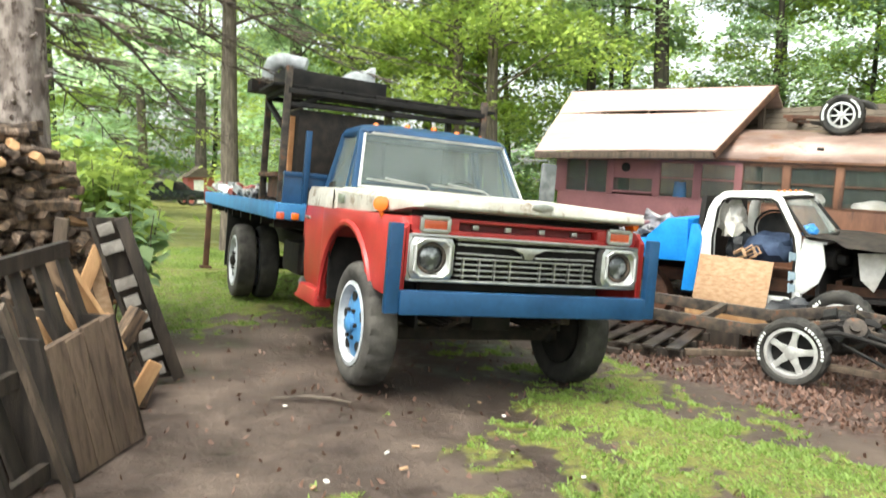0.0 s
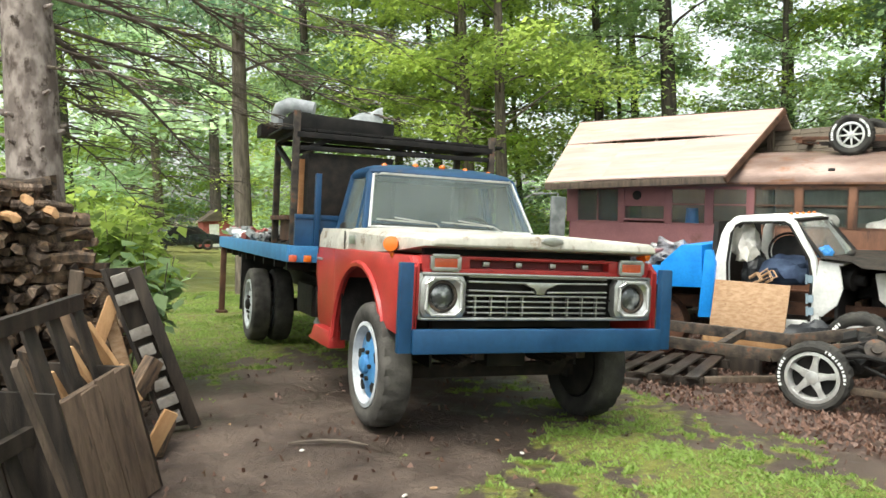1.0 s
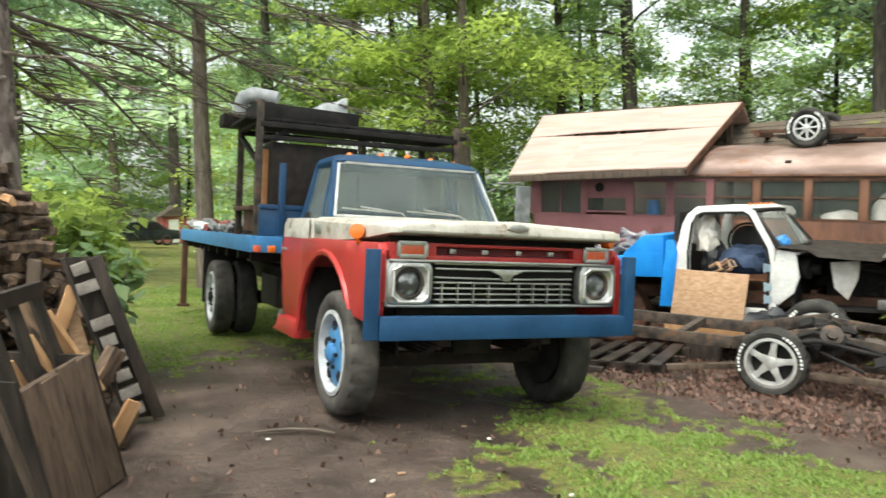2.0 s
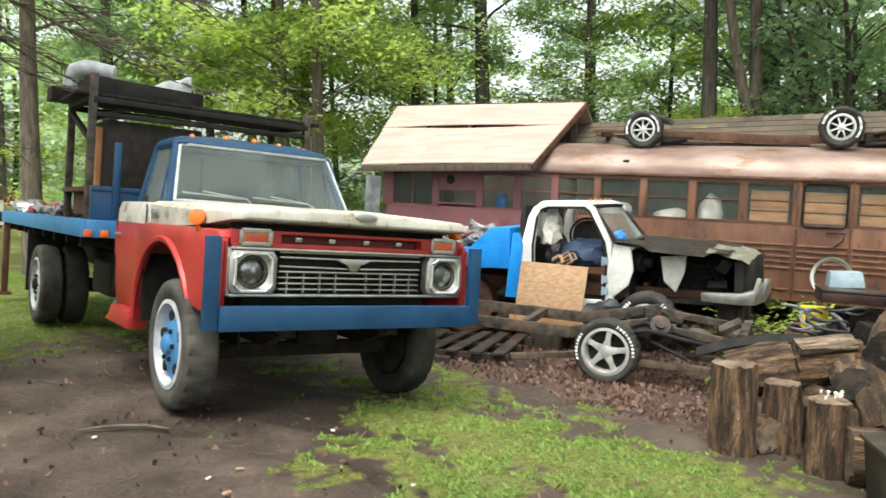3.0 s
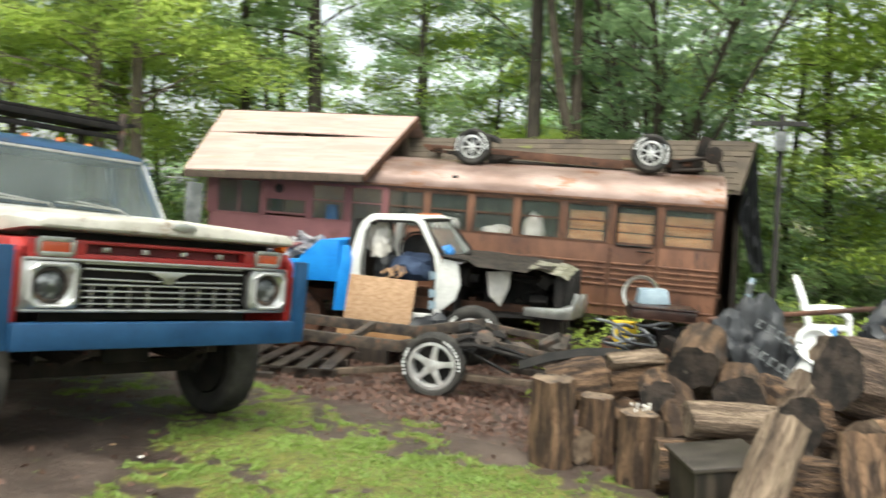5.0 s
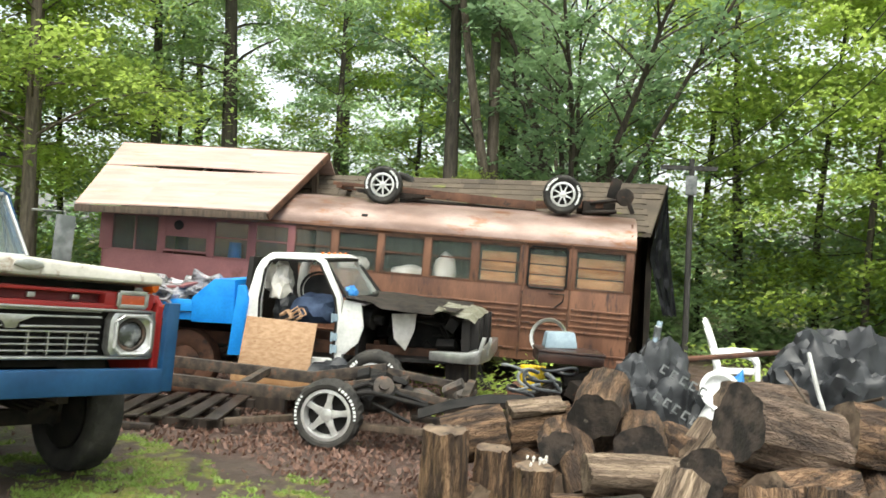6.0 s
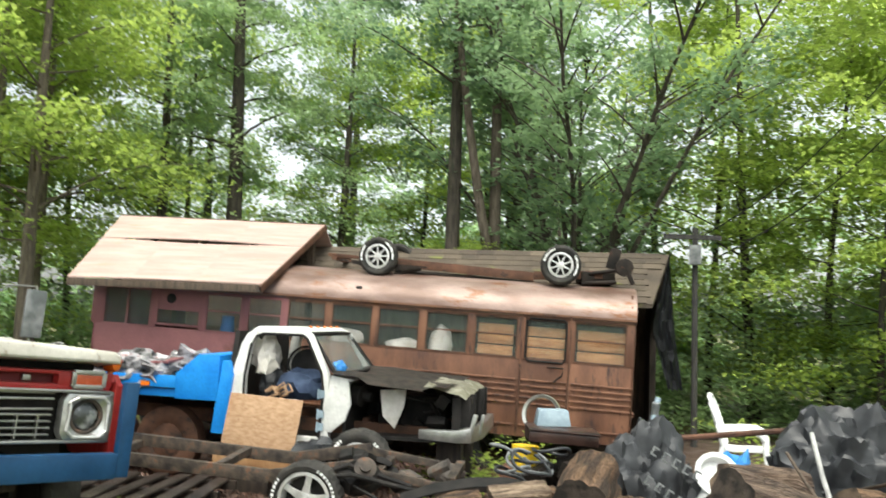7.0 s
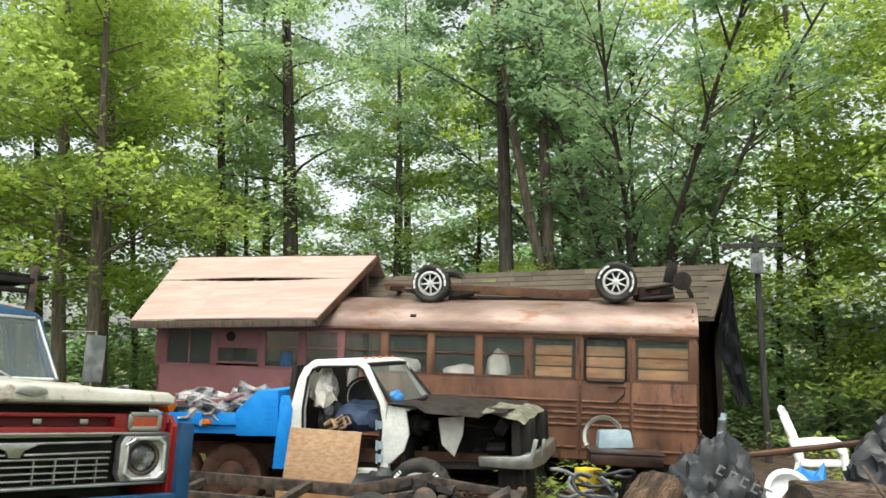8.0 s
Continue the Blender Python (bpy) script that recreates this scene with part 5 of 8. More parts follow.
bmesh.ops.solidify(bm, geom=bm.faces, thickness=0.012)
solid("tarp", bm, M["tarp"], BUS, "torn black tarp hanging from the shed gable", "tarp")

# ---------------------------------------------------------------- upturned chassis on the bus roof
chas = thing("upturned_axle_frame", BUST @ Matrix.Translation((-0.05, 0.5, 2.26)), "upturned pickup frame with wheels lying on the bus roof", "vehicle frame")


def side_wheel(parent, m, r, w, rim, spokes, letters=True):
    """A car wheel with its face towards local -y."""
    t = part("wheel", tyre_bm(r, w, rim, True, 32), M["rubber"], parent, "black tyre with raised white lettering")
    t.matrix_local = m
    bm = bmesh.new()
    dished(bm, [(0.0, 0.0), (rim * 0.9, 0.0), (rim + 0.005, -w * 0.40), (rim - 0.025, -w * 0.42), (rim * 0.83, -w * 0.2), (rim * 0.8, 0.02), (0.0, 0.02)])
    part("rim", bm, M["alu"], t, "silver rim")
    # black disc added behind the spokes to stand in for shade in the gaps
    bm = bmesh.new()
    dished(bm, [(0.0, -w * 0.02), (rim * 0.82, -w * 0.02), (rim * 0.8, -w * 0.08), (0.0, -w * 0.06)], 20)
    part("brake_plate", bm, M["black"], t)
    bm = bmesh.new()
    for k in range(spokes):
        a = 2 * math.pi * k / spokes + 0.3
        c, s = math.cos(a), math.sin(a)
        wd = rim * (0.26 if spokes <= 5 else 0.14)
        loft(bm, [[(c * rr - s * ww, yy - w * 0.02, s * rr + c * ww) for ww, yy in ((-wd * k2, -w * 0.30), (wd * k2, -w * 0.30), (wd * k2, -w * 0.18), (-wd * k2, -w * 0.18))] for rr, k2 in ((rim * 0.1, 0.75), (rim * 0.55, 0.42), (rim * 0.9, 0.5))])
    dished(bm, [(0.0, -w * 0.15), (rim * 0.28, -w * 0.2), (rim * 0.24, -w * 0.36), (0.0, -w * 0.38)], 16)
    part("spoke", bm, M["alu"], t, "silver alloy spokes", bevel=0.004)
    if letters:
        rl = rim + (r - rim) * 0.52
        for grp, cnt in ((0.1, 10), (2.7, 8)):
            for k in range(cnt):
                a = grp + k * 0.13
                bm = bmesh.new()
                box(bm, (rl * math.cos(a), -w * 0.5 - 0.002, rl * math.sin(a)), ((r - rim) * 0.26, 0.006, 0.026 if k % 3 else 0.014), (0, -math.degrees(a), 0))
                part("letter_bar", bm, M["plastic_white"], t)
    return t


for s, dz in ((0.27, 0.19), (2.99, 0.24)):
    side_wheel(chas, pose(s, -0.12, dz + 0.14, 0, 12 if s < 1 else 40, 0), 0.295, 0.22, 0.18, 8)
    side_wheel(chas, pose(s, 1.2, dz + 0.18, 0, 0, 180), 0.295, 0.22, 0.18, 8)
    bm = bmesh.new()
    rod(bm, (s, 0, dz + 0.15), (s, 1.2, dz + 0.2), 0.05)
    bmesh.ops.create_uvsphere(bm, u_segments=12, v_segments=8, radius=0.15, matrix=Matrix.Translation((s, 0.5, dz + 0.16)))
    part("axle", bm, M["rusty"], chas)
for yy in (0.15, 0.95):
    bm = bmesh.new()
    beam(bm, (-0.6, yy, 0.33), (0.5, yy, 0.30), 0.06, 0.05)
    beam(bm, (0.4, yy, 0.28), (2.6, yy, 0.2), 0.07, 0.13)
    beam(bm, (2.6, yy, 0.22), (3.6, yy, 0.3), 0.07, 0.12)
    part("frame_rail", bm, M["rusty"], chas, "rusty frame rail", bevel=0.006)
for s, z in ((-0.5, 0.3), (0.7, 0.26), (1.6, 0.22), (2.5, 0.2), (3.4, 0.26)):
    bm = bmesh.new()
    beam(bm, (s, 0.12, z), (s, 0.98, z), 0.09, 0.08)
    part("cross_member", bm, M["rusty"], chas)
bm = bmesh.new()
for k in range(4):
    beam(bm, (-0.35 + 0.1 * k, -0.02, 0.25 - 0.02 * k), (1.0 - 0.1 * k, -0.02, 0.22 - 0.02 * k), 0.06, 0.02)
rod(bm, (0.5, 0.1, 0.15), (2.9, 0.3, 0.1), 0.035)
rod(bm, (0.5, 0.0, 0.08), (0.9, 0.0, 0.2), 0.03)
part("leaf_spring", bm, M["dark"], chas)
bm = bmesh.new()
box(bm, (3.75, 0.2, 0.55), (0.16, 0.14, 0.3), (0, 12, 0))
box(bm, (3.5, 0.3, 0.25), (0.5, 0.35, 0.16), (0, 0, 15))
rod(bm, (3.9, 0.0, 0.42), (3.9, 0.12, 0.42), 0.13, n=14)
rod(bm, (3.4, 0.1, 0.3), (3.95, 0.05, 0.4), 0.03)
rod(bm, (3.3, 0.1, 0.15), (3.8, 0.05, 0.2), 0.03)
box(bm, (3.98, 0.05, 0.3), (0.06, 0.1, 0.26), (0, -25, 0))
part("steering_gear", bm, M["dark"], chas, "greasy steering gear", bevel=0.01)

# ---------------------------------------------------------------- white pickup being taken apart
WT = BUS @ Matrix.Translation((0, -2.6, 0))
pick = thing("pickup_truck", WT, "stripped white pickup with blue rear body and open front", "pickup truck")
PW = 1.85
for yy in (0.0, PW):
    bm = bmesh.new()
    sg = 1 if yy == 0 else -1
    outer = [(-0.62, 0.2), (-0.6, 0.62), (-0.57, 0.98), (-0.51, 1.3), (-0.45, 1.42), (-0.36, 1.475), (0.25, 1.475), (0.325, 1.43), (0.56, 1.0), (0.6, 0.22)]
    inner = [(-0.42, 0.3), (-0.42, 0.95), (-0.39, 1.3), (-0.34, 1.39), (-0.27, 1.42), (0.21, 1.42), (0.27, 1.385), (0.49, 1.0), (0.52, 0.8), (0.49, 0.3)]
    rings = []
    for t_ in (yy, yy + sg * 0.09):
        rings.append([(p[0], t_ + sg * max(p[1] - 0.95, 0) * 0.22, p[1]) for p in outer])
        rings.append([(p[0], t_ + sg * max(p[1] - 0.95, 0) * 0.22, p[1]) for p in inner])
    o0, i0, o1, i1 = ([bm.verts.new(p) for p in r] for r in rings)
    n_ = len(outer)
    for k in range(n_):
        q = (k + 1) % n_
        bm.faces.new((o0[k], o0[q], i0[q], i0[k]))
        bm.faces.new((o1[k], i1[k], i1[q], o1[q]))
        bm.faces.new((o0[k], o1[k], o1[q], o0[q]))
        bm.faces.new((i0[k], i0[q], i1[q], i1[k]))
    part("door_frame", bm, M["white"], pick, "white cab side with open doorway", bevel=0.008)
bm = bmesh.new()
loft(bm, [[(-0.42, 0.14, 1.46), (0.28, 0.14, 1.46), (0.28, PW - 0.14, 1.46), (-0.42, PW - 0.14, 1.46)], [(-0.36, 0.2, 1.505), (0.2, 0.2, 1.505), (0.2, PW - 0.2, 1.505), (-0.36, PW - 0.2, 1.505)]])
part("cab_roof", bm, M["white"], pick, bevel=0.02)
for k in range(5):
    bm = bmesh.new()
    bmesh.ops.create_uvsphere(bm, u_segments=10, v_segments=6, radius=0.02, matrix=Matrix.Translation((0.2, 0.4 + k * 0.26, 1.51)))
    part("marker_lamp", bm, M["amber"], pick)
bm = bmesh.new()
prism(bm, [(0.02, 0.2), (PW - 0.02, 0.2), (PW - 0.02, 0.98), (PW - 0.14, 1.44), (0.14, 1.44), (0.02, 0.98)], "x", -0.62, -0.56)
part("cab_back", bm, M["black"], pick)
bm = bmesh.new()
box(bm, (0.0, PW / 2, 0.24), (1.2, PW - 0.1, 0.06))
part("cab_floor", bm, M["black"], pick)
# windscreen with rubber
wq = [(0.62, 0.1, 1.0), (0.30, 0.18, 1.43), (0.30, PW - 0.18, 1.43), (0.62, PW - 0.1, 1.0)]
mid = [(0.74, PW / 2, 1.0), (0.38, PW / 2, 1.44)]
bm = bmesh.new()
tube(bm, [wq[0], wq[1], mid[1], wq[2], wq[3], mid[0], wq[0]], 0.024, 8)
part("windscreen_seal", bm, M["black"], pick)
bm = bmesh.new()
loft(bm, [[wq[0], mid[0], wq[3]], [wq[1], mid[1], wq[2]]], closed=False)
bmesh.ops.solidify(bm, geom=bm.faces, thickness=0.005)
part("windscreen", bm, M["windglass"], pick, "dusty windscreen").visible_shadow = False
# cowl and hinge pillar
bm = bmesh.new()
prism(bm, [(0.5, 0.4), (0.62, 0.36), (0.78, 0.5), (0.84, 0.68), (0.8, 0.96), (0.6, 0.99)], "y", 0.0, 0.05)
prism(bm, [(0.6, 0.93), (0.84, 0.93), (0.84, 0.955), (0.6, 0.98)], "y", 0.03, PW - 0.03)
part("cowl", bm, M["white"], pick, "white cowl side with rust", bevel=0.008)
for z in (0.42, 0.56, 0.78):
    bm = bmesh.new()
    box(bm, (0.5, -0.014, z), (0.075, 0.028, 0.085))
    rod(bm, (0.475, -0.034, z - 0.055), (0.475, -0.034, z + 0.055), 0.013)
    part("door_hinge", bm, M["lightblue"], pick, "pale blue worn hinge plates")
bm = bmesh.new()
tube(bm, [(p[0], -0.004 + max(p[1] - 0.95, 0) * 0.22, p[1]) for p in ((-0.42, 0.3), (-0.42, 0.95), (-0.39, 1.3), (-0.34, 1.39), (-0.27, 1.42), (0.21, 1.42), (0.27, 1.385), (0.49, 1.0), (0.52, 0.8), (0.49, 0.3))], 0.016, 6)
part("door_seal", bm, M["black"], pick, "black door seal")
bm = bmesh.new()
box(bm, (1.4, PW - 0.08, 0.58), (1.3, 0.04, 0.52))
box(bm, (1.4, PW / 2, 0.32), (1.3, PW - 0.3, 0.04))
part("inner_panel", bm, M["black"], pick)
bm = bmesh.new()
box(bm, (0.76, PW / 2, 0.62), (0.04, PW - 0.1, 0.66))
part("firewall", bm, M["black"], pick)
bm = bmesh.new()
rod(bm, (0.78, 0.3, 0.78), (0.92, 0.26, 0.76), 0.13, n=20)
rod(bm, (0.92, 0.26, 0.76), (1.02, 0.24, 0.75), 0.06, n=14)
part("brake_booster", bm, M["black"], pick, "black round brake booster", bevel=0.015)
bm = bmesh.new()
rng = random.Random(5)
box(bm, (1.35, 0.95, 0.5), (0.7, 0.6, 0.5))
for k in range(16):
    box(bm, (rng.uniform(0.9, 2.0), rng.uniform(0.15, 1.5), rng.uniform(0.3, 0.78)), (rng.uniform(0.06, 0.25), rng.uniform(0.06, 0.25), rng.uniform(0.05, 0.22)), (rng.uniform(-40, 40), rng.uniform(-40, 40), rng.uniform(0, 90)))
for k in range(10):
    a = Vector((rng.uniform(0.85, 1.9), rng.uniform(0.1, 1.2), rng.uniform(0.35, 0.85)))
    tube(bm, [a, a + Vector((rng.uniform(-0.2, 0.3), 0.1, rng.uniform(-0.2, 0.1))), a + Vector((rng.uniform(0, 0.5), rng.uniform(-0.2, 0.3), -0.2))], 0.018, 6)
part("engine", bm, M["black"], pick, "dark greasy engine and hoses", bevel=0.012)
bm = bmesh.new()
prism(bm, [(1.12, 0.84), (1.42, 0.86), (1.4, 0.66), (1.3, 0.42), (1.16, 0.55)], "y", 0.2, 0.23)
part("inner_fender", bm, M["insulation"], pick, "pale bare inner fender sheet", bevel=0.006)
bm = bmesh.new()
rng = random.Random(8)
rings = []
for k in range(10):
    s_ = 0.62 + k * 0.145
    z_ = 1.0 - 0.095 * k / 1.6 * 0.145 * 10
    rings.append([(s_ + 0.02 * rng.uniform(-1, 1), PW * q / 8 - (0.05 if q == 0 else 0), 1.005 - 0.011 * k + 0.025 * math.sin(q * 1.1) + rng.uniform(-0.012, 0.012) - (0.05 if q == 0 and 2 < k < 8 else 0)) for q in range(9)])
loft(bm, rings, closed=False)
bmesh.ops.solidify(bm, geom=bm.faces, thickness=0.02)
part("hood", bm, M["hoodrust"], pick, "dark rust-eaten warped hood panel")
bm = bmesh.new()
rings = []
for k in range(7):
    s_ = 1.66 + 0.078 * k
    rings.append([(s_ + 0.015 * math.sin(q * 2.1), -0.03 + q * (PW + 0.04) / 8, 0.945 - 0.012 * k - (0.05 if k == 6 else 0) - (0.03 if q in (0, 8) else 0) + 0.012 * math.sin(q * 1.7 + k * 1.1)) for q in range(9)])
loft(bm, rings, closed=False)
bmesh.ops.solidify(bm, geom=bm.faces, thickness=0.018)
part("hood_front", bm, M["mossy_white"], pick, "mossy white hood nose", bevel=0.012)
bm = bmesh.new()
box(bm, (2.02, PW / 2, 0.62), (0.1, PW - 0.1, 0.4))
for q in (0.12, 0.5, 1.35, 1.72):
    box(bm, (2.1, q, 0.62), (0.14, 0.06, 0.4))
part("radiator_support", bm, M["black"], pick, bevel=0.008)
bm = bmesh.new()
box(bm, (2.08, 0.2, 0.75), (0.05, 0.12, 0.06))
part("marker_lens", bm, M["greyplastic"], pick)
bm = bmesh.new()
loft(bm, [[(1.62, -0.03, 0.36), (1.62, -0.03, 0.46), (1.62, 0.06, 0.46), (1.62, 0.06, 0.36)], [(2.05, -0.06, 0.34), (2.05, -0.06, 0.47), (2.05, 0.04, 0.47), (2.05, 0.04, 0.34)], [(2.2, 0.0, 0.34), (2.2, 0.0, 0.5), (2.12, 0.06, 0.5), (2.12, 0.06, 0.34)], [(2.28, 0.4, 0.34), (2.28, 0.4, 0.5), (2.2, 0.4, 0.5), (2.2, 0.4, 0.34)], [(2.28, PW - 0.3, 0.34), (2.28, PW - 0.3, 0.5), (2.2, PW - 0.3, 0.5), (2.2, PW - 0.3, 0.34)]])
box(bm, (2.2, 0.02, 0.5), (0.05, 0.05, 0.3), (0, 15, 0))
box(bm, (2.27, 0.3, 0.5), (0.04, 0.06, 0.24), (0, 10, 0))
part("front_bumper", bm, M["chrome"], pick, "scuffed chrome front bumper", bevel=0.01)
# rear body: blue utility bed
bm = bmesh.new()
prism(bm, [(-0.72, 0.64), (-0.72, 1.16), (-0.98, 1.16), (-1.25, 0.93), (-1.25, 0.64)], "y", -0.02, PW + 0.02)
part("bed_front", bm, M["brightblue"], pick, "bright blue bed bulkhead with sloping end", bevel=0.01)
bm = bmesh.new()
beam(bm, (-4.2, 0.02, 0.83), (-1.25, 0.02, 0.83), 0.05, 0.14)
beam(bm, (-4.2, 0.06, 0.72), (-1.25, 0.06, 0.70), 0.05, 0.09)
beam(bm, (-4.2, PW, 0.83), (-1.25, PW, 0.83), 0.05, 0.2)
beam(bm, (-4.2, 0.02, 0.83), (-4.2, PW, 0.83), 0.05, 0.2)
part("bed_rail", bm, M["brightblue"], pick, "bright blue bed rail", bevel=0.006)
bm = bmesh.new()
box(bm, (-2.75, PW / 2, 0.7), (3.0, PW - 0.08, 0.05))
part("bed_floor", bm, M["rusty"], pick)
bm = bmesh.new()
box(bm, (-1.62, -0.02, 0.80), (0.1, 0.03, 0.05))
part("side_marker", bm, M["amber"], pick)
bm = bmesh.new()
prism(bm, [(-0.78, 0.28), (-0.62, 0.28), (-0.55, 0.95), (-0.6, 1.1), (-0.68, 1.1)], "y", -0.03, 0.05)
part("blue_corner", bm, M["brightblue"], pick, "blue painted rear cab corner", bevel=0.008)
bm = bmesh.new()
for q in (0.45, 1.4):
    beam(bm, (-4.0, q, 0.5), (2.1, q, 0.34), 0.07, 0.15)
for s_ in (-3.6, -2.2, -0.9, 0.9):
    beam(bm, (s_, 0.45, 0.44), (s_, 1.4, 0.44), 0.07, 0.1)
part("frame_rail", bm, M["rusty"], pick, "rusty frame rail")
for s_ in (-1.45, -2.3):
    t = part("wheel", tyre_bm(0.4, 0.26, 0.2, False), M["rusty"], pick, "rust-stained wheel drum")
    t.matrix_local = pose(s_, 0.35, 0.12, 0, 0, 0)
    bm = bmesh.new()
    dished(bm, [(0.0, -0.05), (0.2, -0.05), (0.2, -0.1), (0.1, -0.13), (0.0, -0.13)], 16)
    part("drum", bm, M["rusty"], t)
# blocks that hold the cab up
for s_ in (-0.4, 0.8, 1.9):
    for q in (0.45, 1.4):
        bm = bmesh.new()
        box(bm, (0, 0, 0.35), (0.28, 0.2, 0.7))
        solid("timber_block", bm, M["darkwood"], WT @ Matrix.Translation((s_, q, -0.42)), "dark timber block under the pickup frame", "timber block", "blocks under the pickup", bevel=0.01)


def lump(name, m, size, mat_, label, category, seed, rough_=0.35, sub=3, group="", freq=2.5, fold=0.0):
    """A soft crumpled heap of the given size."""
    bm = bmesh.new()
    bmesh.ops.create_icosphere(bm, subdivisions=sub, radius=0.5)
    o = Vector((seed * 3.1, seed * 1.7, seed))
    for v_ in bm.verts:
        k_ = 1 + rough_ * noise.noise(v_.co * freq * 2 + o) + rough_ * 0.5 * abs(noise.noise(v_.co * freq * 5 + o))
        k_ += fold * (0.5 - abs(noise.noise(v_.co * freq * 2.2 - o)) * 2) + fold * 0.6 * (0.4 - abs(noise.noise(v_.co * freq * 5.5 + o * 2)) * 2)
        c = v_.co * k_
        v_.co = Vector((c.x * size[0], c.y * size[1], (max(c.z, -0.38) + 0.38) * size[2] * 1.14))
    return solid(name, bm, mat_, m, label, category, group)


# things in the pickup
lump("stuffing", WT @ Matrix.Translation((-0.3, 0.35, 0.95)), (0.3, 0.3, 0.42), M["insulation"], "pale stuffing wadded inside the cab", "stuffing", 1, 0.6)
lump("cloth", WT @ Matrix.Translation((0.15, 0.4, 0.68)), (0.62, 0.5, 0.34), M["cloth"], "dark blue cloth heap on the cab seat", "cloth", 2, 0.3)
lump("cloth", WT @ Matrix.Translation((-0.22, 0.4, 0.6)), (0.3, 0.4, 0.45), M["bag"], "dark bag inside the cab", "bag", 3, 0.3)
bm = bmesh.new()
rng = random.Random(4)
for k in range(9):
    a = Vector((-0.12 + rng.uniform(-0.1, 0.1), 0.1 + rng.uniform(-0.05, 0.1), 0.76 + rng.uniform(-0.02, 0.06)))
    tube(bm, [a, a + Vector((0.08, 0.02, 0.06)), a + Vector((0.14, -0.02, -0.02)), a + Vector((0.05, -0.03, -0.06))], 0.01, 5)
solid("rope", bm, M["osb"], WT, "tangle of tan rope in the doorway", "rope")
bm = bmesh.new()
lathe(bm, [(0.2, -0.018), (0.225, -0.018), (0.225, 0.018), (0.2, 0.018)], 28, Matrix.Translation((0.16, 0.42, 1.07)) @ Euler((radians(80), 0, radians(8))).to_matrix().to_4x4(), closed=True)
lathe(bm, [(0.0, 0.0), (0.19, 0.0), (0.17, 0.14), (0.0, 0.16)], 24, Matrix.Translation((0.16, 0.44, 1.07)) @ Euler((radians(-100), 0, radians(8))).to_matrix().to_4x4())
solid("steel_drum", bm, M["black"], WT, "black drum with pale rim inside the cab", "drum")
lump("blue_rag", WT @ Matrix.Translation((0.6, 0.3, 1.0)), (0.16, 0.16, 0.14), M["bluetarp"], "blue rag behind the windscreen", "rag", 6)
for k in range(13):
    rng = random.Random(40 + k)
    lump("wrapped_scrap", WT @ Matrix.Translation((-1.45 - 0.2 * k + rng.uniform(-0.1, 0.1), rng.uniform(0.25, 0.8), 0.74)), (rng.uniform(0.55, 0.95), rng.uniform(0.45, 0.75), rng.uniform(0.22, 0.42)), M["junk"], "shiny crumpled plastic and foil scrap in the bed", "scrap", 60 + k, 0.7, 3, "scrap in the pickup bed", 3.5)
bm = bmesh.new()
box(bm, (0, 0, 0), (1.5, 0.5, 0.03), (4, -2, 3))
solid("board", bm, M["pink"], WT @ Matrix.Translation((-2.2, 0.35, 1.03)), "faded board lying over the scrap", "board", bevel=0.005)
bm = bmesh.new()
loft(bm, [[(-0.545, -0.06, 0.75), (0.31, -0.06, 0.70), (0.31, -0.042, 0.70), (-0.545, -0.042, 0.75)], [(-0.6, -0.16, 0.13), (0.255, -0.16, 0.085), (0.255, -0.142, 0.085), (-0.6, -0.142, 0.13)]])
solid("strand_board", bm, M["osb"], WT, "strand board sheet leaning over the missing door", "board", bevel=0.003)
bm = bmesh.new()
beam(bm, (-0.66, -0.14, 0.06), (0.3, -0.14, 0.02), 0.1, 0.14)
solid("plank", bm, M["freshwood"], WT, "tan plank under the strand board", "plank", bevel=0.006)
bm = bmesh.new()
box(bm, (0, 0, 0.0), (0.4, 0.1, 0.34))
solid("timber_block", bm, M["darkwood"], WT @ Matrix.Translation((-0.2, -0.12, -0.2)), "dark timber under the plank", "timber block", bevel=0.01)
lump("plastic_bag", WT @ Matrix.Translation((0.62, -0.3, 0.0)), (0.55, 0.4, 0.32), M["bag"], "crumpled dark plastic bag on the frame", "plastic bag", 21, 0.5)

# ---------------------------------------------------------------- bare frame with wheels
CF = BUS @ Matrix.Translation((0, -4.3, 0))
fr = thing("bare_truck_frame", CF, "bare dark truck frame with alloy wheels on dead leaves", "vehicle frame")
side_wheel(fr, pose(0.96, 0.0, 0.035, 0, 10, 0), 0.325, 0.24, 0.235, 5)
side_wheel(fr, pose(1.13, 1.1, 0.18, 0, 25, 0), 0.335, 0.24, 0.2, 5)
for yy, dz in ((0.28, 0), (0.95, 0.06)):
    bm = bmesh.new()
    beam(bm, (-2.4, yy, 0.28 + dz), (0.5, yy, 0.14 + dz), 0.06, 0.12)
    beam(bm, (0.5, yy, 0.14 + dz), (1.3, yy, 0.28 + dz), 0.06, 0.12)
    beam(bm, (1.3, yy, 0.26 + dz), (2.2, yy + 0.1, 0.12 + dz), 0.05, 0.075)
    part("frame_rail", bm, M["oldiron"], fr, bevel=0.006)
for s_ in (-2.2, -1.2, 0.0, 1.5, 2.2):
    bm = bmesh.new()
    beam(bm, (s_, 0.28, 0.2), (s_, 0.95, 0.25), 0.08, 0.07)
    part("cross_member", bm, M["oldiron"], fr)
bm = bmesh.new()
rod(bm, (0.92, 0.0, 0.08), (1.05, 1.1, 0.16), 0.045)
part("front_axle", bm, M["oldiron"], fr, "greasy front axle")
rng = random.Random(321)
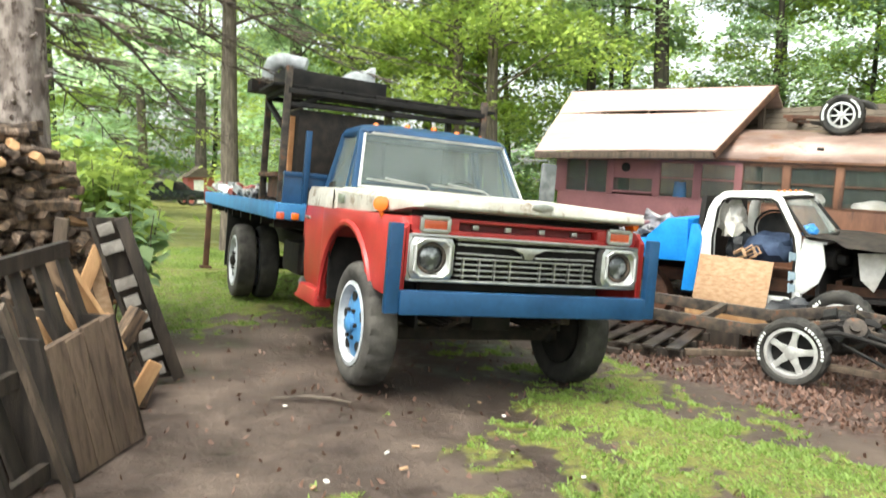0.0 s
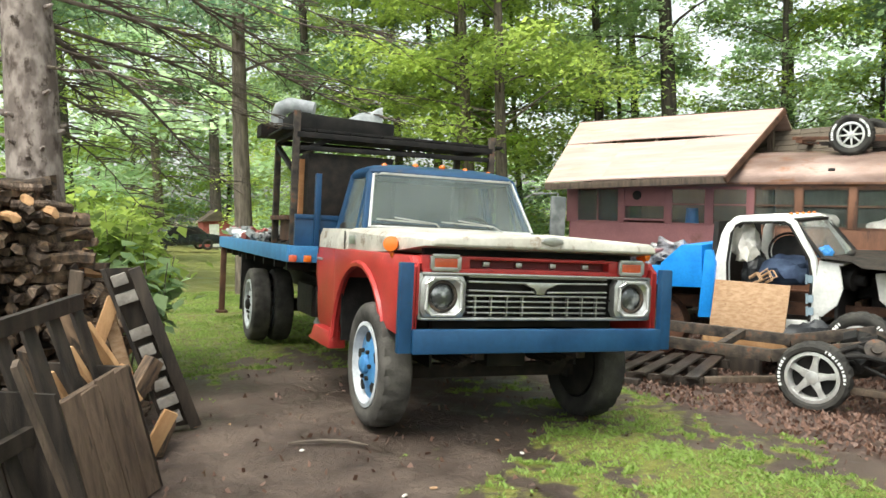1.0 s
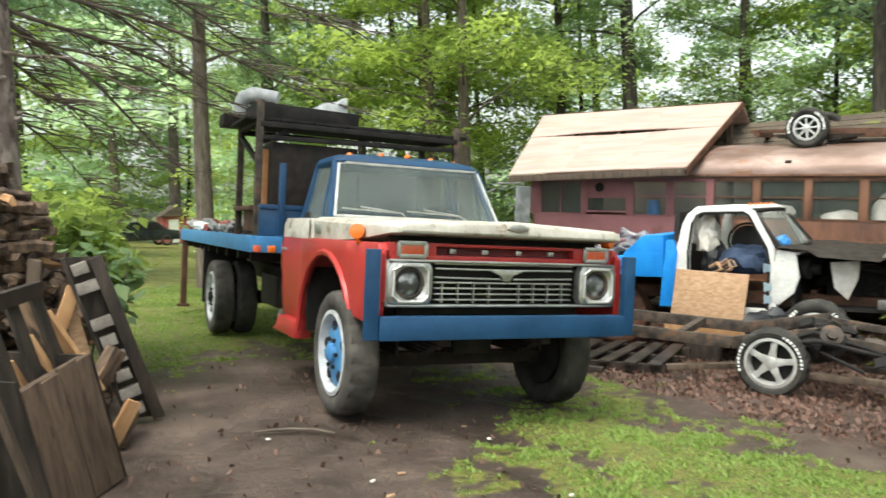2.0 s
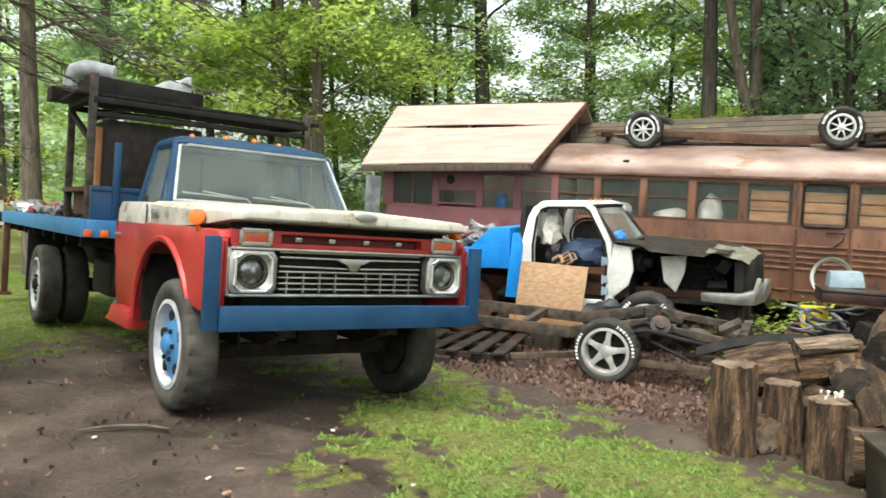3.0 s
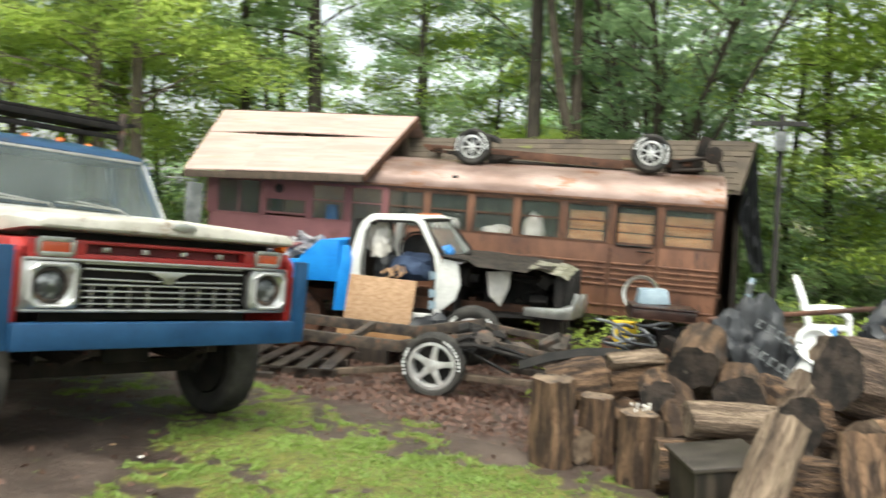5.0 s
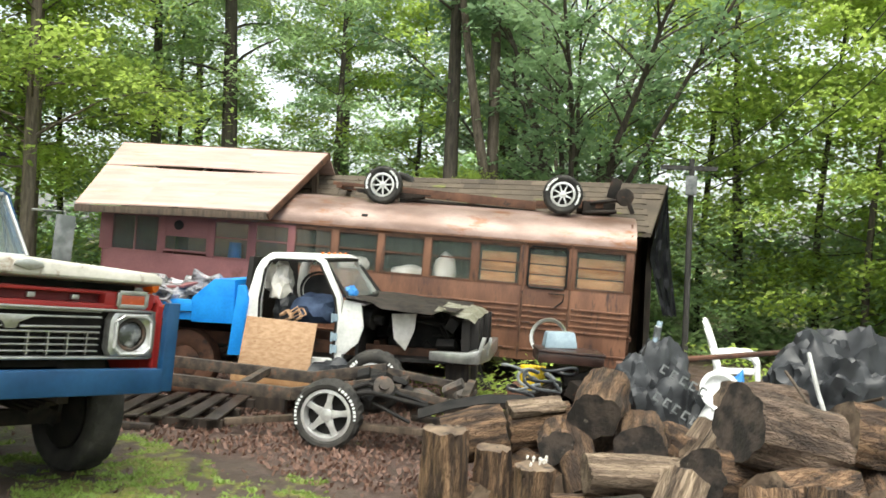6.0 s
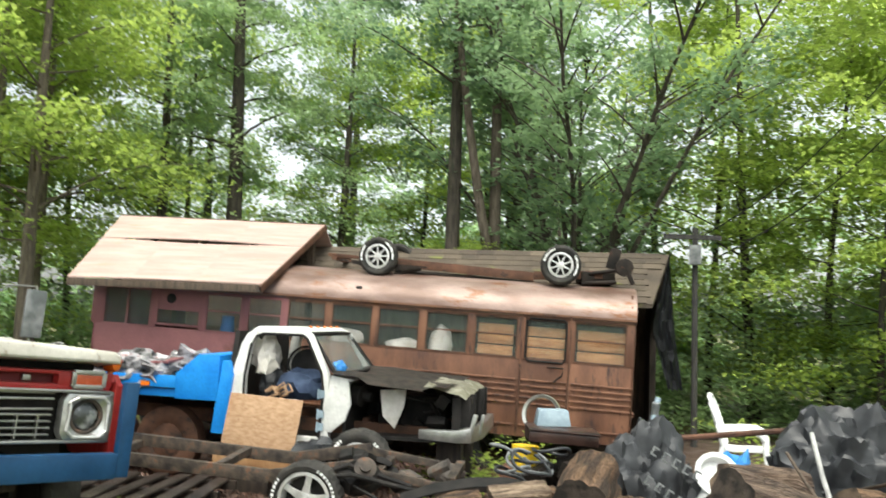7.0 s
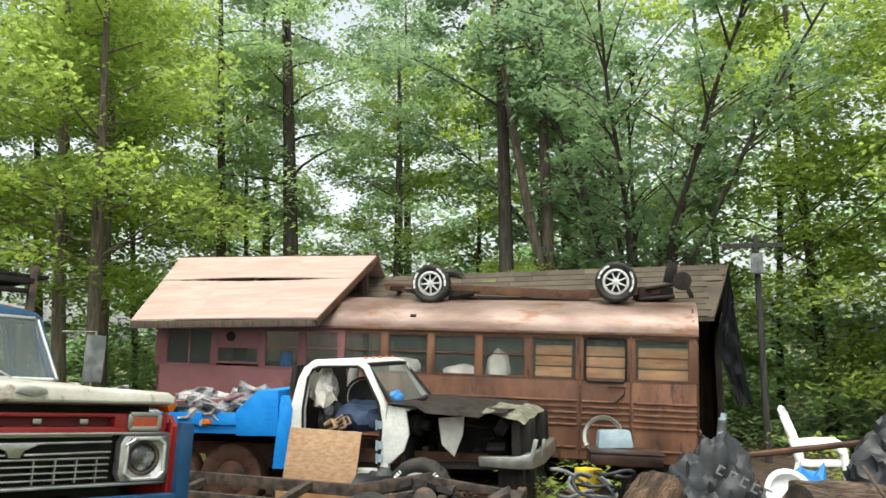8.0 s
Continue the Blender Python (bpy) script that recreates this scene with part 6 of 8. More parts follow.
for k in range(5):
    bm = bmesh.new()
    a = Vector((rng.uniform(0.95, 1.3), rng.uniform(0.05, 0.6), rng.uniform(0.1, 0.32)))
    tube(bm, [a, a + Vector((0.25, rng.uniform(-0.1, 0.1), rng.uniform(0.0, 0.1))), a + Vector((rng.uniform(0.5, 0.8), rng.uniform(-0.2, 0.2), rng.uniform(-0.18, 0.02)))], rng.uniform(0.012, 0.024), 7)
    part("control_rod", bm, M[rng.choice(("oldiron", "black"))], fr)
for k in range(14):
    bm = bmesh.new()
    x_, y_ = rng.uniform(1.15, 2.15), rng.uniform(0.05, 0.9)
    w_, d_, h_ = rng.uniform(0.1, 0.3), rng.uniform(0.08, 0.22), rng.uniform(0.02, 0.1)
    m_ = Matrix.Translation((x_, y_, rng.uniform(0.08, 0.36))) @ Euler((rng.uniform(-0.6, 0.6), rng.uniform(-0.6, 0.6), rng.uniform(0, 3))).to_matrix().to_4x4()
    prism(bm, [(-w_ / 2, -h_), (w_ * 0.4, -h_ * 0.7), (w_ / 2, h_ * 0.4), (0.05 * w_, h_), (-w_ * 0.45, h_ * 0.5)], "y", -d_ / 2, d_ / 2)
    bmesh.ops.transform(bm, matrix=m_, verts=bm.verts)
    part("bracket", bm, M[rng.choice(("oldiron", "black", "black", "hoodrust"))], fr, bevel=0.005)
bm = bmesh.new()
lathe(bm, [(0.0, -0.015), (0.1, -0.015), (0.1, 0.015), (0.05, 0.02), (0.05, 0.06), (0.0, 0.06)], 20, Matrix.Translation((1.45, 0.12, 0.3)) @ Euler((radians(60), 0, radians(20))).to_matrix().to_4x4())
part("brake_disc", bm, M["oldiron"], fr, "rust-spotted brake disc")
# mossy pallet under the frame's rear
pal = thing("wooden_pallet", BUS @ pose(-1.1, -3.6, -0.2, 0, 0, 6), "wet grey wooden pallet half sunk in leaves", "pallet")
for k in range(7):
    bm = bmesh.new()
    box(bm, (-0.75 + k * 0.25, 0, 0.06), (0.14, 1.3, 0.025), (0, random.Random(k).uniform(-3, 3), random.Random(k).uniform(-4, 4)))
    part("slat", bm, M["wetwood"], pal, bevel=0.004)
for q in (-0.55, 0, 0.55):
    bm = bmesh.new()
    box(bm, (0, q, 0.0), (1.75, 0.06, 0.09))
    part("stringer", bm, M["darkwood"], pal)
for k, (s_, w_, l_, a_, z_, c_) in enumerate(((1.9, -4.1, 1.6, 8, -0.12, "greywood"), (2.3, -3.9, 1.3, -12, -0.08, "darkwood"), (-1.4, -4.5, 1.4, 4, -0.17, "darkwood"), (2.6, -3.4, 1.8, 14, 0.05, "dark"), (0.2, -3.9, 0.8, 30, -0.15, "greywood"))):
    bm = bmesh.new()
    box(bm, (0, 0, 0), (l_, 0.09, 0.06))
    solid("timber", bm, M[c_], BUS @ pose(s_, w_, z_, 0, 3 - k, a_), "weathered timber lying in the leaves", "timber", "loose timbers", bevel=0.008)

# ---------------------------------------------------------------- scrap between the log pile and the bus
bm = bmesh.new()
box(bm, (-0.05, 0, 0.07), (0.66, 0.42, 0.1))
box(bm, (-0.05, 0, 0.135), (0.68, 0.44, 0.03))
cs = solid("suitcase", bm, M["case"], pose(5.04, -1.93, 0.5, 0, 3, -52), "dark brown case lying on scrap", "case", bevel=0.02)
bm = bmesh.new()
loft(bm, [[(-0.2, -0.13, 0), (0.2, -0.13, 0), (0.2, 0.13, 0), (-0.2, 0.13, 0)], [(-0.17, -0.1, 0.19), (0.17, -0.1, 0.19), (0.17, 0.1, 0.19), (-0.17, 0.1, 0.19)]])
solid("plastic_tub", bm, M["lightblue"], pose(5.07, -1.76, 0.655, 0, 0, -50) @ Matrix.Scale(0.85, 4), "pale grey-blue plastic tub upside down on the case", "tub", bevel=0.025)
bm = bmesh.new()
lathe(bm, [(0.17, -0.02), (0.2, -0.03), (0.21, 0.0), (0.2, 0.03), (0.17, 0.02)], 24, closed=True)
solid("hoop", bm, M["chrome"], Matrix.Translation((5.3, -1.5, 0.72)) @ Euler((radians(80), 0, radians(-75))).to_matrix().to_4x4(), "tarnished metal hoop standing behind the case", "hoop")
bm = bmesh.new()
rng = random.Random(77)
for k in range(30):
    box(bm, (rng.uniform(-0.45, 0.45), rng.uniform(-0.4, 0.4), rng.uniform(0.05, 0.75)), (rng.uniform(0.1, 0.4), rng.uniform(0.1, 0.35), rng.uniform(0.04, 0.2)), (rng.uniform(-25, 25), rng.uniform(-25, 25), rng.uniform(0, 180)))
solid("scrap_heap", bm, M["dark"], pose(5.15, -1.85, -0.42), "dark heap of scrap metal holding up the case", "scrap metal", kind="stuff", bevel=0.008)
bm = bmesh.new()
rod(bm, (0, 0, 0), (0, 0, 0.3), 0.12, 0.14, 18)
solid("bucket", bm, M["yellow"], pose(5.12, -1.42, 0.12, 0, 4, 0), "yellow plastic bucket among the scrap", "bucket", bevel=0.01)
bm = bmesh.new()
box(bm, (0, 0, 0.3), (0.4, 0.4, 0.6))
solid("steel_box", bm, M["rusty"], pose(5.2, -1.35, -0.4, 0, 0, 20), "rusty steel box under the bucket", "box", bevel=0.01)
for k in range(7):
    rng = random.Random(90 + k)
    bm = bmesh.new()
    R_ = rng.uniform(0.14, 0.22)
    tube(bm, [(R_ * math.cos(a), R_ * math.sin(a), 0.02 * math.sin(a * 2.3)) for a in (2 * math.pi * q / 20 for q in range(20))], 0.015, 8)
    solid("hose_coil", bm, M["greyplastic" if k % 2 else "tarp"], pose(4.35 + rng.uniform(-0.2, 0.35), -1.95 + rng.uniform(-0.25, 0.25), 0.3 + 0.03 * k, rng.uniform(0, 38), rng.uniform(-20, 20), rng.uniform(0, 90)), "grey coiled hose on the scrap heap", "hose", "coiled hoses")
bm = bmesh.new()
for k in range(18):
    rng = random.Random(120 + k)
    box(bm, (rng.uniform(-0.7, 0.7), rng.uniform(-0.6, 0.6), rng.uniform(0.0, 0.5)), (rng.uniform(0.1, 0.5), rng.uniform(0.1, 0.4), rng.uniform(0.05, 0.25)), (rng.uniform(-25, 25), rng.uniform(-25, 25), rng.uniform(0, 180)))
solid("scrap_heap", bm, M["rusty"], pose(4.3, -2.2, -0.35), "rusty scrap heap behind the log pile", "scrap metal", kind="stuff", bevel=0.008)
bm = bmesh.new()
loft(bm, [[(s_, -0.07, h_), (s_, 0.07, h_ + 0.03), (s_, 0.07, h_ + 0.015), (s_, -0.07, h_ - 0.015)] for s_, h_ in ((-0.6, 0.0), (-0.3, 0.1), (0.0, 0.16), (0.3, 0.17), (0.6, 0.12))])
solid("fender_panel", bm, M["black"], pose(3.75, -1.75, 0.12, 10, 0, -50), "curved black fender strip lying on scrap", "car panel", bevel=0.004)
lump("rubbish_bag", pose(4.05, -3.22, -0.3, 0, 0, -40), (0.8, 0.62, 1.15), M["bag"], "full dark grey plastic rubbish bag", "rubbish bag", 31, 0.25, 5, "", 2.2, 0.16)
lump("rubbish_bag", pose(4.55, -3.25, -0.3, 0, 0, 10), (0.6, 0.5, 0.8), M["bag"], "slumped dark plastic rubbish bag", "rubbish bag", 32, 0.3, 5, "", 2.4, 0.2)
for dx_, z0, tilt in ((0.02, 0.66, 28), (-0.02, 0.44, 32)):
    mark = thing("printed_line", pose(3.76 + dx_, -3.56 - dx_ * 0.9, z0, 0, tilt, -52) @ Matrix.Scale(0.8, 4), "line of pale print on the dark plastic bag", "print", "print on the bag")
    for q in range(5):
        bm = bmesh.new()
        u, v = (q - 2.5) * 0.105, 0.09 * (q / 5 - 0.5) ** 2
        prism(bm, [(u - 0.03, -0.042), (u + 0.03, -0.042), (u + 0.03, -0.026), (u - 0.014, -0.026), (u - 0.014, 0.026), (u + 0.03, 0.026), (u + 0.03, 0.042), (u - 0.03, 0.042)], "y", v - 0.006, v + 0.006)
        part("bar", bm, M["greyplastic"], mark)
# enamel pan
bm = bmesh.new()
lathe(bm, [(0.0, 0.0), (0.14, 0.0), (0.17, 0.09), (0.19, 0.1), (0.18, 0.11), (0.15, 0.1), (0.13, 0.02), (0.0, 0.015)], 24)
solid("enamel_pan", bm, M["plastic_white"], Matrix.Translation((4.2, -3.66, 0.54)) @ Matrix.Scale(0.9, 4) @ Euler((radians(65), 0, radians(-50))).to_matrix().to_4x4(), "white enamel pan tipped on its side", "pan")
bm = bmesh.new()
lathe(bm, [(0.0, 0.0), (0.1, 0.0), (0.14, 0.14), (0.155, 0.15), (0.14, 0.15), (0.09, 0.01), (0.0, 0.01)], 20)
solid("enamel_bowl", bm, M["plastic_white"], pose(4.1, -3.62, 0.28, 40, 20, 0), "white enamel bowl in the heap", "bowl")
lump("blue_tarp", pose(6.5, -3.05, -0.3, 0, 0, 0), (0.8, 0.5, 0.66), M["bluetarp"], "crumpled blue tarp over scrap", "tarp", 33, 0.5)
lump("blue_tarp", pose(6.4, -4.65, 0.2, 0, 0, 0), (0.3, 0.3, 0.3), M["bluetarp"], "scrap of blue tarp", "tarp", 34, 0.5)
# plastic chair
chair = thing("plastic_chair", pose(8.55, -2.5, -0.22, 0, 0, 15) @ Matrix.Scale(0.94, 4), "white plastic garden chair standing behind the scrap", "chair")
for sx in (-0.27, 0.27):
    bm = bmesh.new()
    tube(bm, [(sx * 1.08, -0.34, 0.0), (sx * 1.05, -0.31, 0.3), (sx * 1.03, -0.29, 0.56), (sx * 1.02, -0.25, 0.64), (sx * 1.02, -0.17, 0.68), (sx * 1.02, 0.05, 0.68), (sx, 0.24, 0.66)], [0.028, 0.034, 0.04, 0.044, 0.044, 0.042, 0.036], 10)
    part("armrest", bm, M["plastic_white"], chair)
    bm = bmesh.new()
    tube(bm, [(sx * 1.02, 0.36, 0.0), (sx, 0.27, 0.3), (sx * 0.96, 0.23, 0.46), (sx * 0.92, 0.3, 0.75), (sx * 0.84, 0.39, 1.02), (sx * 0.6, 0.42, 1.1)], [0.03, 0.034, 0.038, 0.038, 0.034, 0.03], 10)
    part("back_post", bm, M["plastic_white"], chair)
bm = bmesh.new()
loft(bm, [[(-0.25, y_, z_), (0.25, y_, z_), (0.25, y_, z_ - 0.03), (-0.25, y_, z_ - 0.03)] for y_, z_ in ((-0.3, 0.4), (-0.26, 0.45), (-0.1, 0.445), (0.1, 0.43), (0.24, 0.44))])
part("seat", bm, M["plastic_white"], chair, bevel=0.01)
for x_ in (-0.16, -0.055, 0.055, 0.16):
    bm = bmesh.new()
    loft(bm, [[(x_ - 0.036, y_, z_), (x_ + 0.036, y_, z_), (x_ + 0.036, y_ + 0.014, z_), (x_ - 0.036, y_ + 0.014, z_)] for y_, z_ in ((0.235, 0.47), (0.29, 0.75), (0.375, 1.02), (0.41, 1.1))])
    part("back_slat", bm, M["plastic_white"], chair, bevel=0.004)
bm = bmesh.new()
tube(bm, [(-0.18, 0.415, 1.09), (0, 0.425, 1.12), (0.18, 0.415, 1.09)], 0.03, 8)
part("top_rail", bm, M["plastic_white"], chair)
# black tarp over a heap
lump("black_tarp", pose(5.85, -4.25, -0.38, 0, 0, -65), (1.25, 0.8, 1.3), M["tarp"], "black plastic tarp draped over a heap", "tarp", 36, 0.2, 5, "", 1.8, 0.22)
lump("covered_heap", pose(5.7, -4.4, -0.4), (0.9, 0.8, 0.7), M["dark"], "dark heap under the tarp", "scrap", 35, 0.2)
# rusty bar, poles and sticks
for a, b, r_, c_, lab in (((5.5, -2.2, 0.5), (7.4, -5.2, 0.9), 0.03, "rusty", "long rusty bar laid over the scrap"), ((4.81, -4.2, 0.88), (4.3, -4.5, 0.3), 0.018, "stone", "grey threaded metal rod in the heap"), ((6.85, -4.1, 0.9), (5.9, -5.0, 0.95), 0.018, "greywood", "pale dry stick in the scrap heap"), ((6.5, -4.6, 0.95), (6.4, -5.0, -0.3), 0.03, "greywood", "pale weathered wooden stake standing upright"), ((7.2, -4.3, 0.7), (6.2, -5.3, 0.72), 0.018, "greywood", "pale dry stick in the scrap heap"), ((4.5, -4.1, 0.75), (3.6, -4.6, 0.5), 0.012, "greywood", "thin pale stick in the scrap heap"), ((4.9, -4.4, 0.4), (3.7, -4.9, 0.75), 0.012, "greywood", "thin pale stick in the scrap heap"), ((5.6, -2.4, -0.2), (5.9, -2.5, 0.95), 0.03, "lightblue", "grey pipe standing in the scrap"), ((6.0, -2.3, -0.3), (5.85, -2.5, 0.9), 0.04, "greyplastic", "grey pipe standing in the scrap")):
    bm = bmesh.new()
    tube(bm, [a, tuple(Vector(a).lerp(Vector(b), 0.5) + Vector((0.01, 0.02, 0.015))), b], r_, 7)
    solid("bar" if c_ in ("rusty", "stone") else "stick" if c_ == "greywood" else "pipe", bm, M[c_], Matrix(), lab, "bar" if c_ in ("rusty", "stone") else "stick" if c_ == "greywood" else "pipe")

# ---------------------------------------------------------------- log pile


def log_mesh(r, length, seed, flat=0.0, n=30):
    """A short log along local x, uneven, with bark and sawn ends; flat: how much of its side is split off."""
    rng = random.Random(seed)
    bm = bmesh.new()
    ph = rng.uniform(0, 6)
    rings = []
    for k in range(9):
        t_ = k / 8
        x = (t_ - 0.5) * length
        ring_ = []
        for q in range(n):
            a = 2 * math.pi * q / n
            rr = r * (1 + 0.07 * math.sin(2 * a + ph) + 0.16 * noise.noise((math.cos(a) * 1.6 + seed, math.sin(a) * 1.6, t_ * 1.5)) + 0.16 * noise.noise((math.cos(a) * 6 + seed, math.sin(a) * 6, t_ * 2.5)) + 0.02 * rng.uniform(-1, 1))
            z = rr * math.sin(a)
            if flat:
                z = min(z, r * (1 - 2 * flat) + 0.02 * r * rng.uniform(-1, 1))
            ring_.append((x + rng.uniform(-0.01, 0.01), rr * math.cos(a), z))
        rings.append(ring_)
    loft(bm, rings)
    return bm


def log(p, r, length, rot, seed, label="brown bark-covered firewood log lying in the heap", flat=0.0, mat_="logbark", end="logend"):
    ob = mesh_ob("log", log_mesh(r, length, seed, flat), M[mat_])
    ob.data.materials.append(M[end])
    for f in ob.data.polygons:
        if abs(f.normal.x) > 0.9 or (flat and f.normal.z > 0.9):
            f.material_index = 1
    ob.matrix_world = pose(*p, *rot)
    return tagged(ob, label, "log", "logs in the pile")


log((2.04, -2.58, 0.10), 0.148, 0.62, (0, 90, 20), 1, "upright weathered log standing on end")
log((2.14, -3.2, 0.02), 0.115, 0.5, (0, 88, 70), 2, "upright log with pale fungus on top")
log((2.42, -2.72, 0.0), 0.125, 0.5, (0, 90, 10), 3, "dark upright log behind the stump")
log((2.62, -2.42, 0.26), 0.19, 0.46, (10, -14, -52), 4, "thick tilted log with ragged bark", 0, "logbark", "darkend")
log((2.95, -2.65, -0.08), 0.2, 0.6, (0, 8, 60), 5)
log((3.12, -2.67, 0.28), 0.15, 0.5, (0, -8, -45), 6)
log((3.05, -2.68, 0.45), 0.08, 0.42, (20, -6, -42), 7, "pale freshly split billet", 0.35, "palewood", "palewood")
log((3.1, -3.18, 0.55), 0.168, 0.6, (0, -10, 18), 8, "thick log with a rotten black end", 0, "logbark", "darkend")
log((3.45, -3.05, 0.35), 0.2, 0.6, (0, -5, 25), 9)
log((2.82, -2.98, 0.28), 0.12, 0.5, (0, 0, 30), 10, "log with a dark sawn end", 0, "logbark", "darkend")
log((3.1, -3.5, 0.33), 0.17, 0.55, (0, 0, 22), 11, "log with a rotten dark end", 0, "logbark", "darkend")
log((2.7, -3.22, 0.17), 0.13, 0.55, (0, -35, 45), 12, "mossy brown log lying aslant")
log((2.9, -3.1, -0.02), 0.19, 0.6, (0, 0, 30), 13)
log((3.3, -3.3, 0.05), 0.2, 0.6, (0, 0, 20), 14)
log((2.5, -3.78, 0.26), 0.12, 0.75, (30, 3, -44), 15, "long pale split log with cracked face", 0.25, "palewood", "palewood")
log((2.75, -3.6, 0.05), 0.2, 0.6, (0, 0, -30), 16)
log((2.3, -3.55, -0.06), 0.17, 0.55, (0, 0, -50), 17)
log((1.85, -4.18, 0.18), 0.12, 0.62, (0, -48, -5), 18, "pale log leaning on the heap", 0, "palewood")
log((2.25, -4.25, -0.02), 0.2, 0.65, (0, 0, -60), 19)
log((2.85, -4.2, 0.22), 0.19, 0.6, (0, -10, 160), 20, "dark log with a soft rotten end", 0, "logbark", "darkend")
log((3.1, -3.9, 0.3), 0.13, 0.5, (0, -50, -30), 21, "tan split log standing on end", 0.3, "palewood", "palewood")
log((3.35, -3.75, 0.2), 0.19, 0.55, (0, 0, 40), 22)
log((3.05, -4.45, 0.52), 0.22, 0.75, (0, 14, -32), 23, "big grey weathered log on top", 0, "bark", "darkend")
log((2.95, -4.6, 0.1), 0.25, 0.7, (0, 0, -20), 24)
log((2.1, -4.65, 0.12), 0.14, 0.62, (0, -62, 30), 25, "reddish split log leaning upright", 0.3, "logbark", "logend")
log((2.2, -4.9, 0.12), 0.17, 0.65, (0, -70, 0), 26, "brown log leaning upright on others")
log((2.6, -4.95, 0.05), 0.23, 0.6, (0, 0, 30), 27)
log((3.4, -4.35, 0.12), 0.22, 0.7, (0, 0, 10), 28)
log((3.75, -4.3, 0.3), 0.2, 0.6, (0, -12, 30), 29)
log((4.3, -3.98, 0.5), 0.15, 0.65, (0, 5, -40), 30, "reddish log on top of the heap", 0, "bark", "logend")
log((4.1, -4.0, 0.1), 0.25, 0.7, (0, 0, 60), 31)
log((3.85, -4.95, 0.45), 0.2, 0.7, (0, 10, -50), 32, "tan log at the end of the heap")
log((3.7, -4.9, 0.0), 0.26, 0.7, (0, 0, 20), 33)
log((3.75, -3.75, 0.05), 0.22, 0.6, (0, 0, -20), 34)
log((2.3, -2.55, -0.1), 0.12, 0.4, (0, 0, 70), 35)
log((1.75, -4.5, -0.06), 0.14, 0.55, (0, 0, -80), 36)
log((4.6, -4.5, 0.1), 0.25, 0.8, (0, 0, 30), 37)
for k in range(8):
    rng = random.Random(200 + k)
    bm = bmesh.new()
    h_ = rng.uniform(0.012, 0.04)
    rod(bm, (0, 0, 0), (0.004, 0, h_), 0.006, n=6)
    bmesh.ops.create_uvsphere(bm, u_segments=8, v_segments=5, radius=rng.uniform(0.008, 0.014), matrix=Matrix.Translation((0.004, 0, h_)) @ Matrix.Diagonal((1, 1, 1.1, 1)))
    solid("mushroom", bm, M["insulation"], pose(2.16 + rng.uniform(-0.1, 0.1), -3.18 + rng.uniform(-0.1, 0.1), 0.285), "small white fungus on the log top", "mushroom", "fungus on the log")
bm = bmesh.new()
loft(bm, [[(-0.26, -0.2, -0.42), (0.26, -0.2, -0.42), (0.26, 0.2, -0.42), (-0.26, 0.2, -0.42)], [(-0.27, -0.21, 0.0), (0.27, -0.21, 0.0), (0.27, 0.21, 0.0), (-0.27, 0.21, 0.0)]])
wb = thing("wooden_box", pose(1.89, -3.87, 0.17, 3, -4, -42) @ Matrix.Diagonal((0.86, 0.95, 1, 1)), "wet dark wooden box with a flat lid", "box")
part("body", bm, M["darkwood"], wb, bevel=0.012)
bm = bmesh.new()
box(bm, (0, 0, 0.014), (0.58, 0.46, 0.026))
part("lid", bm, M["wetwood"], wb, "wet grey lid board", bevel=0.008)

# ---------------------------------------------------------------- firewood stack on the left of the lane
stack = thing("firewood_stack", pose(-3.6, 1.4, 0), "tall stack of grey split firewood", "firewood")
kinds = []
for k in range(8):
    bm = bmesh.new()
    rng = random.Random(300 + k)
    n_ = rng.choice((3, 5, 6, 7))
    r_ = rng.uniform(0.034, 0.062)
    poly = []
    for q in range(n_):
        a = 2 * math.pi * q / n_ + rng.uniform(-0.3, 0.3)
        poly.append((r_ * rng.uniform(0.8, 1.25) * math.cos(a), r_ * rng.uniform(0.6, 1.1) * math.sin(a)))
    L_ = rng.uniform(0.3, 0.52)
    rings = []
    for t_ in (-0.5, -0.1, 0.25, 0.5):
        sh = (rng.uniform(-0.015, 0.015), rng.uniform(-0.015, 0.015))
        rings.append([(p[0] * rng.uniform(0.8, 1.15) + sh[0], t_ * L_ + rng.uniform(-0.02, 0.02), p[1] * rng.uniform(0.8, 1.15) + sh[1]) for p in poly])
    loft(bm, rings)
    bmesh.ops.recalc_face_normals(bm, faces=bm.faces)
    me = bpy.data.meshes.new("log")
    bm.to_mesh(me)
    bm.free()
    me.materials.append(M["log" if k % 4 else "bark"])
    kinds.append(me)
fresh = kinds[0].copy()
fresh.materials.clear()
fresh.materials.append(M["freshwood"])
rng = random.Random(9)


def stack_top(x_):
    """Height of the heap: level at its middle, slumping towards the lane."""
    return 1.9 + 0.06 * math.sin(x_ * 6) - 0.85 * min(max((x_ - 0.15) / 0.58, 0), 1)


for layer in range(3):
    y_ = -0.45 + layer * 0.45
    z_ = 0.05
    while z_ < 1.95:
        x_ = 0.78 - rng.uniform(0, 0.06)
        while x_ > (-0.85 if layer == 0 else 0.2):
            if z_ < stack_top(x_):
                ob = new("log", rng.choice(kinds) if rng.random() > 0.03 else fresh)
                ob.parent = stack
                ob.matrix_local = pose(x_, y_ + rng.uniform(-0.12, 0.08), z_ + rng.uniform(-0.02, 0.02), rng.uniform(-9, 9), rng.uniform(0, 360), rng.uniform(-28, 28) if rng.random() < 0.7 else 90 + rng.uniform(-35, 35))
            x_ -= rng.uniform(0.1, 0.14)
        z_ += 0.078
